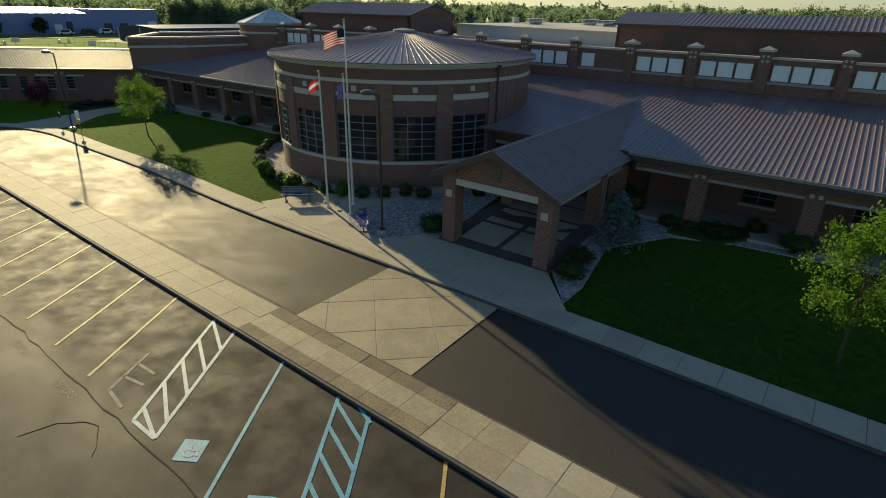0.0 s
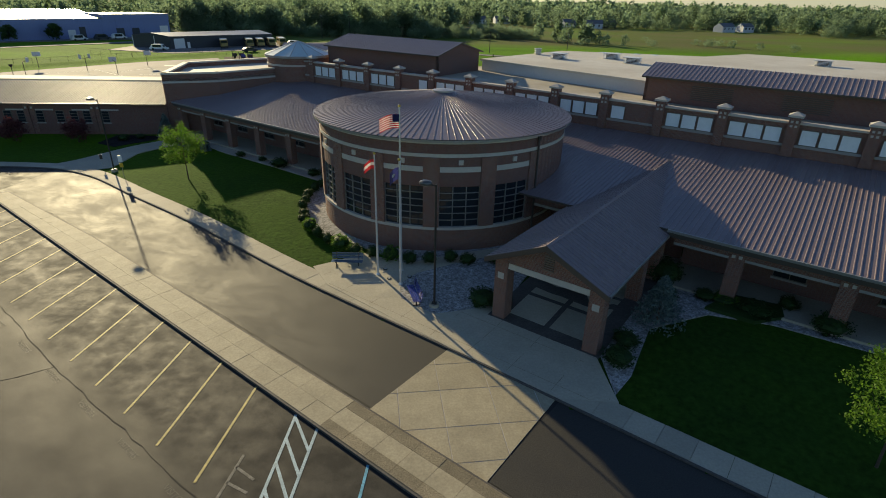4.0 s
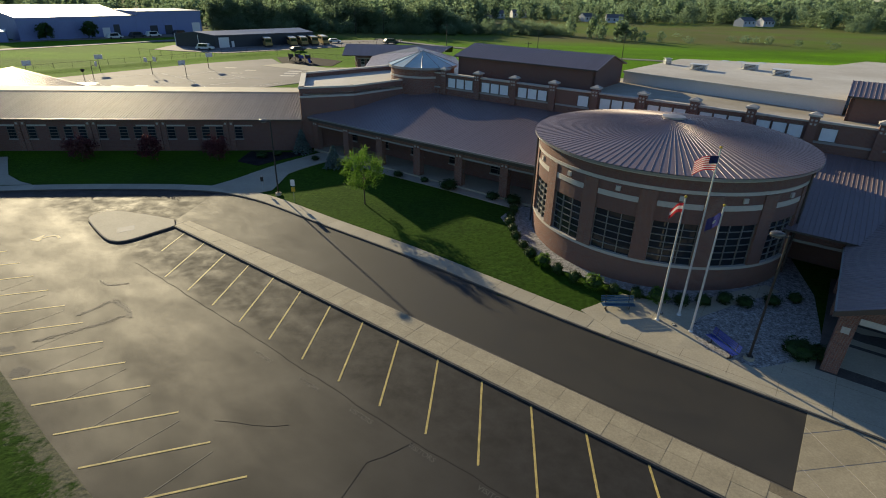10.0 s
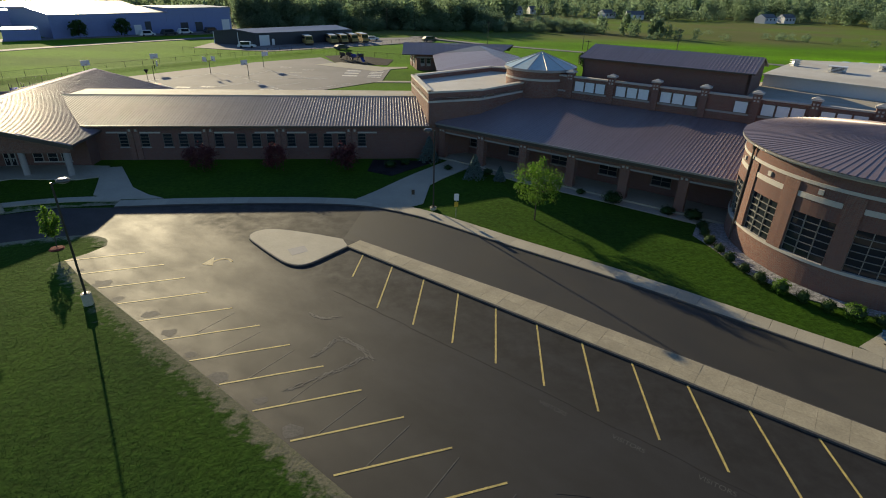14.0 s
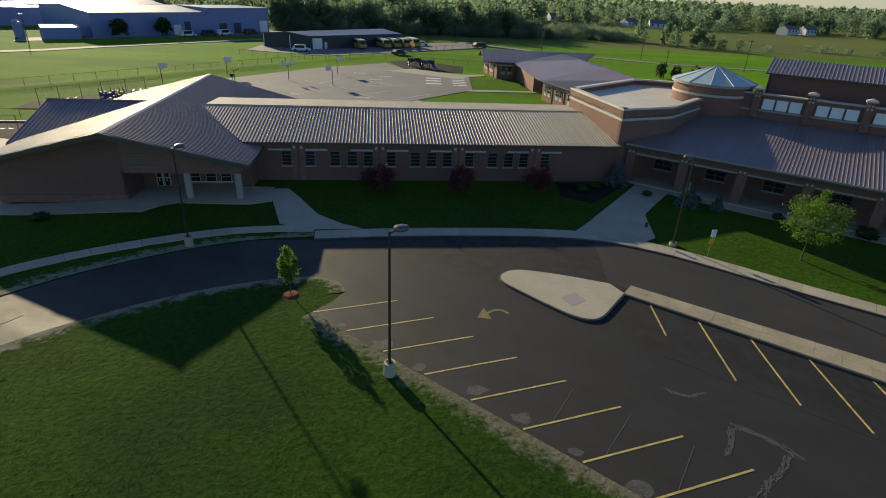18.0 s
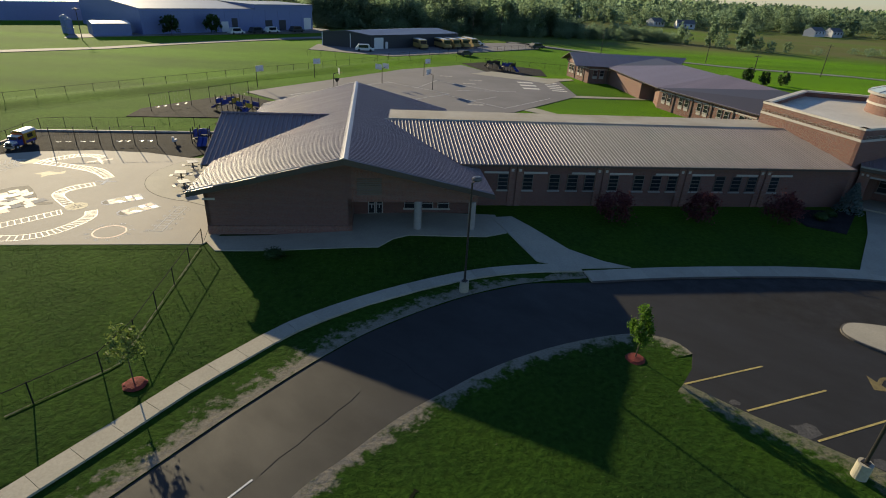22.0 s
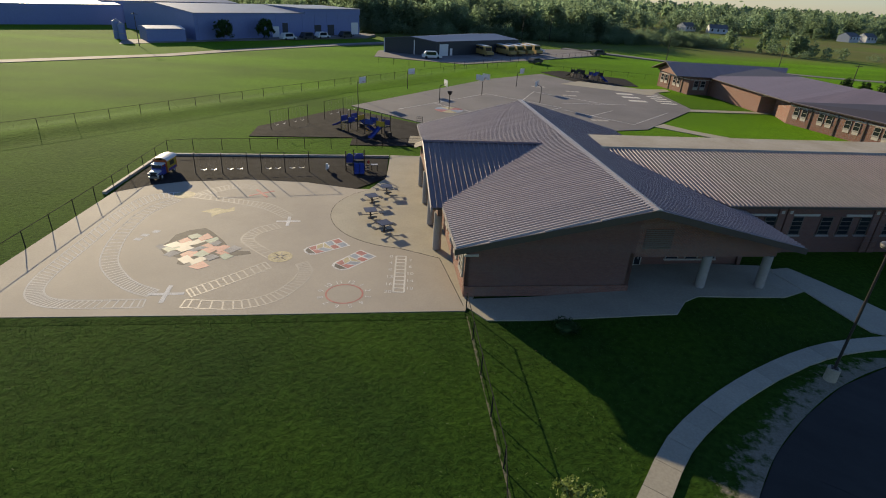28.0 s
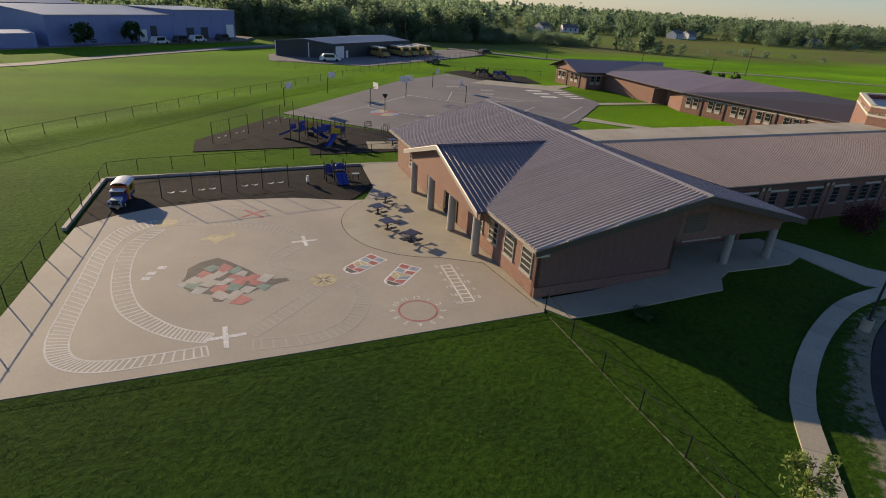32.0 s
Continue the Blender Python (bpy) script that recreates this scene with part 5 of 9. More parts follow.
# cross gable over the west entrance
CVm, CH, CU0, CZ = 15.0, 8.3, -12.2, 6.25
ut = -(GR - CZ) * HW / (GR - GE)
roof_plane(gable, [G(CU0, CVm - CH, GE - 0.1), G(-HW - 0.1, CVm - CH, GE - 0.1), G(ut, CVm, CZ + 0.03), G(CU0, CVm, CZ + 0.03)], (*AU, 0), 0.42, rib=0.07)
roof_plane(gable, [G(-HW - 0.1, CVm + CH, GE - 0.1), G(CU0, CVm + CH, GE - 0.1), G(CU0, CVm, CZ + 0.03), G(ut, CVm, CZ + 0.03)], (*AU, 0), 0.42, rib=0.07)
ridge_cap(gable, G(CU0 - 0.05, CVm, CZ + 0.07), G(ut + 0.1, CVm, CZ + 0.07), 0.22, ROOF)
m = MB()
t = [G(CU0 + 0.5, CVm - CH + 0.5, 2.9), G(CU0 + 0.5, CVm + CH - 0.5, 2.9), G(CU0 + 0.5, CVm + CH - 0.5, GE), G(CU0 + 0.5, CVm, CZ - 0.1), G(CU0 + 0.5, CVm - CH + 0.5, GE)]
q = [x + Vector((*AU, 0)) * 0.3 for x in t]
m.face(t[::-1]).face(q)
for i in range(5):
    m.face([t[i], q[i], q[(i + 1) % 5], t[(i + 1) % 5]])
part("cross_gable_wall", m, BRICK, gable)
for sg in (-1, 1):
    e = [G(CU0 - 0.06, CVm, CZ + 0.05), G(CU0 - 0.06, CVm + sg * (CH + 0.1), GE - 0.12), G(CU0 - 0.06, CVm + sg * (CH + 0.1), GE - 0.45), G(CU0 - 0.06, CVm, CZ - 0.3)]
    f = [x + Vector((*AU, 0)) * 0.1 for x in e]
    m = MB().face(e).face(f[::-1])
    for i in range(4):
        m.face([e[i], f[i], f[(i + 1) % 4], e[(i + 1) % 4]])
    part("barge_board", m, STONE_G, gable)
for v in (CVm - 7.1, CVm - 2.4, CVm + 2.4, CVm + 7.1):
    part("column", MB().tube(G(CU0 + 0.65, v, 0), G(CU0 + 0.65, v, 2.95), 0.33, 0.30, 20), STONE_G, gable)
a, b = G(-HB, GL - 1.2), G(-HB, VB)
for s in (4.0, 20.2, 22.6, 25.0, 27.4):
    window(gable, a, b, s, s + 1.3, 1.3, 2.9, 1, 4, FRAME_W)
box_on(gable, a, b, 13.6, 16.6, 0.05, 2.5, 0, 0.08, GLASS, "door")

# ---- parapet block with the glazed cupola ----
cblock = thing("parapet_block", "brick block with white parapet coping and flat roof", "building", at=Matrix.Translation((0, 0.3, 0.8)))
CB = [(-39.7, 71.2), (-33.4, 73.6), (-28.0, 79.2), (-21.0, 84.0), (-22.0, 92.0), (-30.6, 94.2), (-42.2, 83.8)]
for i in range(len(CB)):
    a, b = CB[i], CB[(i + 1) % len(CB)]
    wall(cblock, a, b, 0, 7.45, 0.35, BRICK, "wall")
    box_on(cblock, a, b, 0, (Vector(b) - Vector(a)).length, 6.35, 6.6, -0.02, 0.06, STONE, "stone_band")
    box_on(cblock, a, b, -0.06, (Vector(b) - Vector(a)).length + 0.06, 7.45, 7.66, -0.6, 0.08, MEMBRANE, "coping")
part("flat_roof", MB().prism(CB, 6.6, 6.9), MEMBRANE, cblock)
cup = thing("cupola", "round brick cupola with a pale faceted glazed cone", "cupola", at=Matrix.Translation((0, 0.3, 0.8)))
cx, cy, cr = -24.9, 83.0, 4.7
m = MB()
for k in range(48):
    t0, t1 = 2 * math.pi * k / 48, 2 * math.pi * (k + 1) / 48
    m.face([(cx + cr * 0.95 * math.cos(t), cy + cr * 0.95 * math.sin(t), z) for t, z in ((t0, 5), (t1, 5), (t1, 9.0), (t0, 9.0))])
part("wall", m, BRICK, cup)
for z0, z1, r, mt in ((7.9, 8.15, 0.97, STONE), (9.0, 9.3, 1.02, STONE_G)):
    m = MB()
    for k in range(48):
        t0, t1 = 2 * math.pi * k / 48, 2 * math.pi * (k + 1) / 48
        m.face([(cx + cr * r * math.cos(t), cy + cr * r * math.sin(t), z) for t, z in ((t0, z0), (t1, z0), (t1, z1), (t0, z1))])
    m.face([(cx + cr * r * math.cos(2 * math.pi * k / 48), cy + cr * r * math.sin(2 * math.pi * k / 48), z1) for k in range(48)])
    part("band", m, mt, cup)
for k in range(12):
    t0, t1 = 2 * math.pi * k / 12, 2 * math.pi * (k + 1) / 12
    p = [Vector((cx + cr * 1.03 * math.cos(t), cy + cr * 1.03 * math.sin(t), 9.3)) for t in (t0, t1)] + [Vector((cx, cy, 11.05))]
    part("glass_panel", MB().face(p), GLASS_CONE, cup)
    part("rib", MB().tube(p[0], p[2], 0.06, 0.05, 6), FRAME_W, cup)

# ---- far classroom wing ----
farw = thing("rear_classroom_wing", "brick classroom wing with low metal roofs beside the playground", "building")
FW = [(-30.5, 96.0), (-24, 95), (-22.0, 128.0), (-26, 160), (-45.6, 159.0), (-43.5, 148.0), (-38.6, 148.0), (-37.8, 131.0), (-35.4, 130.0), (-37.6, 122.5)]
for i in range(len(FW)):
    wall(farw, FW[i], FW[(i + 1) % len(FW)], 0, 3.7, 0.3, BRICK, "wall")
for poly in ([(-38.6, 122.0, 3.8), (-30.0, 94.0, 3.8), (-21.5, 94.0, 6.2), (-26.3, 122.0, 6.2)], [(-39.6, 148.5, 3.8), (-38.6, 121.5, 3.8), (-26.3, 121.5, 6.2), (-28.3, 148.5, 6.2)],
             [(-21.5, 94.0, 6.2), (-13.5, 94.0, 3.9), (-16.5, 122.0, 3.9), (-26.3, 122.0, 6.2)], [(-26.3, 121.5, 6.2), (-16.5, 121.5, 3.9), (-18.5, 148.5, 3.9), (-28.3, 148.5, 6.2)]):
    roof_plane(farw, [Vector(p) for p in poly], Vector(poly[1]) - Vector(poly[0]) if poly[0][2] == poly[1][2] else Vector(poly[3]) - Vector(poly[0]), 0.8, rib=0.005)
roof_plane(farw, [Vector(p) for p in ((-47.0, 147.0, 3.9), (-24.0, 147.0, 3.9), (-19.0, 154.0, 6.0), (-47.0, 154.0, 6.0))], (1, 0, 0), 0.8, rib=0.005)
roof_plane(farw, [Vector(p) for p in ((-19.0, 161.0, 3.9), (-47.0, 161.0, 3.9), (-47.0, 154.0, 6.0), (-19.0, 154.0, 6.0))], (1, 0, 0), 0.8, rib=0.005)
m = MB().face([(-45.9, 160.0, 3.6), (-45.9, 148.0, 3.6), (-45.9, 154.0, 5.8)])
part("gable_wall", m, BRICK, farw)
for i in (9, 7, 5, 4):
    a, b = FW[i], FW[(i + 1) % len(FW)]
    ln = (Vector(b) - Vector(a)).length
    for k in range(int(ln // 4.6)):
        for e in (0.0, 1.5):
            s = 1.0 + 4.6 * k + e
            window(farw, a, b, s, s + 0.95, 1.75, 2.95, 1, 2, FRAME_W)
            box_on(farw, a, b, s - 0.02, s + 0.97, 1.12, 1.68, 0, 0.05, STONE, "spandrel_panel")
        box_on(farw, a, b, 4.2 + 4.6 * k, 4.36 + 4.6 * k, 0.1, 3.6, 0, 0.12, FASCIA, "downpipe")
    box_on(farw, a, b, 0.1, ln - 0.1, 3.05, 3.25, 0, 0.05, STONE, "stone_band")

# ---- playground and sports court ----
COURT = mat("court_asphalt_grey", (0.20, 0.185, 0.18), 0.85, spread=0.12, big=0.1, small=12, bump=0.15, second=(0.15, 0.14, 0.137))
PLAY_N = [(-127.3, 77.2), (-125.0, 79.4), (-122.6, 80.7), (-117.1, 82.0), (-111.5, 81.9), (-106.6, 80.6)]
sheet("playground_pad", [(-127.6, 57.3), (-112.0, 58.4), (-97.6, 59.6), (-97.9, 62.0), (-98.0, 81.0)] + PLAY_N[::-1], 0.0, CONCRETE_PAD, "worn pale brown playground surface", "playground", 0.15, 6.0)
arc = [(-101.3 + 6.7 * math.cos(radians(a)), 74.9 + 6.9 * math.sin(radians(a))) for a in range(128, 272, 8)]
sheet("patio", arc + [(-99.0, 66.6), (-97.6, 59.7), (-96.9, 61.5), (-97.0, 92.6), (-103.9, 92.3), (-103.9, 84.2)], 0.012, CONCRETE, "pale concrete patio with a rounded edge", "patio", 0.12, 6.0)
sheet("front_apron", [(-97.5, 60.0), (-96.4, 58.6), (-88.0, 59.0), (-84.5, 59.3), (-83.4, 60.7), (-82.2, 61.4), (-76.0, 61.8), (-74.2, 62.6), (-74.8, 66.0), (-87.0, 66.2), (-87.2, 62.1), (-97.4, 61.0)], 0.006, CONCRETE, "pale concrete apron along the gabled front", "path", 0.12, 4.0)
sheet("mulch_bed_near", PLAY_N + [(-103.9, 84.2), (-104.1, 91.2), (-127.6, 88.4)], 0.01, MULCH_AND_SHADE, "black rubber mulch bed under swings", "mulch bed", 0.12, 6.0)
sheet("mulch_bed_middle", [(-121.5, 98.0), (-109.0, 99.5), (-109.0, 96.0), (-97.0, 97.0), (-96.0, 105.5), (-112.5, 117.0), (-121.8, 103.1)], 0.01, MULCH_AND_SHADE, "black rubber mulch bed under play frames", "mulch bed", 0.12, 8.0)
sheet("mulch_bed_far", [(-64.3, 155.3), (-51.3, 155.2), (-50.5, 166.6), (-64.3, 175.8), (-70.5, 171.4)], 0.01, MULCH_AND_SHADE, "black mulch bed beyond the court", "mulch bed", 0.12, 8.0)
sheet("court", [(-111.5, 119.0), (-96.0, 105.8), (-80.0, 107.5), (-66.0, 112.0), (-50.5, 130.0), (-50.0, 148.0), (-53.0, 152.5), (-64.0, 155.0), (-71.0, 168.0), (-85.7, 154.8)], 0.02, COURT, "grey asphalt ball court", "court", 0.14, 10.0)
sheet("court_pad", [(-102.0, 98.1), (-96.2, 97.8), (-95.6, 101.3), (-101.8, 101.6)], 0.03, CONCRETE_TAN, "small concrete pad with a table", "pad", 0.14, 8.0)
sheet("court_walk", [(-69.8, 153.2), (-57.0, 146.5), (-53.1, 143.4), (-50.0, 148.0), (-46.0, 150.6), (-46.0, 153.0), (-52.0, 151.5), (-64.1, 158.7)], 0.045, CONCRETE, "pale concrete walk by the far play frame", "path", 0.14, 8.0)
for pts in ([(-52.0, 128.2), (-34.3, 130.0), (-33.9, 131.6), (-50.6, 130.4)], [(-64.0, 114.2), (-60.0, 110.8), (-55.2, 106.4), (-48.0, 99.6), (-46.6, 100.9), (-53.6, 108.2), (-58.8, 112.7), (-61.6, 116.6)]):
    sheet("court_path", pts, 0.03, CONCRETE, "pale concrete path from court to classrooms", "path", 0.14, 8.0)
edging = MB()
for a, b in zip([(-127.7, 76.8), (-127.8, 88.6)], [(-127.8, 88.6), (-104.0, 91.4)]):
    a, b = Vector(a), Vector(b)
    o = Vector((-(b - a).normalized().y, (b - a).normalized().x)) * 0.3
    q = [tuple(p) for p in (a, b, b + o, a + o)]
    if (b - a).cross(o) < 0:
        q.reverse()
    edging.prism(q, 0, 0.32)
structure("mulch_edging", edging, STONE_G, "pale timber edging round the mulch", "edging")

marks = tagged(new("playground_markings"), "painted games on the playground", "markings", "", "structure")


def film(pt, z):
    """Paint thickness: a thin film on the level playground."""
    return 0.003 + (z - 0.016) * 0.3 if pt[0] < -97 and pt[1] < 95 else z


def flat(parent, pts, material, name, z=0.016):
    """A thin painted shape on the ground."""
    z = film(pts[0], z)
    if sum(a[0] * b[1] - b[0] * a[1] for a, b in zip(pts, pts[1:] + pts[:1])) < 0:
        pts = pts[::-1]
    return part(name, MB().prism([tuple(p) for p in pts], lambda x, y: rise(x, y) + z - 0.01, lambda x, y: rise(x, y) + z), material, parent)


def stripe(m, a, b, w, z, flatz=None):
    a, b = Vector(a), Vector(b)
    t = (b - a).normalized() * (w / 2)
    o = Vector((-t.y, t.x))
    q = [a - o, b - o, b + o, a + o]
    z = film(a, z)
    if flatz is None:
        m.prism([tuple(p) for p in q], lambda x, y: rise(x, y) + z - 0.012, lambda x, y: rise(x, y) + z)
    else:
        m.prism([tuple(p) for p in q], flatz - 0.01, flatz)


def track(a, b, step=0.42, paint=PAINT_PALE):
    """A painted railway: two rails and its ties, one marking."""
    A, B = smooth_line(a, 8), smooth_line(b, 8)
    m = MB()
    n = int(sum((q - p).length for p, q in zip(A, A[1:])) / step)
    ra = [A[min(len(A) - 1, round(i * (len(A) - 1) / n))] for i in range(n + 1)]

    def along(P, f):
        f *= len(P) - 1
        i = min(int(f), len(P) - 2)
        return P[i].lerp(P[i + 1], f - i)

    prev = None
    for i in range(n + 1):
        p, q = along(A, i / n), along(B, i / n)
        d = (p - q).normalized() * 0.02
        stripe(m, p + d, q - d, 0.095, 0.017)
        if prev:
            stripe(m, prev[0], p, 0.095, 0.021), stripe(m, prev[1], q, 0.095, 0.021)
        prev = (p, q)
    part("painted_track", m, paint, marks)


track([(-121.8, 77.9), (-124.2, 76.6), (-124.9, 73.0), (-124.8, 68.5), (-124.7, 64.7), (-124.5, 61.8), (-123.7, 59.8), (-122.1, 58.8), (-119.8, 58.7), (-116.6, 59.0)],
      [(-121.6, 76.9), (-123.3, 75.4), (-123.9, 72.0), (-123.7, 67.5), (-123.6, 64.0), (-123.4, 61.6), (-122.8, 60.2), (-121.6, 59.6), (-119.6, 59.6), (-116.8, 59.9)])
track([(-121.9, 76.2), (-123.2, 73.2), (-123.0, 68.6), (-121.9, 64.6), (-120.1, 62.2), (-118.3, 60.8), (-116.9, 60.2)], [(-121.0, 76.0), (-122.2, 72.9), (-122.0, 68.7), (-120.9, 65.0), (-119.4, 62.9), (-118.0, 61.7), (-116.5, 61.0)])
track([(-114.5, 59.1), (-111.2, 59.1), (-109.1, 60.2), (-108.0, 62.2), (-107.7, 64.0), (-108.3, 65.4)], [(-114.5, 60.0), (-111.5, 60.0), (-109.8, 60.9), (-108.9, 62.4), (-108.6, 63.9), (-109.0, 64.9)], paint=PAINT_FAINT)
track([(-114.9, 61.1), (-113.1, 62.9), (-111.1, 65.1)], [(-114.3, 60.3), (-112.5, 62.1), (-110.5, 64.3)], paint=PAINT_FAINT)
track([(-111.1, 65.7), (-112.8, 67.3), (-113.8, 68.7), (-113.4, 70.5), (-112.0, 71.8)], [(-110.5, 66.3), (-112.1, 67.7), (-112.9, 68.8), (-112.6, 69.8), (-111.4, 71.0)], paint=PAINT_FAINT)
track([(-120.7, 76.8), (-116.5, 75.8), (-113.7, 74.7), (-111.6, 72.9)], [(-120.5, 77.7), (-116.8, 76.8), (-113.3, 75.8), (-111.0, 73.6)], paint=PAINT_FAINT)
track([(-120.3, 77.9), (-118.7, 79.9), (-116.8, 80.5), (-115.0, 80.1)], [(-119.5, 77.4), (-118.2, 78.9), (-116.9, 79.6), (-115.2, 79.2)], paint=PAINT_FAINT)
for c, r, mt in (((-115.9, 60.55), 1.05, PAINT_W), ((-111.1, 72.3), 0.95, PAINT_W), ((-114.8, 78.4), 1.2, PAINT_R)):
    m = MB()
    for k in range(2):
        a = radians((38 if mt is PAINT_R else 6) + 90 * k)
        stripe(m, (c[0] - r * math.cos(a), c[1] - r * math.sin(a)), (c[0] + r * math.cos(a), c[1] + r * math.sin(a)), 0.27, 0.024 + 0.005 * k)
    part("painted_cross", m, mt, marks)
disc = lambda c, r, n=28: [(c[0] + r * math.cos(2 * math.pi * i / n), c[1] + r * math.sin(2 * math.pi * i / n)) for i in range(n)]
flat(marks, disc((-110.3, 66.0), 0.85), PAINT_SUN, "painted_disc", 0.026)
flat(marks, disc((-121.2, 77.3), 0.85), PAINT_SUN, "painted_disc", 0.026)
rng = random.Random(4)
for k in range(8):
    a0 = k * math.pi / 4
    flat(marks, [(-110.3 + 0.75 * math.cos(a0), 66.0 + 0.75 * math.sin(a0)), (-110.3 + 0.16 * math.cos(a0 + 0.5), 66.0 + 0.16 * math.sin(a0 + 0.5)), (-110.3 + 0.16 * math.cos(a0 - 0.5), 66.0 + 0.16 * math.sin(a0 - 0.5))], PAINT_GREY if k % 2 else CONCRETE_PAD, "compass_ray", 0.034)
flat(marks, [(-118.5, 73.6), (-117.6, 74.5), (-116.6, 74.3), (-116.2, 74.9), (-115.9, 74.1), (-116.9, 73.3), (-117.3, 72.6), (-117.6, 73.4)], PAINT_SUN, "painted_splash", 0.02)
flat(marks, [(-119.0, 66.9), (-118.7, 67.9), (-118.7, 69.0), (-118.0, 69.9), (-117.0, 70.4), (-116.3, 69.8), (-114.9, 68.2), (-113.9, 66.7), (-112.6, 66.7), (-112.4, 66.3), (-113.9, 65.7), (-114.9, 65.1), (-116.0, 64.9), (-116.3, 64.3), (-116.8, 64.4), (-117.0, 65.3), (-118.2, 65.8)], PAINT_GREY, "painted_map_ground", 0.018)
MAP_W = mat("map_paint_chalky", (0.56, 0.53, 0.48), 0.85, spec=0.15, spread=0.3, big=1.2, small=16, bump=0.12, second=(0.36, 0.335, 0.29), patch=0.8)
cols = [MAP_W, PAINT_G, PAINT_FAINT, MAP_W, PAINT_R, PAINT_R]
M0, MU, MV = Vector((-118.6, 67.6)), Vector((0.80, -0.60)), Vector((0.60, 0.80))
for i in range(7):
    for j in range(4):
        if rng.random() < 0.14:
            continue
        u, v = i * 0.72 + rng.uniform(-0.22, 0.22), (j - 1.2) * 0.84 + rng.uniform(-0.25, 0.25) + (0.25 if i % 2 else 0)
        w, h = rng.uniform(0.66, 0.9), rng.uniform(0.7, 1.0)
        q = [M0 + MU * (u + a * w + rng.uniform(-.16, .16)) + MV * (v + b * h + rng.uniform(-.16, .16)) for a, b in ((0, 0), (1, 0), (1, 1), (0, 1))]
        flat(marks, q, cols[rng.randrange(6)], "painted_state", 0.026 + 0.002 * (i + 7 * (j % 2)))
for base, ax_ in (((-108.3, 67.1), (0.78, 0.62)), ((-105.9, 64.9), (0.62, 0.78))):
    b, t = Vector(base), Vector(ax_).normalized()
    s = Vector((-t.y, t.x))
    q = [b + t * x + s * y for x, y in ((-0.02, -0.72), (2.74, -0.8), (2.74, 0.8), (-0.02, 0.72), (-0.4, 0.5), (-0.55, 0.0), (-0.4, -0.5))]
    flat(marks, q, PAINT_W, "painted_hopscotch", 0.02)
    cells = [(PAINT_GREY, ((-0.38, -0.2), (0.0, -0.42), (0.0, 0.42), (-0.38, 0.2))), (PAINT_R, ((0.06, -0.44), (0.7, -0.46), (0.38, 0.0), (0.06, 0.0))), (PAINT_R, ((0.06, 0.05), (0.4, 0.05), (0.7, 0.46), (0.06, 0.44))),
             (PAINT_SKY, ((0.78, -0.46), (1.3, -0.48), (0.92, 0.0), (0.46, 0.0))), (PAINT_SUN, ((0.46, 0.05), (0.95, 0.05), (1.3, 0.48), (0.78, 0.46))), (PAINT_SUN, ((1.38, -0.48), (1.38, 0.48), (1.0, 0.02))),
             (PAINT_R, ((1.46, -0.48), (2.0, -0.5), (1.9, -0.04), (1.46, -0.04))), (PAINT_SKY, ((1.46, 0.02), (1.9, 0.02), (2.0, 0.5), (1.46, 0.5))), (PAINT_SKY, ((2.08, -0.52), (2.62, -0.53), (2.62, -0.03), (2.08, -0.03))), (PAINT_R, ((2.08, 0.03), (2.62, 0.03), (2.62, 0.53), (2.08, 0.52)))]
    for mt, sh in cells:
        flat(marks, [b + t * x + s * y * 1.32 for x, y in sh], mt, "painted_cell", 0.028)
m = MB()
for k in range(24):
    a0, a1 = 2 * math.pi * k / 24, 2 * math.pi * (k + 1) / 24
    stripe(m, (-105.2 + 1.15 * math.cos(a0), 61.2 + 1.15 * math.sin(a0)), (-105.2 + 1.15 * math.cos(a1), 61.2 + 1.15 * math.sin(a1)), 0.12, 0.02)
part("painted_clock_ring", m, PAINT_R, marks)


def lettering(parent, text, at, size, turn, material, z, name="lettering"):
    """Painted characters in the built-in font, lying on the ground."""
    cu = bpy.data.curves.new(name, "FONT")
    cu.body, cu.size, cu.align_x, cu.align_y, cu.extrude = text, size, "CENTER", "CENTER", 0.001
    tmp = new(name, cu)
    me = bpy.data.meshes.new_from_object(tmp.evaluated_get(bpy.context.evaluated_depsgraph_get()))
    bpy.data.objects.remove(tmp)
    me.materials.append(material)
    ob = new(name, me)
    ob.parent, ob.matrix_basis = parent, Matrix.Translation((at[0], at[1], z)) @ Matrix.Rotation(turn, 4, "Z")
    return ob


for k in range(12):
    a = radians(80 - 30 * (k + 1))
    c = (-105.2 + 1.5 * math.cos(a), 61.2 + 1.5 * math.sin(a))
    lettering(marks, str(k + 1), c, 0.54, a - math.pi / 2, PAINT_W, rise(*c) + 0.005)
m = MB()
for k in range(11):
    y = 61.6 + k * 0.51
    stripe(m, (-102.15, y), (-101.45, y), 0.12, 0.024)
for x in (-102.15, -101.45):
    stripe(m, (x, 61.6), (x, 66.7), 0.12, 0.03)
for k in range(11):
    c = (-102.5 if k % 2 == 0 else -101.12, 66.6 - k * 0.5)
    lettering(marks, str(2 * k), c, 0.52, 0.0, PAINT_W, rise(*c) + 0.005)
part("painted_ladder", m, PAINT_PALE, marks)
for c in ((-121.0, 68.0), (-120.8, 68.7), (-120.3, 69.4)):
    flat(marks, [(c[0] - 0.3, c[1] - 0.1), (c[0] + 0.2, c[1] - 0.2), (c[0] + 0.3, c[1] + 0.25), (c[0] - 0.2, c[1] + 0.3)], PAINT_W, "painted_patch", 0.02)
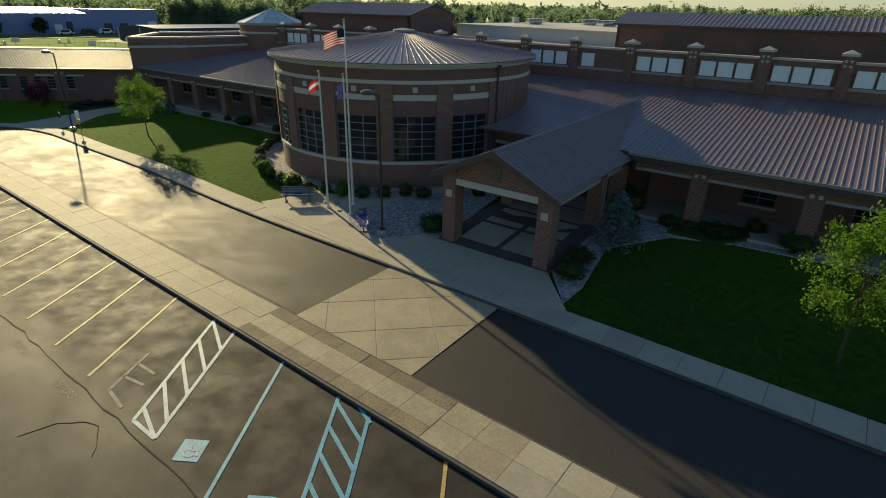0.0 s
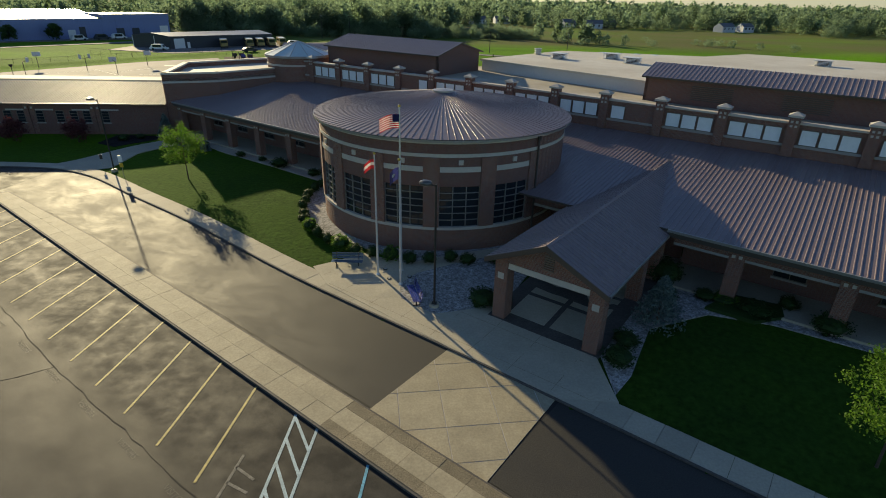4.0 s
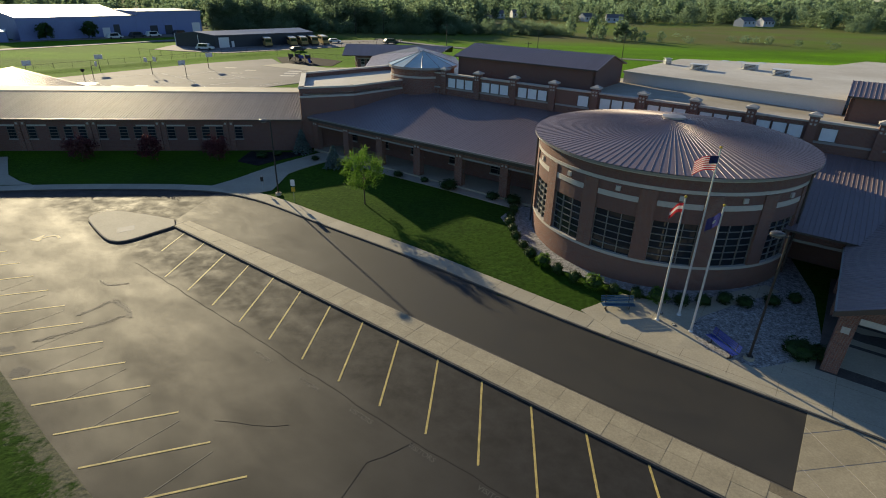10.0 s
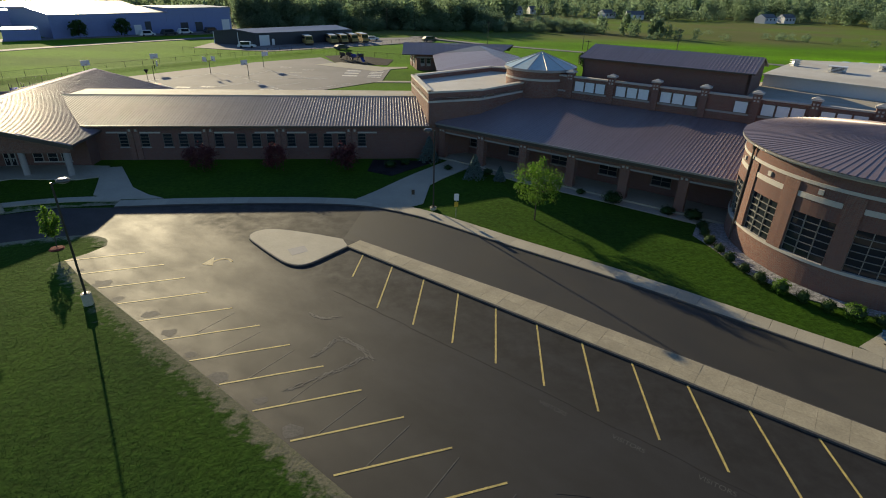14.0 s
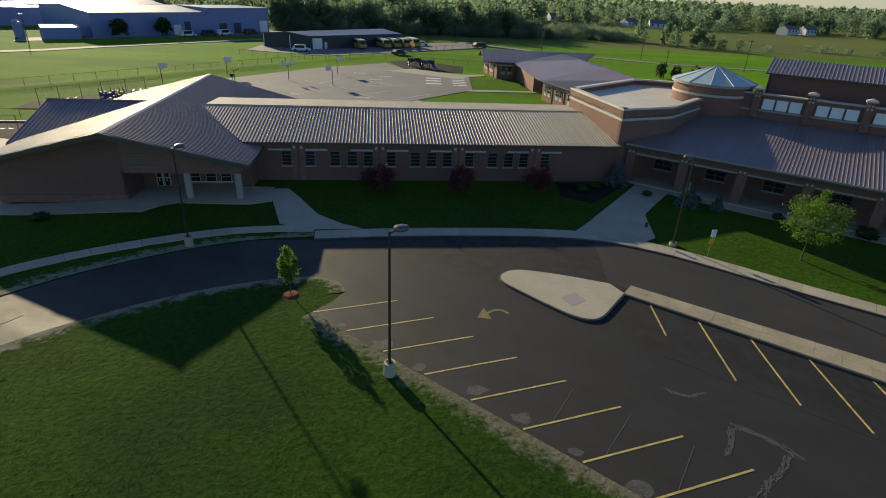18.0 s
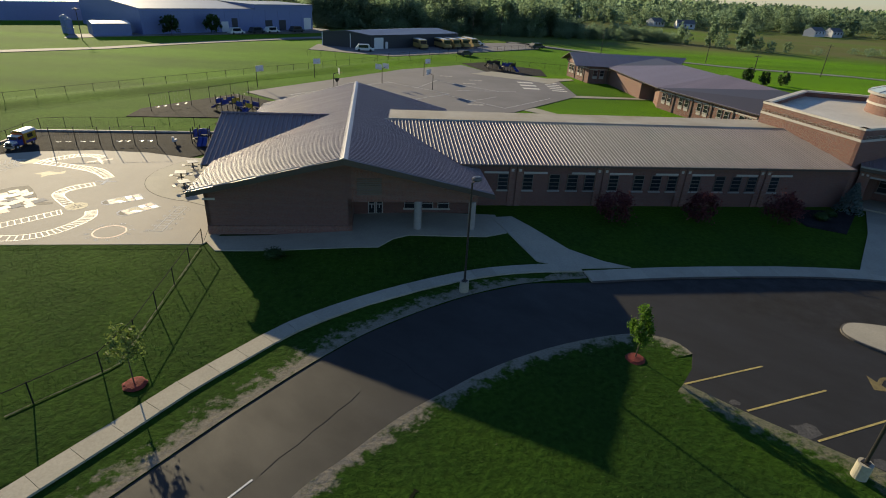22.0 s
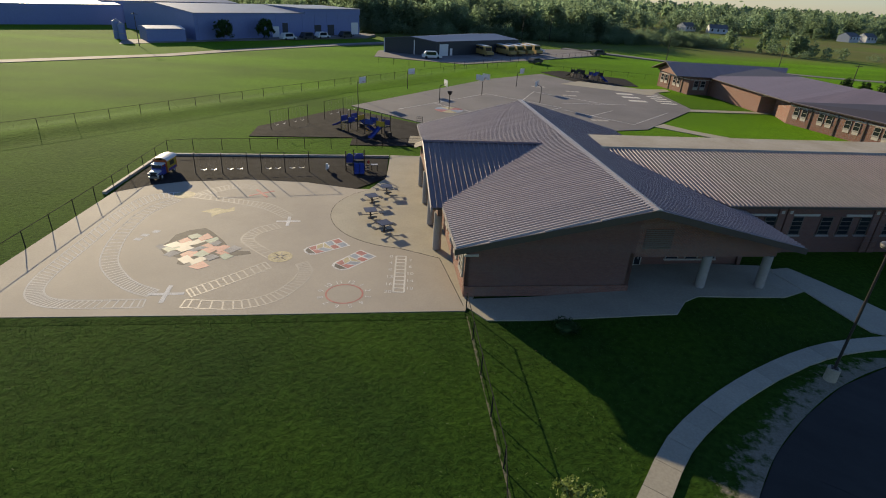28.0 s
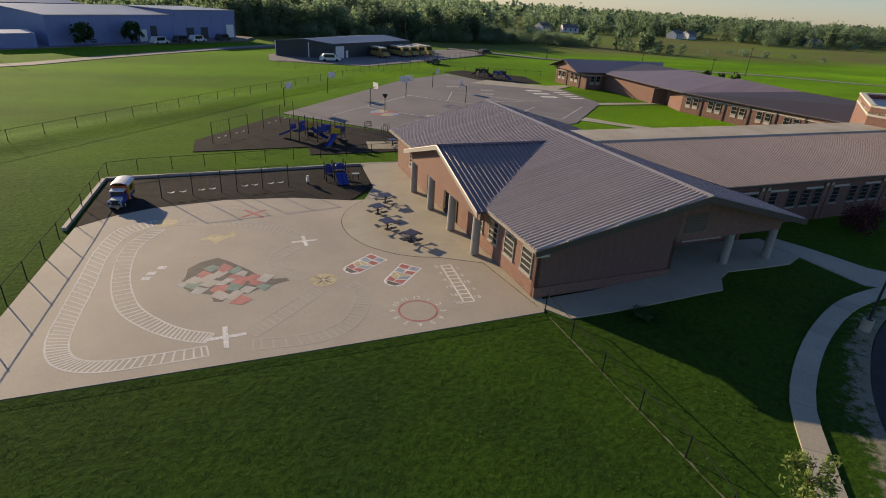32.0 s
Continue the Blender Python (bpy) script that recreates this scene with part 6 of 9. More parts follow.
# court games
cm = tagged(new("court_markings"), "faded painted games and lines on the court", "markings", "", "structure")
for k in range(6):
    a0, a1 = math.pi * k / 3, math.pi * (k + 1) / 3
    q = [(-95.9, 119.5)] + [(-95.9 + 2.3 * math.cos(a0 + (a1 - a0) * e / 5), 119.5 + 2.3 * math.sin(a0 + (a1 - a0) * e / 5)) for e in range(6)]
    flat(cm, q, (PAINT_R, PAINT_SUN, PAINT_SKY)[k % 3], "painted_sector", 0.034)
m = MB()
for a, b in (((-104, 118), (-88, 136)), ((-88, 136), (-76, 126)), ((-76, 126), (-91, 110)), ((-98, 124), (-86, 113)), ((-76.2, 124.3), (-67.0, 115.0)), ((-67.0, 115.0), (-56.8, 126.1)), ((-73.0, 119.4), (-67.0, 125.5)), ((-74.7, 130.3), (-62.5, 131.7)), ((-82, 131), (-78, 141)), ((-78, 141), (-66, 131))):
    stripe(m, a, b, 0.12, 0.034)
part("court_line", m, PAINT_W, cm)
for c in ((-71.4, 138.8), (-75.9, 147.6), (-69.6, 143.7), (-88.5, 117.5), (-86.5, 115.0), (-84.0, 118.5), (-91.0, 114.0), (-72.0, 117.0)):
    m = MB()
    for i in range(3):
        q = [(c[0] - 1.2 + i * 0.95, c[1] - 0.6), (c[0] - 0.4 + i * 0.95, c[1] - 0.6), (c[0] - 0.4 + i * 0.95, c[1] + 0.5), (c[0] - 1.2 + i * 0.95, c[1] + 0.5)]
        m.prism(q, lambda x, y: rise(x, y) + 0.02, lambda x, y: rise(x, y) + 0.034)
    part("painted_grid", m, PAINT_FAINT, cm)
# rows of pale painted lanes at the court's corner
for x0, x1, y0, step_, cnt_, w_ in ((-54.4, -51.3, 144.8, -2.4, 5, 0.95), (-60.2, -56.8, 144.0, -3.75, 3, 1.5)):
    for k in range(cnt_):
        y_ = y0 + step_ * k
        m = MB()
        m.prism([(x0, y_ - w_ / 2), (x1, y_ - w_ / 2 - 0.2), (x1, y_ + w_ / 2 - 0.2), (x0, y_ + w_ / 2)], lambda x, y: rise(x, y) + 0.02, lambda x, y: rise(x, y) + 0.034)
        part("painted_lane", m, PAINT_PALE, cm)

# ---- parking markings ----
GHOST = mat("faded_paint", (0.085, 0.082, 0.07), 0.66, spread=0.4, big=3, small=18, bump=0.0, second=(0.06, 0.057, 0.05))
FADED = mat("worn_pale_paint", (0.16, 0.155, 0.14), 0.7, spread=0.4, big=3, small=18, bump=0.0, second=(0.07, 0.067, 0.06))
lot = tagged(new("parking_markings"), "painted stall lines, hatching and symbols on the asphalt", "markings", "", "structure")


def line(a, b, material, w=0.11, name="stall_line", z=0.012):
    m = MB()
    stripe(m, a, b, w, 0, z)
    return part(name, m, material, lot)


ST, SS, SD = Vector((-27.3, 33.2)), Vector((2.468, -1.915)), Vector((-0.1, -0.995))
for k in range(-7, 7):
    p = ST + SS * k
    line(p, p + SD * (5.95 if k > -7 else 3.6), PAINT_Y)
RT, RS, RDv = Vector((-61.8, 46.45)), Vector((2.38, -1.975)), Vector((-0.955, -0.297))
for k in range(0, 21):
    p = RT + RS * k
    line(p, p + RDv * 5.55, PAINT_Y)
for k in range(5, 14):
    p = RT + RS * k
    line(p + RDv * (4.4 - 0.2 * (k % 3)), p + RDv * 0.3 - RS * 0.75, GHOST, 0.05, "faded_line", 0.009)
HA, HB_, HC, HD = Vector((-10.0, 19.8)), Vector((-8.8, 18.95)), Vector((-9.15, 12.75)), Vector((-10.25, 13.55))
for a, b in ((HA, HD), (HB_, HC), (HC, HD)):
    line(a, b, PAINT_BLUE_PALE, 0.13, "hatch_line")
for k in range(5):
    f = 0.02 + k * 0.22
    line(HA.lerp(HD, f), HB_.lerp(HC, min(1, f + 0.2)), PAINT_BLUE_PALE, 0.13, "hatch_line", 0.017)
line((-6.2, 16.9), (-6.65, 10.4), PAINT_B, 0.12)
BA, BB, BC, BD = Vector((-3.7, 14.9)), Vector((-2.5, 13.95)), Vector((-2.85, 8.3)), Vector((-4.0, 9.1))
for a, b in ((BA, BD), (BB, BC), (BC, BD)):
    line(a, b, PAINT_B, 0.13, "hatch_line")
for k in range(5):
    f = 0.05 + k * 0.2
    line(BA.lerp(BD, f), BB.lerp(BC, min(1, f + 0.17)), PAINT_B, 0.13, "hatch_line", 0.017)
OLD = [Vector(p) for p in ((-11.9, 15.05), (-10.95, 14.15), (-10.75, 16.0), (-11.6, 17.3))]
for a, b in ((OLD[0], OLD[1]), (OLD[0], OLD[3]), (OLD[0].lerp(OLD[3], 0.35), OLD[1].lerp(OLD[2], 0.65)), (OLD[0].lerp(OLD[3], 0.7), OLD[2])):
    line(a, b, FADED, 0.12, "faded_hatch_line", 0.008)
line((-2.9, 14.4), (-2.42, 13.6), PAINT_B, 0.13, "hatch_line", 0.017)
line((0.1, 12.0), (-0.4, 6.2), PAINT_Y, 0.12)
for c in ((-7.8, 12.3), (-5.1, 10.2)):
    q = [(c[0] - 0.42, c[1] - 0.42), (c[0] + 0.38, c[1] - 0.48), (c[0] + 0.42, c[1] + 0.4), (c[0] - 0.38, c[1] + 0.46)]
    p = part("disabled_bay_panel", MB().prism(q, 0.002, 0.011), PAINT_B, lot, "faded blue disabled bay panel")
    m = MB()
    for k in range(9):
        a0, a1 = radians(150 + k * 27), radians(150 + (k + 1) * 27)
        stripe(m, (c[0] + 0.2 * math.cos(a0), c[1] - 0.08 + 0.2 * math.sin(a0)), (c[0] + 0.2 * math.cos(a1), c[1] - 0.08 + 0.2 * math.sin(a1)), 0.06, 0, 0.018)
    stripe(m, (c[0] - 0.06, c[1] + 0.25), (c[0] - 0.02, c[1] - 0.02), 0.07, 0, 0.0185)
    stripe(m, (c[0] - 0.02, c[1]), (c[0] + 0.2, c[1] - 0.02), 0.07, 0, 0.019)
    stripe(m, (c[0] + 0.2, c[1]), (c[0] + 0.26, c[1] - 0.26), 0.07, 0, 0.0195)
    part("wheelchair_symbol", m, PAINT_W, p)
for k in range(7):
    p = Vector((-32.7, 29.4)).lerp(Vector((-11.0, 13.2)), k / 6.8)
    lettering(lot, "VISITORS", p, 0.4, math.atan2(-1.91, 2.462) + 0.0, GHOST, 0.006)
aw = [Vector((-56.6, 44.6)), Vector((-55.7, 44.4)), Vector((-56.1, 45.8))]
ARROW = mat("worn_yellow_paint", (0.26, 0.20, 0.07), 0.66, spread=0.4, big=2, small=20, bump=0.0)
part("arrow_head", MB().prism([tuple(p) for p in aw], 0.002, 0.012), ARROW, lot)
m = MB()
bend = smooth_line([(-55.9, 45.1), (-55.4, 45.5), (-54.9, 45.5), (-54.5, 45.1)], 5)
for a, b in zip(bend, bend[1:]):
    stripe(m, a, b, 0.22, 0, 0.012)
part("arrow_tail", m, ARROW, lot)
line((-96.5, 27.6), (-88.1, 38.4), PAINT_W, 0.09, "centre_line")
# cracks and seams in the asphalt
CRACK = mat("crack_tar", (0.024, 0.022, 0.02), 0.9, spread=0.2, bump=0.0)
cr_ = tagged(new("asphalt_cracks"), "dark seams and cracks in the worn asphalt", "cracks", "", "structure")
for pts, w in (([(-46.0, 41.0), (-33.6, 31.2), (-23.5, 22.9), (-16.8, 18.1), (-6.9, 10.6), (0, 5)], 0.07), ([(-23.5, 22.9), (-25.6, 21.6), (-26.4, 19.8), (-27.0, 18.0), (-26.4, 15)], 0.05), ([(-33.6, 24.2), (-30.5, 23.8), (-29.0, 24.0)], 0.04),
               ([(-80.0, 44.0), (-81.5, 45.3), (-82.1, 46.2), (-84.2, 47.7)], 0.05), ([(-13.5, 12.7), (-12.6, 13.35), (-11.8, 13.5), (-11.2, 13.2), (-10.8, 12.4), (-10.5, 11.5)], 0.045), ([(-87.9, 38.7), (-86.1, 41.1), (-83.8, 44.4)], 0.05)):
    m = MB()
    fine = []
    for a, b in zip(pts, pts[1:]):
        a, b = Vector(a), Vector(b)
        k = max(2, int((b - a).length / 0.8))
        fine += [a.lerp(b, i / k) + Vector((rng.uniform(-0.06, 0.06), rng.uniform(-0.06, 0.06))) for i in range(k)]
    for a, b in zip(fine, fine[1:]):
        stripe(m, a, b, w * rng.uniform(0.25, 0.8), 0, 0.0095)
    part("crack", m, CRACK, cr_)
SALT = mat("pale_sealer_stain", (0.085, 0.08, 0.072), 0.75, spread=0.4, big=2.5, small=14, bump=0.0, second=(0.07, 0.066, 0.06), patch=0.6)
for pts, w in (([(-42.9, 34.0), (-44.0, 34.9), (-44.8, 35.1), (-45.3, 34.2), (-45.9, 33.4)], 0.10), ([(-43.0, 33.6), (-43.9, 32.6), (-44.8, 32.0), (-45.5, 31.4), (-46.8, 30.6)], 0.15), ([(-42.4, 33.2), (-43.4, 34.4), (-44.6, 35.4)], 0.08), ([(-47.2, 38.0), (-46.2, 37.4), (-45.0, 37.6)], 0.1)):
    m = MB()
    for e in range(5):
        off = Vector((rng.uniform(-w, w), rng.uniform(-w, w))) * 1.6
        ln_ = [q + off + Vector((rng.uniform(-0.07, 0.07), rng.uniform(-0.07, 0.07))) for q in smooth_line(pts, 7)]
        for i, (a, b) in enumerate(zip(ln_, ln_[1:])):
            if rng.random() < 0.75:
                stripe(m, a, b, rng.uniform(0.02, 0.09), 0, 0.0085 + 0.00005 * i + 0.0006 * e)
    part("stain", m, SALT, cr_, "pale dried sealer stain")
rut = MB()
for pts in ([(-81.4, 38.0), (-81.9, 37.2), (-82.6, 36.2)], [(-82.5, 36.0), (-83.6, 35.2), (-84.2, 33.8), (-85.2, 32.4)], [(-84.4, 36.4), (-85.6, 34.6)]):
    ln_ = smooth_line(pts, 8)
    for a, b in zip(ln_, ln_[1:]):
        stripe(rut, a, b, rng.uniform(0.08, 0.26), 0, -0.036)
structure("wheel_rut", rut, RUT, "dark wheel rut pressed into the grass", "rut")
soil("soil_fence", [(-97.62, 59.0), (-97.25, 52.0), (-96.85, 45.4), (-100.25, 41.3)], 0.18, -0.02, "thin bare soil strip under the chain-link fence", True, 0.03, WORN_LOT)
soil("turf_edge", [(-97.7, 59.5), (-112.0, 58.32), (-127.6, 57.22)], 0.7, -0.008, "grass growing up to the playground's front edge", True, 0.05, GRASS)
m = MB()
ja = arc + [(-99.0, 66.6), (-97.7, 60.2)]
for a, b in zip(ja, ja[1:]):
    stripe(m, a, b, 0.09, 0.03)
part("joint", m, CRACK, cr_)
part("drain_grate", MB().prism([(-50.7, 47.1), (-50.1, 46.0), (-49.0, 46.8), (-49.5, 47.8)], 0.14, 0.157), STONE_G, bpy.data.objects["median_head"])


# ---- plants ----
def leaves(name, n, place, size, seed, material):
    """A crown of n small leaf blades; place(rng) gives each one's point and outward direction."""
    r = np.random.RandomState(seed)
    p = place(r, n)
    u = r.normal(size=(n, 3))
    u /= np.linalg.norm(u, axis=1, keepdims=True)
    w = np.cross(u, r.normal(size=(n, 3)))
    w /= np.linalg.norm(w, axis=1, keepdims=True)
    s = size * r.uniform(0.6, 1.3, (n, 1))
    q = np.stack([p - u * s, p + w * s * 0.55, p + u * s, p - w * s * 0.55], 1).reshape(-1, 3)
    me = bpy.data.meshes.new(name)
    me.vertices.add(4 * n)
    me.vertices.foreach_set("co", q.ravel())
    me.loops.add(4 * n)
    me.loops.foreach_set("vertex_index", np.arange(4 * n))
    me.polygons.add(n)
    me.polygons.foreach_set("loop_start", np.arange(0, 4 * n, 4))
    me.update(calc_edges=True)
    me.materials.append(material)
    return me


def clumps(centre, radii, count, spread, hollow=0.55, taper=0.0):
    """Leaf points in uneven clumps through an ellipsoid, denser to the outside."""
    def place(r, n):
        d = r.normal(size=(count, 3))
        d /= np.linalg.norm(d, axis=1, keepdims=True)
        c = d * (hollow + (1 - hollow) * r.uniform(0, 1, (count, 1)) ** 0.5) * r.uniform(0.72, 1.08, (count, 1))
        k = r.randint(0, count, n)
        q = (c[k] + r.normal(size=(n, 3)) * spread * r.uniform(0.5, 1.2, (count, 1))[k])
        q[:, :2] *= (1 - taper * np.clip(q[:, 2:3] + 0.2, 0, 1.2))
        return np.array(centre) + q * np.array(radii)
    return place


def tree(x, y, h, crown, base, label, material=LEAF, n=2600, size=0.13, seed=1, trunk=0.07, count=46, spread=0.14, category="tree", shape="oval"):
    """A young tree: tapered trunk with limbs, and a crown of leaves in clumps."""
    z0 = onto(x, y).z if behind(x, y) > 0.6 else -0.05
    t = thing("tree", label, category, at=Matrix.Translation((x, y, z0)))
    r = random.Random(seed)
    tr = MB()
    top = Vector((r.uniform(-0.1, 0.1), r.uniform(-0.1, 0.1), base + (h - base) * 0.55))
    mid = Vector((r.uniform(-0.06, 0.06), r.uniform(-0.06, 0.06), base * 0.9))
    tr.tube((0, 0, -0.1), mid, trunk, trunk * 0.75), tr.tube(mid, top, trunk * 0.75, trunk * 0.3)
    for i in range(11):
        a, zz = r.uniform(0, 6.28), r.uniform(base * 0.95, base + (h - base) * 0.6)
        e = r.uniform(0.45, 0.85)
        p = mid.lerp(top, max(0, min(1, (zz - mid.z) / (top.z - mid.z))))
        tr.tube(p, (crown * e * math.cos(a), crown * e * math.sin(a), zz + (h - base) * r.uniform(0.1, 0.3)), trunk * 0.36, trunk * 0.1, 5)
    part("trunk", tr, BARK, t)
    ob = new("crown", leaves("crown", n, clumps((0, 0, (h + base) / 2), (crown, crown, (h - base) / 2), count, spread, 0.4, 0.16), size, seed, material))
    ob.parent = t
    return t


tree(-29.7, 53.5, 5.8, 2.45, 1.45, "young green maple with a round crown on the lawn", n=6400, seed=3, size=0.078, count=54, spread=0.12)
tree(15.5, 17.2, 6.6, 2.1, 1.5, "bright green young maple on the shaded lawn", n=7000, seed=8, size=0.075, count=56, spread=0.12)
tree(-69.0, 47.0, 3.4, 0.75, 0.8, "small columnar green tree in a red mulch ring", n=1500, size=0.10, seed=5, trunk=0.04)
tree(-95.3, 43.9, 3.6, 0.95, 1.3, "sparse pale-leaved sapling in a red mulch ring", LEAF_PALE, n=900, size=0.09, seed=6, trunk=0.035)
for x, y in ((-69.0, 47.0), (-95.3, 43.9)):
    m = MB()
    z = onto(x, y).z if behind(x, y) > 0.6 else -0.05
    ring_ = [[(x + r * math.cos(k * 0.449) * random.uniform(0.9, 1.1), y + r * math.sin(k * 0.449) * random.uniform(0.9, 1.1), z + h) for k in range(14)] for r, h in ((0.58, 0.0), (0.42, 0.09), (0.12, 0.12))]
    for a, b in zip(ring_, ring_[1:]):
        for k in range(14):
            m.face([a[k], a[(k + 1) % 14], b[(k + 1) % 14], b[k]])
    m.face(ring_[2])
    tagged(m.make("mulch_ring", MULCH_RED), "red wood mulch ring round the sapling", "mulch ring")
for i, (x, y) in enumerate(((-64.5, 65.6), (-56.5, 66.0), (-48.9, 66.3))):
    tree(x, y, 2.75 + 0.1 * i, 1.55, 0.25, "maroon-leaved ornamental tree before the wing wall", LEAF_RED, n=2300, size=0.11, seed=20 + i, trunk=0.06, count=40, spread=0.2)


def spruce(x, y, h, r0, label, seed):
    z0 = onto(x, y).z
    t = thing("spruce", label, "conifer", "conifers by the walls", at=Matrix.Translation((x, y, z0)))
    part("trunk", MB().tube((0, 0, -0.1), (0, 0, h * 0.95), 0.09, 0.02), BARK, t)

    def place(r, n):
        layer = r.randint(0, 11, n)
        zz = 0.25 + layer / 11 * (h - 0.3)
        a = r.randint(0, 9, n) * 0.698 + layer * 0.4 + r.normal(0, 0.13, n)
        f = r.uniform(0.1, 1, n) ** 0.6
        rad = r0 * (1 - zz / (h * 1.04)) * f * r.uniform(0.85, 1.1, n)
        return np.stack([rad * np.cos(a), rad * np.sin(a), zz - 0.16 * f + r.normal(0, 0.05, n)], 1)

    ob = new("crown", leaves("crown", 2400, place, 0.11, seed, LEAF_BLUE))
    ob.parent = t
    return t


spruce(9.7, 27.7, 3.3, 1.8, "blue spruce in the gravel bed by the portico", 31)
spruce(-39.6, 70.0, 3.2, 1.45, "blue spruce in the corner bed", 32)
spruce(-34.6, 64.0, 2.9, 1.3, "pale blue spruce beside the path", 33)
spruce(-31.9, 63.4, 1.7, 0.8, "small blue spruce beside the path", 34)
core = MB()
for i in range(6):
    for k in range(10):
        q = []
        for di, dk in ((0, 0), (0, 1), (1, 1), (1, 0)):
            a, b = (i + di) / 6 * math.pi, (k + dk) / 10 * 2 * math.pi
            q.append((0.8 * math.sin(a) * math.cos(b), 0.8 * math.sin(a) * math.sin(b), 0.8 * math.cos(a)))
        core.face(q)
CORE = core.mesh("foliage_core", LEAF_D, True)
SHRUB = [leaves("foliage", 1500, clumps((0, 0, 0), (1, 1, 1), 90, 0.11, 0.92), 0.075, 40 + k, mt) for k, mt in enumerate((LEAF_D, LEAF, LEAF_D))]


def shrub(x, y, r, h, kind, label):
    z0 = onto(x, y).z
    t = thing("shrub", label, "shrub", "shrubs in the gravel beds", at=Matrix.Translation((x, y, z0)))
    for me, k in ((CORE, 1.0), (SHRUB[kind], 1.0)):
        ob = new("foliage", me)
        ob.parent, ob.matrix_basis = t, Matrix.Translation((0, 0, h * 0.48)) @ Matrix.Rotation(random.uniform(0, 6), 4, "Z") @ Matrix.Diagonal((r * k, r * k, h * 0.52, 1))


rsh = random.Random(21)
for k in range(17):
    deg = 162 + k * 7.0
    ang, big = radians(deg), k in (7, 10, 13)
    rad = 12.45 + rsh.uniform(-0.12, 0.12) - 0.3 * smoothstep(215, 260, deg)
    shrub(-3.5 + rad * math.cos(ang), 47.4 + rad * math.sin(ang), rsh.uniform(0.66, 0.78) if big else rsh.uniform(0.46, 0.6), rsh.uniform(1.0, 1.2) if big else rsh.uniform(0.65, 0.9), 1 if big else 0, "rounded clipped light green shrub round the drum" if big else "rounded clipped dark green shrub round the drum")
for x, y, r, h in ((-1.4, 35.0, 0.6, 0.75), (0.6, 35.2, 0.6, 0.7), (2.4, 35.6, 0.55, 0.65), (-0.6, 29.9, 1.05, 0.95), (0.5, 29.5, 0.8, 0.8)):
    shrub(x, y, r, h, 0, "rounded clipped green shrub in gravel")
for x, y, r, h, kind in ((6.4, 24.1, 0.9, 0.9, 0), (7.2, 25.6, 0.8, 0.8, 0), (12.0, 32.8, 1.1, 1.7, 0), (13.8, 30.6, 0.7, 0.6, 0), (14.9, 30.2, 0.9, 0.5, 1), (16.2, 28.8, 1.1, 0.7, 0), (18.5, 29.4, 0.6, 0.9, 0), (19.5, 26.9, 1.05, 1.1, 0),
                         (11.3, 30.5, 0.7, 0.7, 0), (-21.4, 57.6, 1.0, 1.0, 0), (-27.0, 61.4, 0.6, 0.6, 0), (-17.0, 54.8, 0.7, 0.7, 0), (-15.0, 53.6, 0.8, 0.9, 0), (-24.0, 59.8, 0.5, 0.5, 0), (-44.0, 67.6, 0.7, 0.7, 0), (-42.3, 68.6, 0.6, 0.6, 0), (-37.4, 67.0, 0.5, 0.5, 0), (-33.0, 65.6, 0.6, 0.6, 0), (-91.9, 57.7, 0.8, 0.6, 0)):
    shrub(x, y, r, h, kind, "dark rounded shrub in the shaded bed")
sheet("juniper_mat", [(13.2, 29.2), (15.5, 27.6), (17.6, 28.2), (18.2, 29.6), (15.6, 30.9)], 0.22, LEAF_D, "low spreading dark juniper mat", "shrub", 0.25, 0.8)


# ---- poles, lamps, flags ----
def street_lamp(x, y, h, turn, tall_base, label):
    z0 = onto(x, y).z if behind(x, y) > 0.6 else -0.05
    t = thing("street_lamp", label, "street lamp", "lamps of the drive", at=Matrix.Translation((x, y, z0)) @ Matrix.Rotation(turn, 4, "Z"))
    b = 0.85 if tall_base else 0.2
    part("concrete_base", MB().tube((0, 0, -0.2), (0, 0, b), 0.33, 0.31, 20), CONCRETE, t)
    p = part("pole", MB().tube((0, 0, b), (0, 0, h), 0.075, 0.06, 12), POLE_DARK, t)
    part("base_plate", MB().box(-0.16, 0.16, -0.16, 0.16, b, b + 0.05), POLE_DARK, p)
    part("arm", MB().tube((0, 0, h - 0.12), (0.42, 0, h + 0.02), 0.04, 0.04, 8), POLE_DARK, t)
    m = MB()
    prof = ((0.26, 0.0), (0.37, 0.035), (0.39, 0.11), (0.36, 0.2), (0.21, 0.26), (0.0, 0.28))
    for (r0, z_0), (r1, z_1) in zip(prof, prof[1:]):
        for k in range(20):
            a0, a1 = 2 * math.pi * k / 20, 2 * math.pi * (k + 1) / 20
            m.face([(0.62 + r * math.cos(a), 0.8 * r * math.sin(a), h - 0.06 + z) for r, a, z in ((r0, a0, z_0), (r0, a1, z_0), (r1, a1, z_1), (r1, a0, z_1))])
    hd = part("lamp_head", m, LAMP_HEAD, t)
    part("lens", MB().tube((0.62, 0, h - 0.075), (0.62, 0, h - 0.05), 0.26, 0.28, 18), STONE, hd)


street_lamp(-61.85, 38.85, 8.5, 0.5, True, "tall dark parking lamp on a concrete base in grass")
street_lamp(-39.0, 56.3, 7.6, 3.4, False, "dark lamp post with a dome head on the lawn")
street_lamp(-78.35, 53.9, 7.8, 1.0, True, "dark lamp post on a concrete base beside the footpath")
street_lamp(-3.7, 29.7, 8.1, 3.0, False, "dark lamp post in the gravel by the flagpoles")


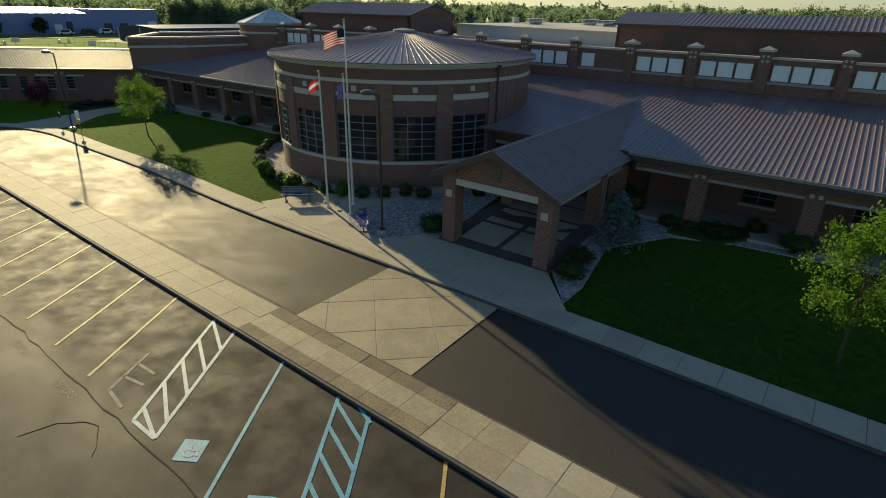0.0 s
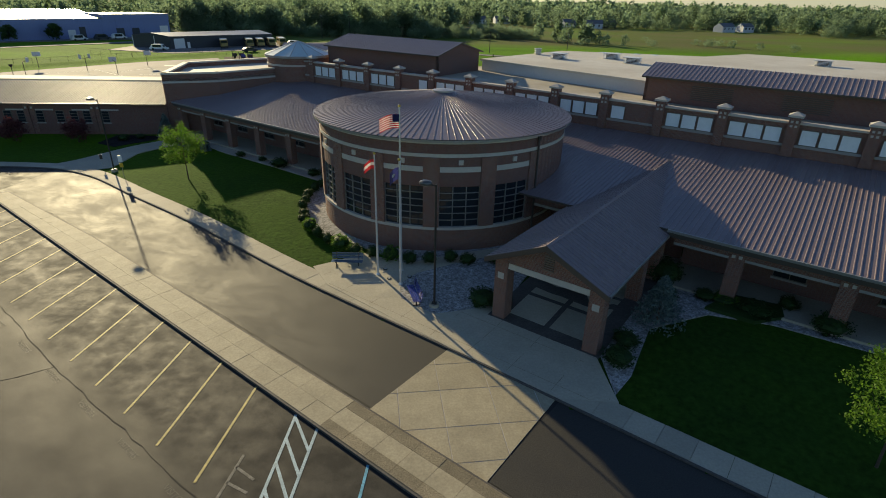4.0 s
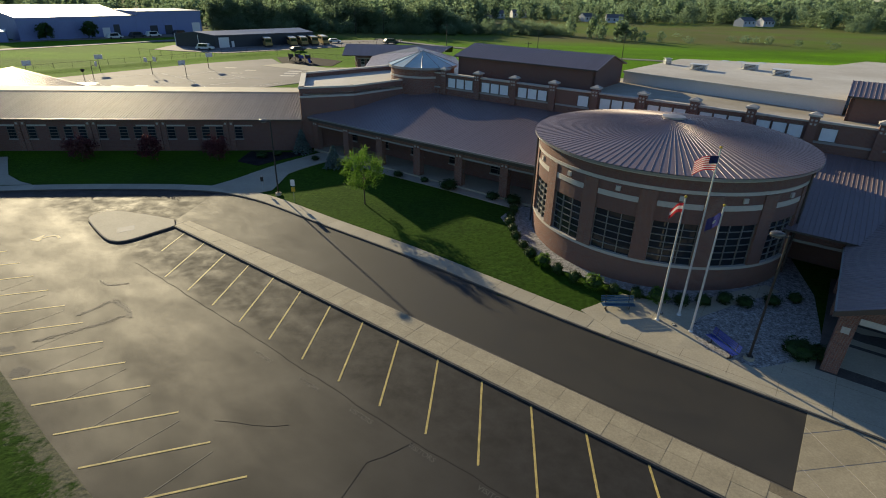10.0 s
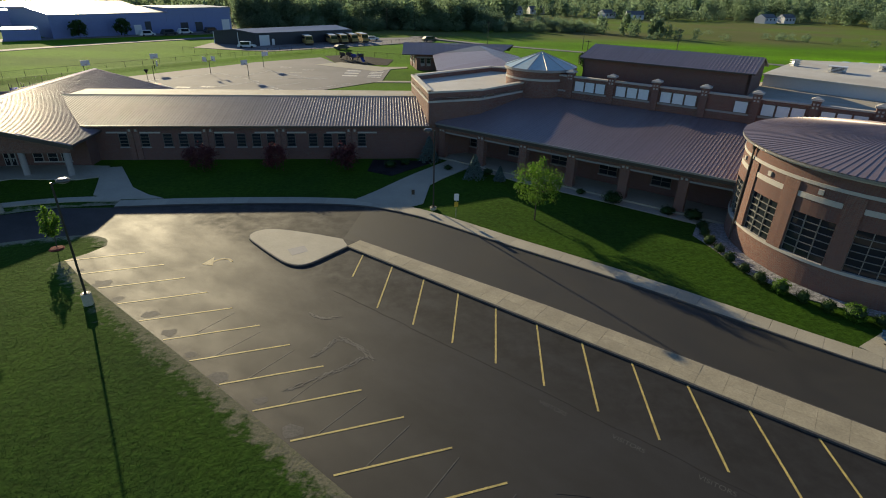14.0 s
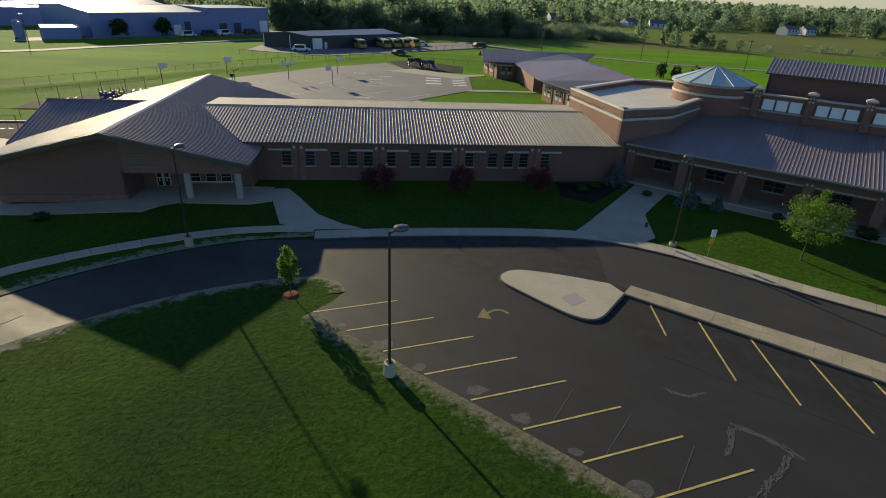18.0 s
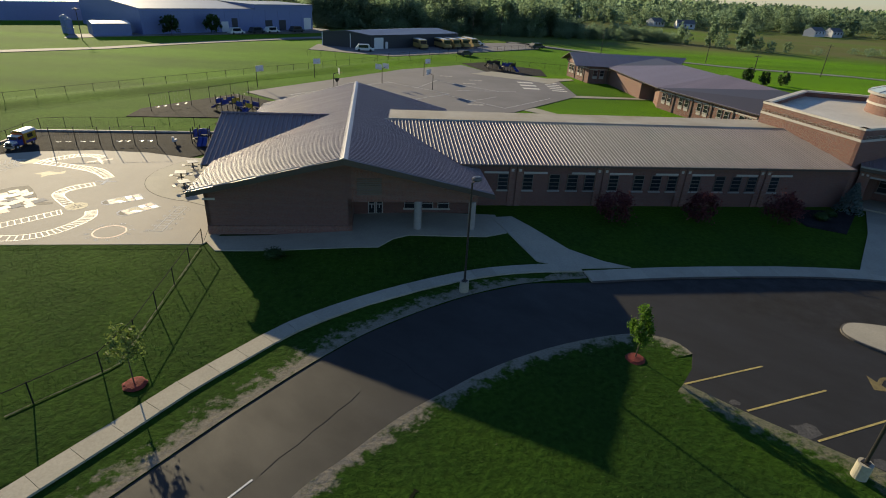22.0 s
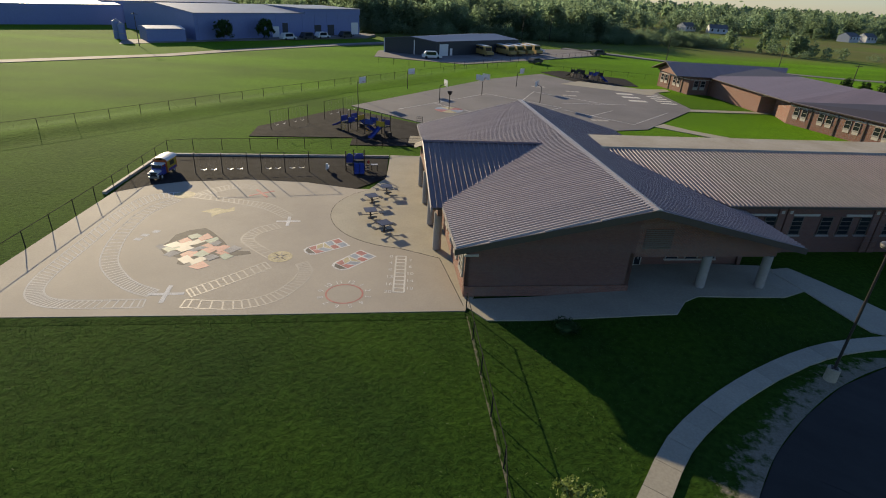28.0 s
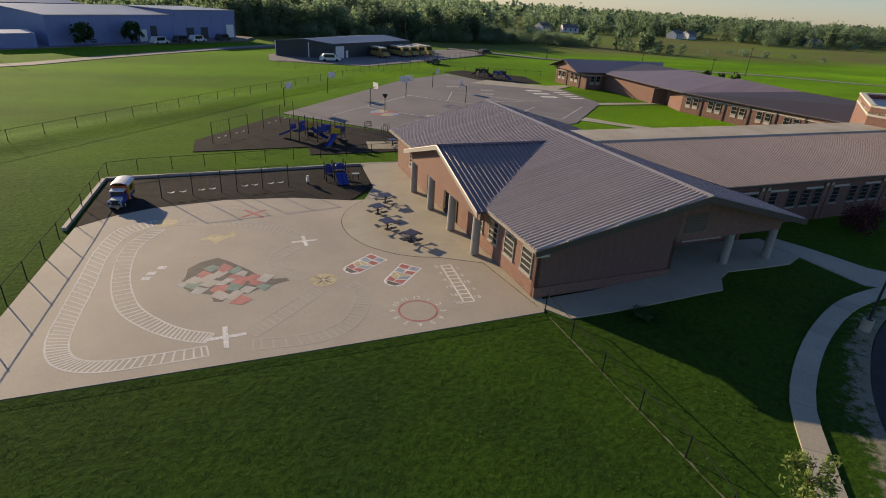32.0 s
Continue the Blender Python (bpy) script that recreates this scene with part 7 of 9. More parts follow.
def cloth(parent, name, at, w, h, drop, material, seed, stripes=None):
    """A hanging flag cloth, waved, from the pole at `at` outwards."""
    r = random.Random(seed)
    nxx = 14
    d = Vector((-0.93, 0.2, 0)).normalized()
    s = Vector((-d.y, d.x, 0))

    def pt(i, v):
        u = i / nxx
        return Vector(at) + d * (w * u * 0.92) + s * (0.12 * math.sin(u * 7 + seed) * (0.3 + u)) + Vector((0, 0, -h * v - drop * u * u))

    bands = stripes or [(0, 1, material)]
    for v0, v1, mt in bands:
        m = MB()
        for i in range(nxx):
            m.face([pt(i, v0), pt(i + 1, v0), pt(i + 1, v1), pt(i, v1)])
        part(name, m, mt, parent)
    return pt


FLAG_BLUE = leaf_mat("flag_navy", (0.03, 0.035, 0.14), (0.03, 0.035, 0.14), 0.45)
FLAG_RED = leaf_mat("flag_red", (0.34, 0.025, 0.035), (0.34, 0.025, 0.035), 0.4)
FLAG_WHITE = leaf_mat("flag_white", (0.55, 0.53, 0.52), (0.55, 0.53, 0.52), 0.4)


def flagpole(x, y, h, label):
    z0 = onto(x, y).z
    t = thing("flagpole", label, "flagpole", "flagpoles", at=Matrix.Translation((x, y, z0)))
    part("pole", MB().tube((0, 0, 0), (0, 0, h), 0.085, 0.045, 14), POLE_WHITE, t)
    part("collar", MB().tube((0, 0, -0.02), (0, 0, 0.09), 0.18, 0.12, 16), POLE_WHITE, t)
    m = MB()
    for i in range(6):
        a, b = math.pi * i / 6, math.pi * (i + 1) / 6
        m.tube((0, 0, h + 0.09 - 0.09 * math.cos(a)), (0, 0, h + 0.09 - 0.09 * math.cos(b)), max(0.09 * math.sin(a), 0.005), max(0.09 * math.sin(b), 0.005), 10, False)
    part("finial", m, YELLOW_PLASTIC, t)
    return t


f1 = flagpole(-6.15, 34.2, 11.4, "tall white flagpole with a striped flag")
st = [(k / 13, (k + 1) / 13, FLAG_RED if k % 2 == 0 else FLAG_WHITE) for k in range(13)]
pt = cloth(f1, "flag_stripe", (0, 0, 11.0), 1.4, 0.88, 0.4, FLAG_RED, 1, st)
m = MB()
o = Vector((0.004, 0.018, 0))
for i in range(5):
    for e in (o, -o):
        m.face([pt(i, 0) + e, pt(i + 1, 0) + e, pt(i + 1, 0.54) + e, pt(i, 0.54) + e])
part("canton", m, FLAG_BLUE, f1)
f2 = flagpole(-7.75, 33.75, 8.6, "white flagpole with a red and white flag")
cloth(f2, "flag_stripe", (0, 0, 8.3), 0.8, 0.6, 0.5, FLAG_RED, 2, [(0, 0.3, FLAG_RED), (0.3, 0.62, FLAG_WHITE), (0.62, 1, FLAG_RED)])
f3 = flagpole(-6.05, 32.45, 8.6, "white flagpole with a dark blue flag")
pt = cloth(f3, "flag_cloth", (0, 0, 8.2), 0.75, 0.8, 0.55, FLAG_BLUE, 4)
m = MB()
for e in (Vector((0.02, 0.03, 0)), Vector((-0.02, -0.03, 0))):
    c = (pt(7, 0.5) + e)
    ux, uz = (pt(8, 0.5) - pt(6, 0.5)).normalized(), Vector((0, 0, 1))
    m.face([c + ux * 0.11 * math.cos(k * 0.524) + uz * 0.11 * math.sin(k * 0.524) for k in range(12)])
part("emblem", m, LAMP_GLASS, f3)
for x, y in ((-7.3, 34.4), (-6.9, 33.1), (-5.5, 33.3)):
    t = thing("ground_light", "round flush flagpole uplight in the paving", "light", "uplights", at=Matrix.Translation(onto(x, y)))
    part("rim", MB().tube((0, 0, 0), (0, 0, 0.05), 0.16, 0.15, 16), POLE_DARK, t)
    part("lens", MB().tube((0, 0, 0.05), (0, 0, 0.065), 0.10, 0.09, 14), LAMP_GLASS, t)


TEAL = mat("teal_coating", (0.025, 0.085, 0.17), 0.4, spread=0.05, bump=0.0)


def bench(x, y, turn, label, paint=BLUE_PLASTIC):
    t = thing("bench", label, "bench", "benches", at=Matrix.Translation(onto(x, y, 0.01)) @ Matrix.Rotation(turn, 4, "Z"))
    for k in range(4):
        part("seat_slat", MB().box(-1.12, 1.12, -0.24 + k * 0.12, -0.15 + k * 0.12, 0.43, 0.46), paint, t)
    for k in range(4):
        part("back_slat", MB().box(-1.12, 1.12, 0.25 + k * 0.03, 0.28 + k * 0.03, 0.53 + k * 0.11, 0.61 + k * 0.11), paint, t)
    for s in (-0.8, 0.8):
        m = MB().tube((s, 0, 0), (s, 0, 0.43), 0.04, 0.04, 8).tube((s, -0.24, 0.42), (s, 0.26, 0.42), 0.03, 0.03, 8).tube((s, 0.24, 0.42), (s, 0.36, 0.98), 0.03, 0.03, 8)
        part("leg_frame", m, POLE_DARK, t)
        part("foot", MB().box(s - 0.05, s + 0.05, -0.22, 0.22, 0, 0.03), POLE_DARK, t)


bench(-10.1, 34.9, 0.0, "dark teal slatted metal bench on the forecourt", TEAL)
bench(-5.05, 30.5, -1.3, "blue slatted metal bench beside the gravel")


def sign_post(x, y, h, panels, label):
    t = thing("sign_post", label, "sign", "signs", at=Matrix.Translation(onto(x, y)))
    part("post", MB().tube((0, 0, -0.1), (0, 0, h), 0.03, 0.03, 8), STEEL, t)
    for z0, z1, w, mt in panels:
        part("panel", MB().box(-w / 2, w / 2, -0.05, -0.03, z0, z1), mt, t)


sign_post(-36.9, 54.4, 2.3, [(1.65, 2.3, 0.42, WHITE_METAL), (1.05, 1.5, 0.38, YELLOW_PLASTIC)], "steel post with white and yellow road signs")
sign_post(-41.0, 57.7, 1.5, [(0.9, 1.4, 0.3, POLE_DARK)], "small dark sign post by the path")

# ---- fences ----
def fence(pts, h, label, spacing=3.0, wire=0.28, sheetz=0.0):
    t = thing("fence", label, "fence", "chain-link fences")
    run = resample(pts, spacing) + [Vector(pts[-1])]
    wires, rails = MB(), MB()
    for i, p in enumerate(run):
        z = ground_height(p.x, p.y)
        part("post", MB().tube((p.x, p.y, z - 0.1), (p.x, p.y, z + h + 0.05), 0.035, 0.035, 6), FENCE_MAT, t)
        if i + 1 < len(run):
            q = run[i + 1]
            zq = ground_height(q.x, q.y)
            part("rail", MB().tube((p.x, p.y, z + h), (q.x, q.y, zq + h), 0.022, 0.022, 6), FENCE_MAT, t)
            n_ = max(2, int((q - p).length / wire))
            for k in range(n_):
                for s in (0, 1):
                    a, b = p.lerp(q, k / n_), p.lerp(q, (k + 1) / n_)
                    za, zb = (0.03, h) if s else (h, 0.03)
                    d = Vector((0, 0, 0.007))
                    A, B = Vector((a.x, a.y, z + za)), Vector((b.x, b.y, zq + zb))
                    wires.face([A - d, B - d, B + d, A + d])
    w = part("wire_mesh", wires, FENCE_MAT, t)
    w["kind"] = "stuff"


fence([(-97.6, 59.6), (-97.2, 52.0), (-96.8, 45.4), (-100.2, 41.3), (-106, 34), (-116, 20)], 1.25, "black chain-link fence across the lawn")
fence([(-127.7, 57.2), (-127.7, 77.2), (-128.0, 90.8), (-103.4, 95.6), (-97.4, 96.4)], 1.25, "black chain-link fence round the playground")
fence([(-160.0, 77.0), (-143.4, 97.1), (-116.5, 133.8), (-96.0, 157.9), (-76.0, 178.0), (-57.0, 172.4), (-40.0, 166.3)], 1.25, "grey chain-link fence along the far field", 4.0, 0.6)
fence([(-111.0, 172.0), (-93.3, 166.0), (-85.6, 174.8), (-62.6, 199.0), (-34.0, 229.0)], 1.6, "chain-link fence by the depot yard", 4.0, 0.6)


# ---- playground equipment ----
def swing_set(posts, h, label, seats=2):
    t = thing("swing_set", label, "swing", "swing sets")
    for p, q in zip(posts, posts[1:]):
        p, q = Vector(p), Vector(q)
        z = ground_height(p.x, p.y) + 0.05
        part("beam", MB().tube((p.x, p.y, z + h), (q.x, q.y, z + h), 0.016, 0.016, 8), POLE_DARK, t)
        for k in range(seats):
            c = p.lerp(q, (k + 0.8) / (seats + 0.6))
            d = (q - p).normalized() * 0.28
            m = MB()
            for s in (-1, 1):
                m.tube((c.x + s * d.x, c.y + s * d.y, z + 0.5), (c.x + s * d.x, c.y + s * d.y, z + h), 0.004, 0.004, 4)
            part("chain", m, STEEL, t)
            n_ = Vector((-d.y, d.x)).normalized() * 0.11
            a = [(c + d + n_), (c + d - n_), (c - n_ * 1.0), (c - d - n_), (c - d + n_), (c + n_)]
            m = MB()
            zz = [0.52, 0.52, 0.44, 0.52, 0.52, 0.44]
            m.face([(p_.x, p_.y, z + e) for p_, e in zip((a[0], a[1], a[2], a[5]), (0.52, 0.52, 0.44, 0.44))])
            m.face([(p_.x, p_.y, z + e) for p_, e in zip((a[5], a[2], a[3], a[4]), (0.44, 0.44, 0.52, 0.52))])
            part("seat", m, LAMP_GLASS, t)
    for p in posts:
        z = ground_height(*p)
        part("post", MB().tube((p[0], p[1], z - 0.1), (p[0], p[1], z + h + 0.1), 0.042, 0.04, 10), POLE_DARK, t)


swing_set([(-122.3, 82.9), (-119.9, 83.4), (-117.6, 83.9)], 2.1, "dark steel swing set with pale seats on mulch")
swing_set([(-116.3, 84.1), (-114.1, 84.6), (-111.8, 85.1)], 2.1, "dark steel swing set with pale seats on mulch")
swing_set([(-119.7, 101.6), (-117.9, 103.9), (-115.9, 106.4)], 2.4, "dark steel swing set beside the play frames")
swing_set([(-114.1, 109.2), (-111.9, 112.6), (-110.0, 115.6)], 2.4, "dark steel swing set at the bed's corner")


def slide(t, x, y, z, turn, length, top, material):
    m = Matrix.Translation((x, y, z)) @ Matrix.Rotation(turn, 4, "Z")
    b = MB()
    n_ = 8
    for i in range(n_):
        f0, f1 = i / n_, (i + 1) / n_
        pz = lambda f: top * (1 - f) ** 1.15 + 0.25 * f
        for x0, x1, h0, h1 in ((-0.28, 0.28, 0, 0), (-0.32, -0.28, 0.2, 0), (0.28, 0.32, 0, 0.2)):
            b.face([m @ Vector(p) for p in ((x0, -length * f0, pz(f0) + h0), (x1, -length * f0, pz(f0) + h1), (x1, -length * f1, pz(f1) + h1), (x0, -length * f1, pz(f1) + h0))])
    part("slide", b, material, t)


def play_frame(x, y, turn, colours, label, scale=1.0):
    z = ground_height(x, y) + 0.05
    t = thing("climbing_playset", label, "playground", "play frames")
    M = Matrix.Translation((x, y, z)) @ Matrix.Rotation(turn, 4, "Z")
    c1, c2 = colours
    for px, py in ((-0.65, -0.65), (0.65, -0.65), (0.65, 0.65), (-0.65, 0.65), (-2.4, -0.65), (-2.4, 0.65)):
        part("post", MB().tube(M @ Vector((px, py, -0.1)), M @ Vector((px, py, 2.6 * scale)), 0.055, 0.055, 8), POLE_DARK, t)
    for px in (0, -1.75):
        part("platform", MB().box(px - 0.65, px + 0.65, -0.65, 0.65, 1.15, 1.23, M), BLACK_RUBBER, t)
    part("bridge", MB().box(-1.12, -0.62, -0.5, 0.5, 1.12, 1.18, M), BLACK_RUBBER, t)
    for y_ in (-0.65, 0.65):
        part("panel", MB().box(-0.6, 0.6, y_ - 0.03, y_ + 0.03, 1.3, 1.95, M), c1 if y_ > 0 else c2, t)
        part("panel", MB().box(-2.35, -1.2, y_ - 0.03, y_ + 0.03, 1.3, 1.95, M), c1, t)
    rf = MB()
    k = [M @ Vector(p) for p in ((-0.8, -0.8, 2.4), (0.8, -0.8, 2.4), (0.8, 0.8, 2.4), (-0.8, 0.8, 2.4), (0, 0, 3.0))]
    for i in range(4):
        rf.face([k[i], k[(i + 1) % 4], k[4]])
    if scale > 1:
        part("roof", rf, c1, t)
    s = M @ Vector((0.0, -0.65, 0))
    slide(t, s.x, s.y, z, turn, 2.4, 1.25, c1)
    s = M @ Vector((-1.75, 0.65, 0))
    slide(t, s.x, s.y, z, turn + math.pi, 2.0, 1.2, c1)
    for i in range(5):
        part("rung", MB().tube(M @ Vector((-2.55, -0.4, 0.25 + i * 0.22)), M @ Vector((-2.55, 0.4, 0.25 + i * 0.22)), 0.025, 0.025, 6), c2, t)
    part("step", MB().box(0.7, 1.1, -0.35, 0.35, 0.0, 0.55, M), BLACK_RUBBER, t)
    return t




def toddler_playset(x, y, turn):
    """A low play frame: a deck on posts, a wide double slide, an arched panel, a counter and steps."""
    t = thing("toddler_playset", "low blue toddler play frame with a wide slide on mulch", "playground", at=Matrix.Translation((x, y, ground_height(x, y) + 0.05)) @ Matrix.Rotation(turn, 4, "Z"))
    for px, py, h in ((-0.55, -0.5, 1.95), (0.55, -0.5, 1.95), (0.55, 0.5, 1.95), (-0.55, 0.5, 1.95), (-1.35, -0.45, 1.8), (-1.35, 0.45, 1.8)):
        p = part("post", MB().tube((px, py, -0.1), (px, py, h), 0.055, 0.055, 10), POLE_DARK, t)
        part("cap", MB().tube((px, py, h), (px, py, h + 0.05), 0.065, 0.03, 10), BLACK_RUBBER, p)
    part("deck", MB().box(-0.55, 0.55, -0.5, 0.5, 0.82, 0.88), BLACK_RUBBER, t)
    part("deck", MB().box(-1.35, -0.6, -0.45, 0.45, 0.5, 0.56), BLACK_RUBBER, t)
    hood = MB()
    for k in range(8):
        a0, a1 = math.pi * k / 8, math.pi * (k + 1) / 8
        for r0, r1 in ((0.36, 0.55),):
            q = [(r * math.cos(a), 0, 1.35 + r * math.sin(a)) for r, a in ((r0, a0), (r1, a0), (r1, a1), (r0, a1))]
            hood.face([(p[0], -0.52, p[2]) for p in q]).face([(p[0], -0.44, p[2]) for p in q[::-1]])
            hood.face([(q[1][0], -0.52, q[1][2]), (q[1][0], -0.44, q[1][2]), (q[2][0], -0.44, q[2][2]), (q[2][0], -0.52, q[2][2])])
    part("slide_hood", hood, BLUE_PLASTIC, t)
    for x0 in (-0.5, 0.03):
        b = MB()
        prof = [(0.5, 0.9), (0.75, 0.84), (1.2, 0.52), (1.65, 0.24), (1.95, 0.16)]
        for (y0, z0), (y1, z1) in zip(prof, prof[1:]):
            for xa, xb, ha, hb in ((x0, x0 + 0.47, 0, 0), (x0 - 0.03, x0, 0.16, 0), (x0 + 0.47, x0 + 0.5, 0, 0.16)):
                b.face([(xa, -y0, z0 + ha), (xb, -y0, z0 + hb), (xb, -y1, z1 + hb), (xa, -y1, z1 + ha)])
                b.face([(xa, -y1, z1 + ha - 0.05), (xb, -y1, z1 + hb - 0.05), (xb, -y0, z0 + hb - 0.05), (xa, -y0, z0 + ha - 0.05)])
        part("slide", b, BLUE_PLASTIC, t)
    arch = MB()
    for k in range(8):
        a0, a1 = math.pi * k / 8, math.pi * (k + 1) / 8
        arch.prism([(-0.95 + 0.42 * math.cos(a0), 0.42), (-0.95 + 0.42 * math.cos(a1), 0.42), (-0.95 + 0.42 * math.cos(a1), 0.5), (-0.95 + 0.42 * math.cos(a0), 0.5)], 0.6, 1.2 + 0.38 * math.sin((a0 + a1) / 2))
    part("arched_panel", arch, BLUE_PLASTIC, t)
    part("side_panel", MB().box(0.52, 0.58, -0.42, 0.42, 0.95, 1.5), BLUE_PLASTIC, t)
    part("back_panel", MB().box(-0.48, 0.48, 0.47, 0.53, 0.95, 1.6), BLUE_PLASTIC, t)
    for k in range(3):
        part("step", MB().box(0.62, 1.05, -0.75 + 0.3 * k, -0.45 + 0.3 * k, 0.18 * k + 0.1, 0.18 * k + 0.16), BLACK_RUBBER, t)
    counter = part("counter", MB().box(1.25, 1.95, -0.55, -0.15, 0.62, 0.68), LAMP_GLASS, t, "pale grey play counter")
    for px in (1.32, 1.88):
        part("leg", MB().tube((px, -0.35, -0.1), (px, -0.35, 0.62), 0.04, 0.04, 8), POLE_DARK, counter)
    part("steering_wheel", MB().tube((0.95, -0.1, 0.85), (1.0, -0.14, 0.87), 0.17, 0.17, 14), RED_PAINT, t, "red steering wheel")


toddler_playset(-106.9, 86.6, 0.12)
play_frame(-108.9, 104.2, 0.9, (BLUE_PLASTIC, YELLOW_PLASTIC), "yellow and blue play frame with slides", 1.0)
play_frame(-105.3, 101.2, -0.5, (BLUE_PLASTIC, YELLOW_PLASTIC), "yellow play frame with blue slides on mulch", 1.0)
play_frame(-59.0, 161.0, 0.4, (BLUE_PLASTIC, POLE_DARK), "dark play frame with a blue slide beyond the court", 0.9)
play_frame(-62.5, 164.0, 0.4, (POLE_DARK, POLE_DARK), "dark climbing frame beyond the court", 0.9)
for i, (x, y) in enumerate(((-100.6, 107.2), (-98.5, 105.6))):
    z = ground_height(x, y)
    t = thing("climbing_arch", "dark bent-tube climbing arch on mulch", "playground", "climbing arches")
    for dx in (-0.4, 0.4):
        m = MB()
        for k in range(8):
            a0, a1 = math.pi * k / 8, math.pi * (k + 1) / 8
            m.tube((x + dx, y + 0.8 * math.cos(a0), z + 1.4 * math.sin(a0)), (x + dx, y + 0.8 * math.cos(a1), z + 1.4 * math.sin(a1)), 0.03, 0.03, 6)
        part("hoop", m, POLE_DARK, t)
    for k in range(1, 8):
        a = math.pi * k / 8
        part("rung", MB().tube((x - 0.4, y + 0.8 * math.cos(a), z + 1.4 * math.sin(a)), (x + 0.4, y + 0.8 * math.cos(a), z + 1.4 * math.sin(a)), 0.02, 0.02, 6), POLE_DARK, t)
# play truck
z = ground_height(-125.2, 82.3) + 0.05
truck = thing("play_truck", "play truck with orange and yellow box, white roof, blue cab", "playground", at=Matrix.Translation((-125.2, 82.3, z)) @ Matrix.Rotation(-0.05, 4, "Z") @ Matrix.Scale(0.92, 4))
ORANGE = mat("orange_enamel", (0.50, 0.11, 0.02), 0.45, spread=0.12, big=2, small=9, bump=0.0)
PURPLE = mat("purple_enamel", (0.10, 0.05, 0.28), 0.45, spread=0.1, bump=0.0)
part("front_panel", MB().box(-0.66, 0.66, -0.12, -0.04, 0.35, 1.62), ORANGE, truck, "orange front panel")
for x_ in (-0.66, 0.6):
    side = part("side_panel", MB().box(x_, x_ + 0.06, -0.04, 1.9, 0.4, 1.6), YELLOW_PLASTIC, truck)
    part("stripe", MB().box(x_ - 0.004, x_ + 0.064, 0.1, 1.8, 0.42, 0.7), PURPLE, side)
    part("opening", MB().box(x_ - 0.006, x_ + 0.066, 0.5, 1.4, 0.95, 1.4), WINDOW_DARK, side)
part("back_panel", MB().box(-0.66, 0.66, 1.9, 1.98, 0.4, 1.62), ORANGE, truck)
part("floor_board", MB().box(-0.6, 0.6, -0.04, 1.9, 0.36, 0.42), BLACK_RUBBER, truck)
m = MB()
for k in range(8):
    a0, a1 = math.pi * k / 8, math.pi * (k + 1) / 8
    for dz in (0.0, -0.05):
        q = [(0.74 * math.cos(a), y_, 1.62 + dz + 0.3 * math.sin(a)) for a, y_ in ((a0, -0.2), (a1, -0.2), (a1, 2.05), (a0, 2.05))]
        m.face(q if dz == 0 else q[::-1])
part("roof", m, WHITE_METAL, truck)
cab = part("cab", MB().box(-0.55, 0.55, -0.95, -0.2, 0.35, 1.0), BLUE_PLASTIC, truck)
part("cab_roof", MB().box(-0.58, 0.58, -0.98, -0.18, 1.36, 1.44), WHITE_METAL, cab)
for x_ in (-0.52, 0.46):
    for y_ in (-0.93, -0.28):
        part("pillar", MB().box(x_, x_ + 0.06, y_, y_ + 0.06, 1.0, 1.36), BLUE_PLASTIC, cab)
part("windscreen", MB().box(-0.46, 0.46, -0.92, -0.88, 1.0, 1.36), WINDOW_DARK, cab)
part("bonnet", MB().box(-0.42, 0.42, -1.75, -0.95, 0.4, 0.9), WHITE_METAL, truck, "white bonnet")
part("grille", MB().box(-0.36, 0.36, -1.8, -1.75, 0.42, 0.82), BLACK_RUBBER, truck)
part("bumper", MB().box(-0.55, 0.55, -1.88, -1.8, 0.25, 0.42), STEEL, truck)
for x_ in (-0.55, 0.55):
    for y_ in (-1.35, 1.3):
        wh = part("wheel", MB().tube((x_ - 0.08, y_, 0.3), (x_ + 0.08, y_, 0.3), 0.3, 0.3, 16), BLACK_RUBBER, truck)
        part("hub", MB().tube((x_ - 0.09, y_, 0.3), (x_ + 0.09, y_, 0.3), 0.14, 0.14, 12), WHITE_METAL, wh)
    part("mudguard", MB().box(x_ - 0.13, x_ + 0.13, -1.7, -1.0, 0.6, 0.68), BLUE_PLASTIC, truck)
    part("headlight", MB().tube((x_ * 0.62, -1.83, 0.66), (x_ * 0.62, -1.76, 0.66), 0.09, 0.09, 12), LAMP_GLASS, truck)
# spring rider
t = thing("spring_rider", "white spring rider on the mulch", "playground", at=Matrix.Translation((-110.0, 85.6, ground_height(-110, 85.6))))
part("spring", MB().tube((0, 0, 0), (0, 0, 0.4), 0.09, 0.09, 8), POLE_DARK, t)
part("body", MB().box(-0.12, 0.12, -0.45, 0.45, 0.4, 0.6), WHITE_METAL, t)
part("neck", MB().box(-0.1, 0.1, -0.5, -0.25, 0.6, 1.0), WHITE_METAL, t)


TABLE_BLUE = mat("table_coating_navy", (0.03, 0.035, 0.075), 0.45, spread=0.08, bump=0.0)


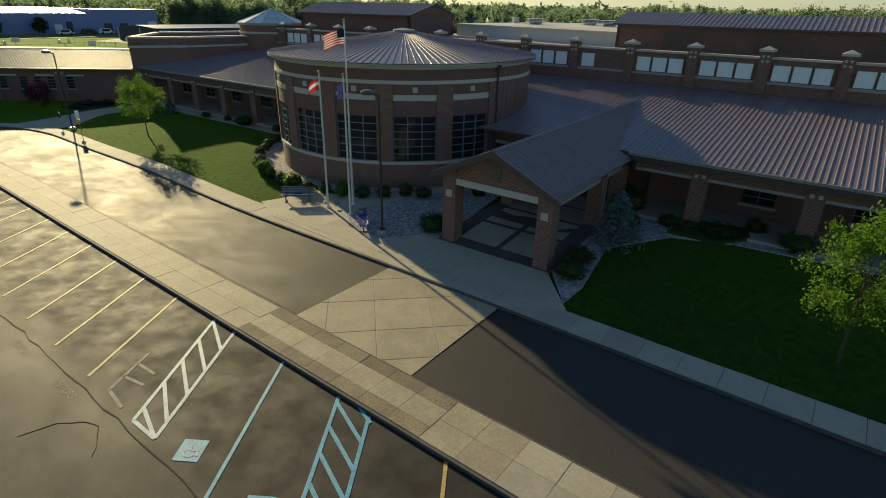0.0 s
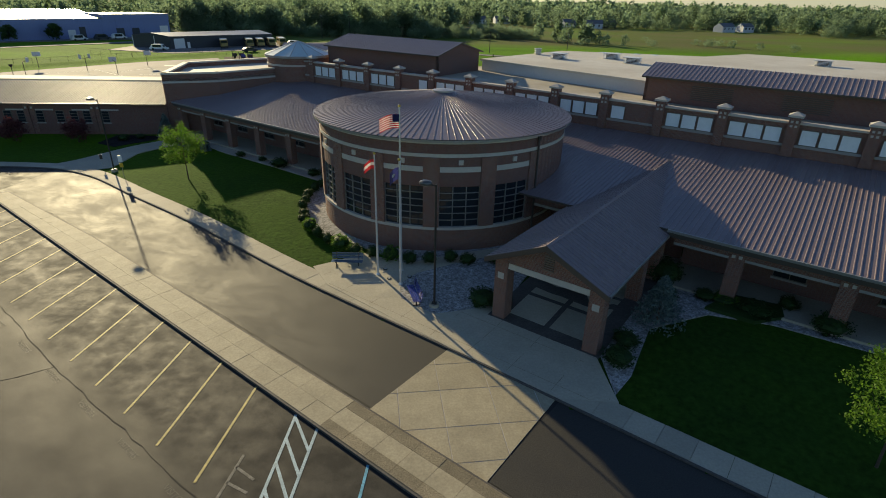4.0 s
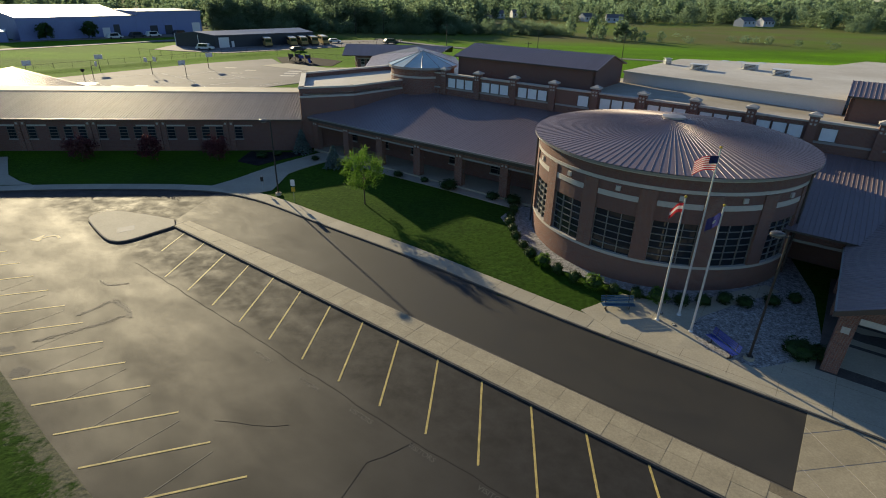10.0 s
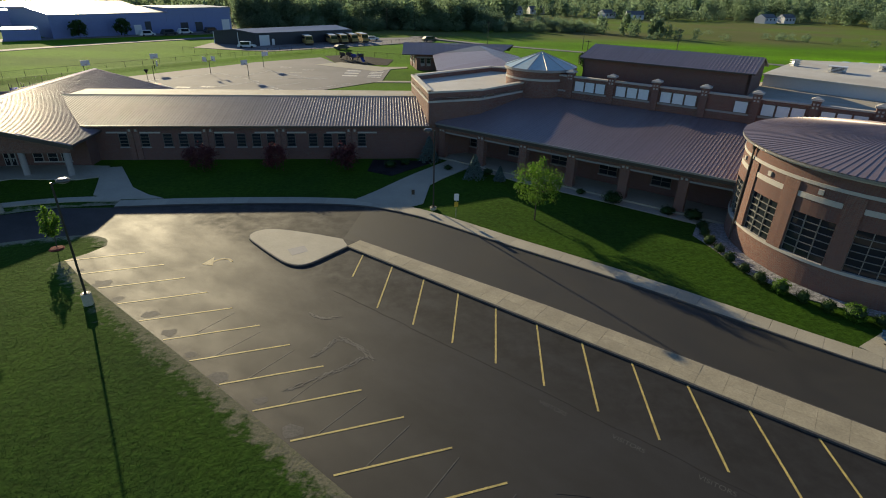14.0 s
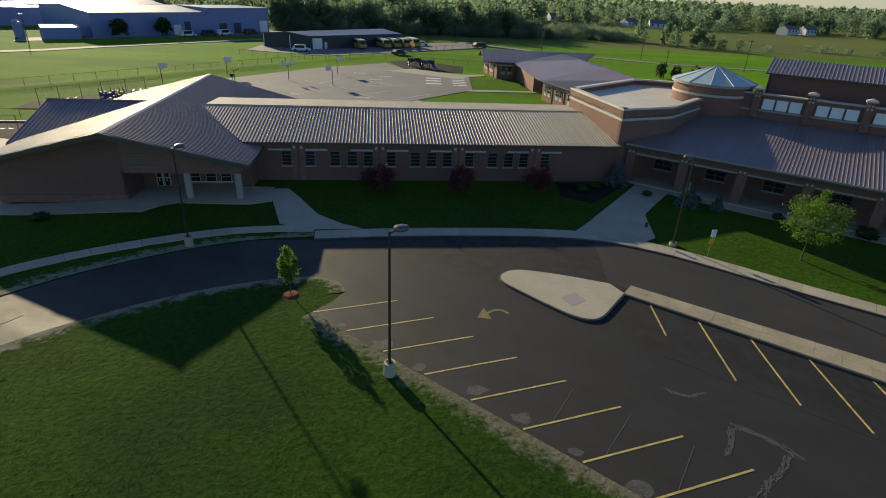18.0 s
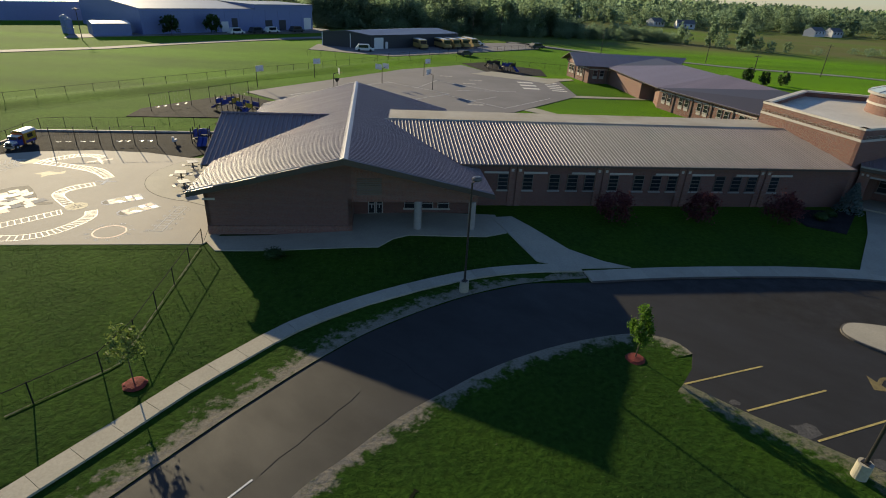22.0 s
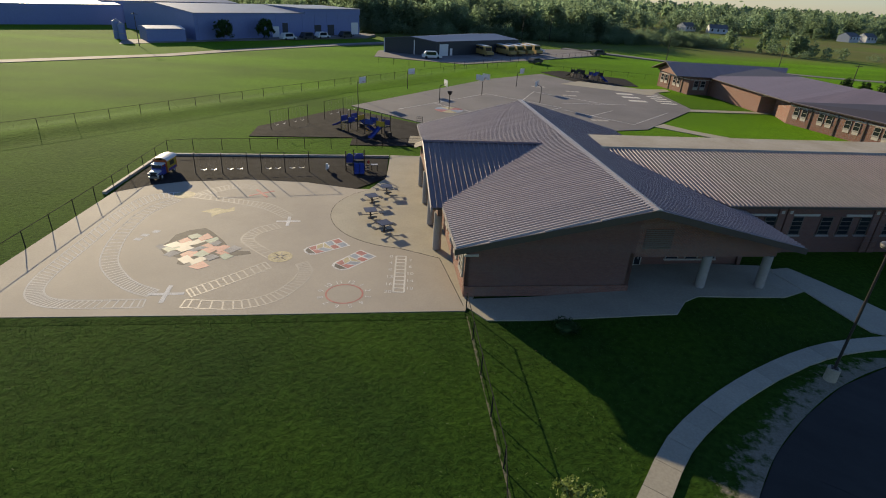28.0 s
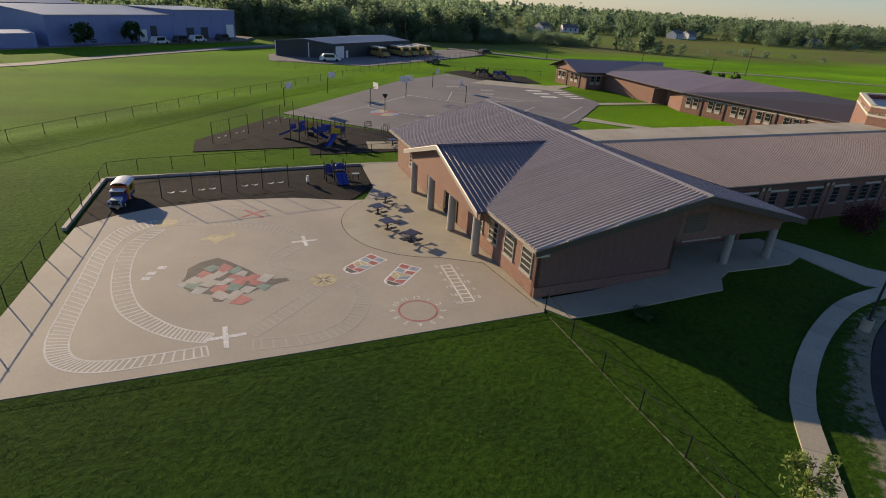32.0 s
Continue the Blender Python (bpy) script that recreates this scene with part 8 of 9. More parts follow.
def picnic_table(x, y, turn):
    t = thing("picnic_table", "dark square picnic table with four seats on the patio", "table", "patio tables", at=Matrix.Translation(onto(x, y, 0.01)) @ Matrix.Rotation(turn, 4, "Z"))
    part("tabletop", MB().box(-0.5, 0.5, -0.5, 0.5, 0.73, 0.77), TABLE_BLUE, t)
    part("pedestal", MB().tube((0, 0, 0), (0, 0, 0.73), 0.07, 0.07, 10), POLE_DARK, t)
    part("foot_plate", MB().tube((0, 0, 0), (0, 0, 0.03), 0.25, 0.25, 14), POLE_DARK, t)
    for k in range(4):
        a = k * math.pi / 2
        c, s = math.cos(a), math.sin(a)
        arm = part("seat_arm", MB().tube((0.05 * c, 0.05 * s, 0.3), (0.85 * c, 0.85 * s, 0.42), 0.03, 0.03, 6), POLE_DARK, t)
        part("seat", MB().box(-0.15, 0.15, -0.32, 0.32, 0.43, 0.46, Matrix.Translation((0.88 * c, 0.88 * s, 0)) @ Matrix.Rotation(a, 4, "Z")), POLE_DARK, t)


for x, y, a in ((-103.6, 79.6, 0.2), (-104.75, 77.0, 0.5), (-104.6, 73.6, 0.3), (-103.3, 71.0, 0.6), (-98.8, 99.6, 0.2)):
    picnic_table(x, y, a)
t = thing("waste_bin", "dark waste bin by the entrance columns", "bin", at=Matrix.Translation(onto(-98.9, 90.6)))
part("body", MB().tube((0, 0, 0), (0, 0, 0.9), 0.3, 0.33, 16), BLUE_PLASTIC, t)
part("lid", MB().tube((0, 0, 0.9), (0, 0, 1.02), 0.35, 0.2, 16), POLE_DARK, t)


def hoop(x, y, turn, double=False, white=True):
    z = ground_height(x, y) + 0.03
    t = thing("basketball_hoop", "basketball hoop with a white board on a bent pole", "basketball hoop", "hoops", at=Matrix.Translation((x, y, z)) @ Matrix.Rotation(turn, 4, "Z"))
    part("pole", MB().tube((0, 0, 0), (0, 0, 2.9), 0.07, 0.06, 10), POLE_DARK, t)
    for s in ((1, -1) if double else (1,)):
        part("arm", MB().tube((0, 0, 2.8), (s * 1.0, 0, 3.15), 0.05, 0.05, 8), POLE_DARK, t)
        bd = part("backboard", MB().box(s * 1.0 - 0.02, s * 1.0 + 0.02, -0.85, 0.85, 2.8, 3.8), WHITE_METAL, t)
        m = MB()
        for k in range(12):
            a0, a1 = 2 * math.pi * k / 12, 2 * math.pi * (k + 1) / 12
            m.tube((s * 1.27 + 0.23 * math.cos(a0), 0.23 * math.sin(a0), 3.05), (s * 1.27 + 0.23 * math.cos(a1), 0.23 * math.sin(a1), 3.05), 0.012, 0.012, 4, False)
        part("rim", m, RED_PAINT, bd)


for x, y, a, d in ((-111.0, 124.5, -0.6, False), (-97.3, 125.0, 0.3, False), (-89.1, 134.2, 0.85, True), (-103.0, 137.5, -0.8, False), (-80.7, 146.1, -0.7, False), (-79.1, 129.3, 2.6, False)):
    hoop(x, y, a, d)
t = thing("ball_funnel", "dark ball funnel on a pole over a painted circle", "playground", at=Matrix.Translation((-95.9, 119.5, ground_height(-95.9, 119.5))))
part("pole", MB().tube((0, 0, 0), (0, 0, 2.4), 0.06, 0.06, 8), POLE_DARK, t)
part("funnel", MB().tube((0, 0, 2.4), (0, 0, 2.95), 0.15, 0.45, 14, False), BLACK_RUBBER, t)

# ---- roof fittings ----
for x, y in ((12.2, 79.0), (20.0, 80.6), (21.2, 75.2), (47.8, 77.4)):
    t = thing("roof_vent", "low grey rooftop ventilator on white membrane", "ventilator", "rooftop ventilators", at=Matrix.Translation((x, y, 10.22)) @ Matrix.Rotation(MA, 4, "Z"))
    part("curb", MB().box(-0.8, 0.8, -0.6, 0.6, 0, 0.4), STEEL, t)
    part("core", MB().box(-0.65, 0.65, -0.45, 0.45, 0.4, 1.1), FASCIA, t)
    for k in range(4):
        part("louvre", MB().box(-0.98, 0.98, -0.78, 0.78, 0.44 + k * 0.16, 0.5 + k * 0.16), WHITE_METAL, t)
    part("cover", MB().box(-1.05, 1.05, -0.82, 0.82, 1.08, 1.16), WHITE_METAL, t)
for x, y in ((21.4, 90.4), (23.5, 89.7), (26.2, 88.9), (28.6, 88.0)):
    t = thing("skylight", "low white domed rooftop skylight", "skylight", "rooftop skylights", at=Matrix.Translation((x, y, 10.22)) @ Matrix.Rotation(MA, 4, "Z"))
    part("curb", MB().box(-0.9, 0.9, -0.7, 0.7, 0, 0.2), WHITE_METAL, t)
    m = MB()
    for i in range(4):
        s0, s1, h0, h1 = 1 - 0.18 * i, 1 - 0.18 * (i + 1) if i < 3 else 0.0, 0.2 + 0.28 * math.sin(i * 0.4), 0.2 + 0.28 * math.sin((i + 1) * 0.4)
        a4, b4 = [(sx * 0.85 * s0, sy * 0.65 * s0, h0) for sx, sy in ((-1, -1), (1, -1), (1, 1), (-1, 1))], [(sx * 0.85 * s1, sy * 0.65 * s1, h1) for sx, sy in ((-1, -1), (1, -1), (1, 1), (-1, 1))]
        for j in range(4):
            m.face([a4[j], a4[(j + 1) % 4], b4[(j + 1) % 4], b4[j]])
    part("dome", m, GLASS_SKY, t)
t = thing("roof_stack", "narrow louvred metal stack on the rear roof", "ventilator", at=Matrix.Translation((10.2, 84.7, 10.22)))
part("shaft", MB().box(-0.35, 0.35, -0.35, 0.35, 0, 1.2), STEEL, t)
for k in range(4):
    part("louvre", MB().box(-0.5, 0.5, -0.5, 0.5, 0.3 + k * 0.28, 0.38 + k * 0.28), STEEL, t)
for x, y in ((-34.0, 80.0), (-38.0, 84.5)):
    t = thing("roof_pipe", "short white vent pipe on the flat roof", "vent pipe", "vent pipes", at=Matrix.Translation((x, y, 6.9)))
    part("pipe", MB().tube((0, 0, 0), (0, 0, 0.5), 0.08, 0.08, 10), WHITE_METAL, t)
    part("cap", MB().tube((0, 0, 0.5), (0, 0, 0.58), 0.14, 0.14, 10), WHITE_METAL, t)

# ---- depot, sheds and vehicles far off ----
sheet("depot_yard", [(-113.0, 184.5), (-89.0, 178.5), (-62.6, 200.5), (-40.0, 222.0), (-38.0, 240.0), (-66.0, 228.0), (-84.0, 228.0), (-113.0, 199.0)], (0.16,), COURT, "grey asphalt depot yard", "yard", 0.9)
fr = [(-260.0, 82.0), (-181.5, 145.5), (-159.1, 166.4), (-149.5, 180.6), (-124.7, 211.6), (-113.2, 223.6), (-95, 243)]
sheet("far_road", [tuple(p) for p in offset_line(fr, -2.0)] + [tuple(p) for p in offset_line(fr, 2.0)][::-1], (0.18,), COURT, "pale road past the blue hall", "road", 0.9)
fr2 = [(-48.0, 240.7), (-35.3, 229.2), (-21.0, 215.7), (13.0, 195.4), (25.0, 191.0), (34.5, 189.2), (47.0, 186.0), (62.0, 176.0), (100.0, 150.0)]
sheet("back_drive", [tuple(p) for p in offset_line(fr2, -1.8)] + [tuple(p) for p in offset_line(fr2, 1.8)][::-1], (0.16,), COURT, "grey drive across the back field", "road", 0.9)
sheet("blue_hall_yard", [(-178.0, 182.0), (-120.0, 244.0), (-118.0, 254.0), (-127.0, 258.0), (-170.0, 204.0), (-182.0, 192.0)], (0.14,), COURT, "grey yard along the blue hall", "yard", 0.9)


def shed(name, corners, z0, z1, rise_, walls, roof, label, group=""):
    """A metal shed on four corners; its ridge runs along the middle of its long sides."""
    t = thing(name, label, "building", group)
    c = [Vector(p) for p in corners]
    part("wall", MB().prism([tuple(p) for p in c], z0, z1), walls, t)
    a, b = (c[0] + c[3]) / 2, (c[1] + c[2]) / 2
    e = [Vector((p.x, p.y, z1 + 0.03)) for p in c]
    r0, r1 = Vector((a.x, a.y, z1 + rise_)), Vector((b.x, b.y, z1 + rise_))
    m = MB().face([e[0], e[1], r1, r0]).face([e[2], e[3], r0, r1])
    m.face([x - Vector((0, 0, 0.25)) for x in (e[0], r0, r1, e[1])]).face([x - Vector((0, 0, 0.25)) for x in (e[2], r1, r0, e[3])])
    for x, y in ((e[0], e[1]), (e[2], e[3]), (e[1], r1), (r1, e[2]), (e[3], r0), (r0, e[0])):
        m.face([x, y, y - Vector((0, 0, 0.25)), x - Vector((0, 0, 0.25))])
    part("roof", m, roof, t)
    dn = Vector((0, 0, 0.1))
    for tri_ in ((e[1], e[2], r1), (e[3], e[0], r0)):
        part("gable", MB().face([k - dn for k in tri_]), walls, t)
    return t


ROOF_DARK = mat("shed_roof_blue", (0.10, 0.105, 0.14), 0.4, metal=0.3, spread=0.06, bump=0.0)
garage = shed("depot_garage", [(-96.2, 192.6), (-69.0, 216.8), (-83.0, 231.0), (-111.2, 197.0)], -0.6, 4.0, 0.9, DARK_CLAD, ROOF_DARK, "dark blue metal depot garage with white doors")
box_on(garage, (-96.2, 192.6), (-69.0, 216.8), 1.2, 4.6, 0.1, 3.3, 0, 0.08, WHITE_METAL, "roller_door")
box_on(garage, (-96.2, 192.6), (-69.0, 216.8), 5.4, 6.3, 0.1, 2.1, 0, 0.08, WHITE_METAL, "door")
for s in (0.0, 9.0):
    box_on(garage, (-111.2, 197.0), (-96.2, 192.6), s, s + 0.25, 0.0, 4.0, 0, 0.05, WHITE_METAL, "corner_trim")
HALL_ROOF = mat("hall_roof_grey", (0.30, 0.31, 0.32), 0.45, metal=0.2, spread=0.1, big=0.05, small=2, bump=0.0)
hallb = shed("blue_hall", [(-165.4, 200.6), (-123.8, 251.5), (-158.0, 281.0), (-199.0, 230.0)], -0.8, 7.4, 1.4, BLUE_METAL, HALL_ROOF, "large blue metal industrial hall with a grey roof")
ln = (Vector((-123.8, 251.5)) - Vector((-165.4, 200.6))).length
for s, w, h_, mt in ((26.5, 2.6, 3.4, WHITE_METAL), (30.5, 2.2, 4.4, DARK_CLAD), (61.5, 3.4, 4.2, WHITE_METAL), (44.0, 3.0, 3.6, DARK_CLAD), (50.0, 3.0, 3.6, DARK_CLAD)):
    box_on(hallb, (-165.4, 200.6), (-123.8, 251.5), s, s + w, -0.3, h_, 0, 0.1, mt, "roller_door")
for k in range(12):
    box_on(hallb, (-165.4, 200.6), (-123.8, 251.5), 1 + k * 5.4, 1.12 + k * 5.4, -0.3, 7.3, 0, 0.06, BLUE_METAL, "rib")
dirh, inh = Vector((0.6328, 0.7743)), Vector((-0.7743, 0.6328))
end0 = Vector((-165.4, 200.6)) + dirh * 40.0
e_ = [end0 - inh * 0.15, end0 + dirh * 25.9 - inh * 0.15, end0 + dirh * 25.9 + inh * 22.0, end0 + inh * 22.0]
part("raised_end", MB().prism([tuple(p) for p in e_], 6.8, 8.7), BLUE_METAL, hallb)
part("raised_roof", MB().prism([tuple(p) for p in (e_[0] - inh * 0.3 - dirh * 0.3, e_[1] - inh * 0.3 + dirh * 0.3, e_[2] + dirh * 0.3, e_[3] - dirh * 0.3)], 8.7, 8.85), HALL_ROOF, hallb)
for x, y, r_, h_ in ((-184.2, 194.6, 1.1, 5.2), (-182.2, 193.0, 0.9, 4.6)):
    t = thing("silo", "grey-blue steel silo beside the small office", "silo", "silos", at=Matrix.Translation((x, y, -0.7)))
    part("shell", MB().tube((0, 0, 0), (0, 0, h_), r_, r_, 18), BLUE_METAL, t)
    part("cap", MB().tube((0, 0, h_), (0, 0, h_ + 0.6), r_, 0.2, 18), HALL_ROOF, t)
    part("band", MB().tube((0, 0, h_ * 0.5), (0, 0, h_ * 0.5 + 0.15), r_ + 0.03, r_ + 0.03, 18), HALL_ROOF, t)
shed("blue_lean_to", [(-174.6, 190.6), (-166.6, 196.4), (-172.0, 204.0), (-180.0, 198.0)], -0.6, 3.4, 0.5, BLUE_METAL, WHITE_METAL, "small blue office beside the hall with a white roof")
shed("far_hall", [(-236.0, 213.0), (-206.0, 243.0), (-230.0, 268.0), (-262.0, 238.0)], -0.8, 6.0, 1.2, BLUE_METAL, WHITE_METAL, "distant blue hall with a white roof", "far halls")
shed("far_hall", [(-214.0, 246.0), (-178.0, 284.0), (-205.0, 310.0), (-243.0, 272.0)], -0.8, 7.0, 1.4, BLUE_METAL, ROOF_DARK, "distant grey-blue hall with a flat roof", "far halls")
shed("far_hall", [(-300.0, 180.0), (-262.0, 205.0), (-285.0, 240.0), (-323.0, 215.0)], -0.8, 5.0, 1.0, BLUE_METAL, WHITE_METAL, "distant blue hall with a pale roof", "far halls")
WHITE_SIDING = mat("white_siding", (0.55, 0.56, 0.58), 0.7, spread=0.05, bump=0.0)
GREY_ROOF = mat("shingle_grey", (0.14, 0.14, 0.15), 0.8, spread=0.1, bump=0.0)
for x, y, w, a, mt in ((86.0, 434.0, 10, 0.4, WHITE_SIDING), (103.0, 424.0, 12, -0.2, WHITE_SIDING), (117.0, 440.0, 11, 0.1, DARK_CLAD), (198.0, 424.0, 14, 0.5, WHITE_SIDING), (216.0, 430.0, 9, 0.2, WHITE_SIDING), (332.0, 414.0, 14, 0.2, DARK_CLAD), (318.0, 410.0, 10, 0.5, DARK_CLAD), (20.0, 450.0, 12, 0.3, WHITE_SIDING), (-8.0, 430.0, 10, -0.3, WHITE_SIDING), (40.0, 470.0, 12, 0.2, WHITE_SIDING)):
    c, s = math.cos(a), math.sin(a)
    cs = [(x + c * u - s * v, y + s * u + c * v) for u, v in ((-w / 2, -4), (w / 2, -4), (w / 2, 4), (-w / 2, 4))]
    hs = shed("house", cs, -1.5, 2.9, 2.4, mt, GREY_ROOF, "distant white house with a grey gabled roof" if mt is WHITE_SIDING else "distant dark barn with a grey roof", "far houses")
    for k in range(3):
        box_on(hs, cs[0], cs[1], 1.5 + k * w / 3.2, 2.6 + k * w / 3.2, 1.0, 2.4, 0, 0.05, GLASS, "window")


def vehicle(name, x, y, turn, l, w, h, paint, label, bus=False, z=0.16):
    t = thing(name, label, "bus" if bus else "car", "parked vehicles", at=Matrix.Translation((x, y, z)) @ Matrix.Rotation(turn, 4, "Z"))
    b = MB()
    if bus:
        prof = [(-l / 2, 0.45), (l / 2, 0.45), (l / 2, 1.4), (l / 2 - 1.2, 1.5), (l / 2 - 1.4, h - 0.1), (l / 2 - 1.7, h), (-l / 2 + 0.2, h), (-l / 2, h - 0.2)]
    else:
        prof = [(-l / 2, 0.35), (l / 2, 0.35), (l / 2, 0.8), (l / 2 - 0.9, 0.95), (l / 2 - 1.6, h), (-l / 2 + 0.9, h), (-l / 2 + 0.2, 0.98), (-l / 2, 0.9)]
    n_ = len(prof)
    b.v = [(px, s * w / 2, pz) for s in (-1, 1) for px, pz in prof]
    b.f = [tuple(range(n_)), tuple(range(2 * n_ - 1, n_ - 1, -1))] + [(i, n_ + i, n_ + (i + 1) % n_, (i + 1) % n_) for i in range(n_)]
    part("body", b, paint, t)
    if bus:
        part("roof", MB().box(-l / 2 + 0.25, l / 2 - 1.75, -w / 2 + 0.1, w / 2 - 0.1, h - 0.02, h + 0.06), WHITE_METAL, t)
        part("bumper", MB().box(l / 2 - 0.02, l / 2 + 0.12, -w / 2, w / 2, 0.4, 0.65), BLACK_RUBBER, t)
    for s in (-1, 1):
        if bus:
            for k in range(8):
                x0 = -l / 2 + 0.6 + k * (l - 3.0) / 8
                part("window", MB().box(x0, x0 + (l - 3.0) / 8 - 0.12, s * w / 2 - 0.01, s * w / 2 + 0.01, 1.75, 2.45), GLASS, t)
        else:
            part("window", MB().box(-l / 2 + 1.0, l / 2 - 1.7, s * w / 2 - 0.01, s * w / 2 + 0.01, 1.0, h - 0.12), GLASS, t)
        for px in (-l / 2 + l * 0.2, l / 2 - l * 0.2):
            part("wheel", MB().tube((px, s * (w / 2 - 0.2), 0.36), (px, s * (w / 2 + 0.02), 0.36), 0.36, 0.36, 14), BLACK_RUBBER, t)
    part("windscreen", MB().box(l / 2 - (1.35 if bus else 1.25), l / 2 - (1.2 if bus else 1.0), -w / 2 + 0.15, w / 2 - 0.15, 1.0 if not bus else 1.6, h - 0.3), GLASS, t)
    return t


BUS_Y = mat("bus_yellow", (0.38, 0.26, 0.08), 0.5, spread=0.05, bump=0.0)
for x, y in ((-82.0, 202.0), (-74.5, 206.5), (-71.4, 209.0), (-68.2, 211.6), (-65.0, 214.3)):
    vehicle("school_bus", x, y, -1.15, 9.0, 2.3, 2.8, BUS_Y, "yellow school bus parked at the depot", True)
vehicle("car", -62.0, 220.0, 0.3, 4.8, 1.8, 1.5, WHITE_METAL, "white car parked at the depot")
vehicle("van", -97.5, 187.0, 0.1, 5.4, 2.0, 1.9, WHITE_METAL, "white van parked by the garage")
vehicle("car", -68.5, 189.0, 0.7, 4.6, 1.8, 1.5, DARK_CLAD, "dark car parked by the depot fence", z=0.1)
vehicle("truck", -41.0, 221.0, 0.5, 5.6, 2.0, 1.8, DARK_CLAD, "dark pickup parked at the yard's end")
for k, (x, y) in enumerate(((-137.0, 232.0), (-141.0, 227.5), (-146.0, 221.0), (-130.0, 240.0))):
    vehicle("truck", x + 3, y - 3, 0.9, 5.6, 2.0, 2.0, (WHITE_METAL, DARK_CLAD)[k % 2], "work truck parked along the blue hall", z=-0.0)
# poles on the back field
for x, y, h in ((34.6, 181.0, 9.0), (1.7, 160.0, 7.0), (-20.0, 215.0, 8.0), (12.0, 205.0, 7.5), (-60.0, 262.0, 10.0), (-48.0, 266.0, 10.0), (-172.0, 180.0, 8.0)):
    t = thing("field_pole", "slim dark pole in the field", "pole", "field poles", at=Matrix.Translation((x, y, ground_height(x, y))))
    part("pole", MB().tube((0, 0, -0.3), (0, 0, h), 0.12, 0.08, 8), POLE_DARK, t)
    part("crossarm", MB().box(-0.9, 0.9, -0.06, 0.06, h - 0.5, h - 0.38), POLE_DARK, t)


# ---- woods ----
def woods(name, spots, quads, label, material=LEAF_HAZY, leaf=0.13):
    """Many far trees in one mesh: uneven crowns of leaf clumps over short trunks."""
    r = np.random.RandomState(77)
    P = []
    for x, y, h, w in spots:
        base = ground_height(x, y) - 0.3
        nc = 26
        d = r.normal(size=(nc, 3))
        d /= np.linalg.norm(d, axis=1, keepdims=True)
        c = d * r.uniform(0.45, 1.0, (nc, 1))
        k = r.randint(0, nc, quads)
        p = c[k] + r.normal(size=(quads, 3)) * 0.2
        p = p * np.array((w, w, h * 0.5)) + np.array((x, y, base + h * 0.52))
        s = leaf * h * r.uniform(0.5, 1.2, (quads, 1))
        u = r.normal(size=(quads, 3))
        u /= np.linalg.norm(u, axis=1, keepdims=True)
        v = np.cross(u, r.normal(size=(quads, 3)))
        v /= np.linalg.norm(v, axis=1, keepdims=True)
        P.append(np.stack([p - u * s, p + v * s * 0.7, p + u * s, p - v * s * 0.7], 1).reshape(-1, 3))
    q = np.concatenate(P)
    n = len(q) // 4
    me = bpy.data.meshes.new(name)
    me.vertices.add(4 * n)
    me.vertices.foreach_set("co", q.ravel())
    me.loops.add(4 * n)
    me.loops.foreach_set("vertex_index", np.arange(4 * n))
    me.polygons.add(n)
    me.polygons.foreach_set("loop_start", np.arange(0, 4 * n, 4))
    me.update(calc_edges=True)
    me.materials.append(material)
    return tagged(new(name, me), label, "woods", "", "stuff")


def inside(px, py, poly):
    """Which of many points lie within a polygon."""
    hit = np.zeros(len(px), bool)
    for (xa, ya), (xb, yb) in zip(poly, poly[1:] + poly[:1]):
        if ya != yb:
            c = ((ya > py) != (yb > py)) & (px < (xb - xa) * (py - ya) / (yb - ya) + xa)
            hit ^= c
    return hit


def blades(name, poly, per, zfun, label, seed, size=0.055):
    """Short upright grass blades in tufts over a lawn, one mesh."""
    r = np.random.RandomState(seed)
    xs, ys = [p[0] for p in poly], [p[1] for p in poly]
    n = int(per * (max(xs) - min(xs)) * (max(ys) - min(ys)))
    px, py = r.uniform(min(xs), max(xs), n), r.uniform(min(ys), max(ys), n)
    k = inside(px, py, poly)
    px, py = px[k], py[k]
    thick = np.array([noise.noise(Vector((a * 0.7, b * 0.7, 2.0))) for a, b in zip(px, py)])
    k = thick + r.uniform(-0.5, 0.5, len(px)) > -0.15
    px, py, n = px[k], py[k], int(k.sum())
    z = np.array([zfun(a, b) for a, b in zip(px, py)])
    a = r.uniform(0, 6.28, n)
    h, w = size * r.uniform(0.6, 1.9, n), size * r.uniform(0.25, 0.6, n)
    lean = r.normal(size=(n, 2)) * 0.6
    q = np.stack([np.stack([px - w * np.cos(a), py - w * np.sin(a), z], 1), np.stack([px + w * np.cos(a), py + w * np.sin(a), z], 1), np.stack([px + lean[:, 0] * h, py + lean[:, 1] * h, z + h], 1)], 1).reshape(-1, 3)
    me = bpy.data.meshes.new(name)
    me.vertices.add(3 * n)
    me.vertices.foreach_set("co", q.ravel())
    me.loops.add(3 * n)
    me.loops.foreach_set("vertex_index", np.arange(3 * n))
    me.polygons.add(n)
    me.polygons.foreach_set("loop_start", np.arange(0, 3 * n, 3))
    me.update(calc_edges=True)
    me.materials.append(BLADE)
    return tagged(new(name, me), label, "grass", "", "stuff")


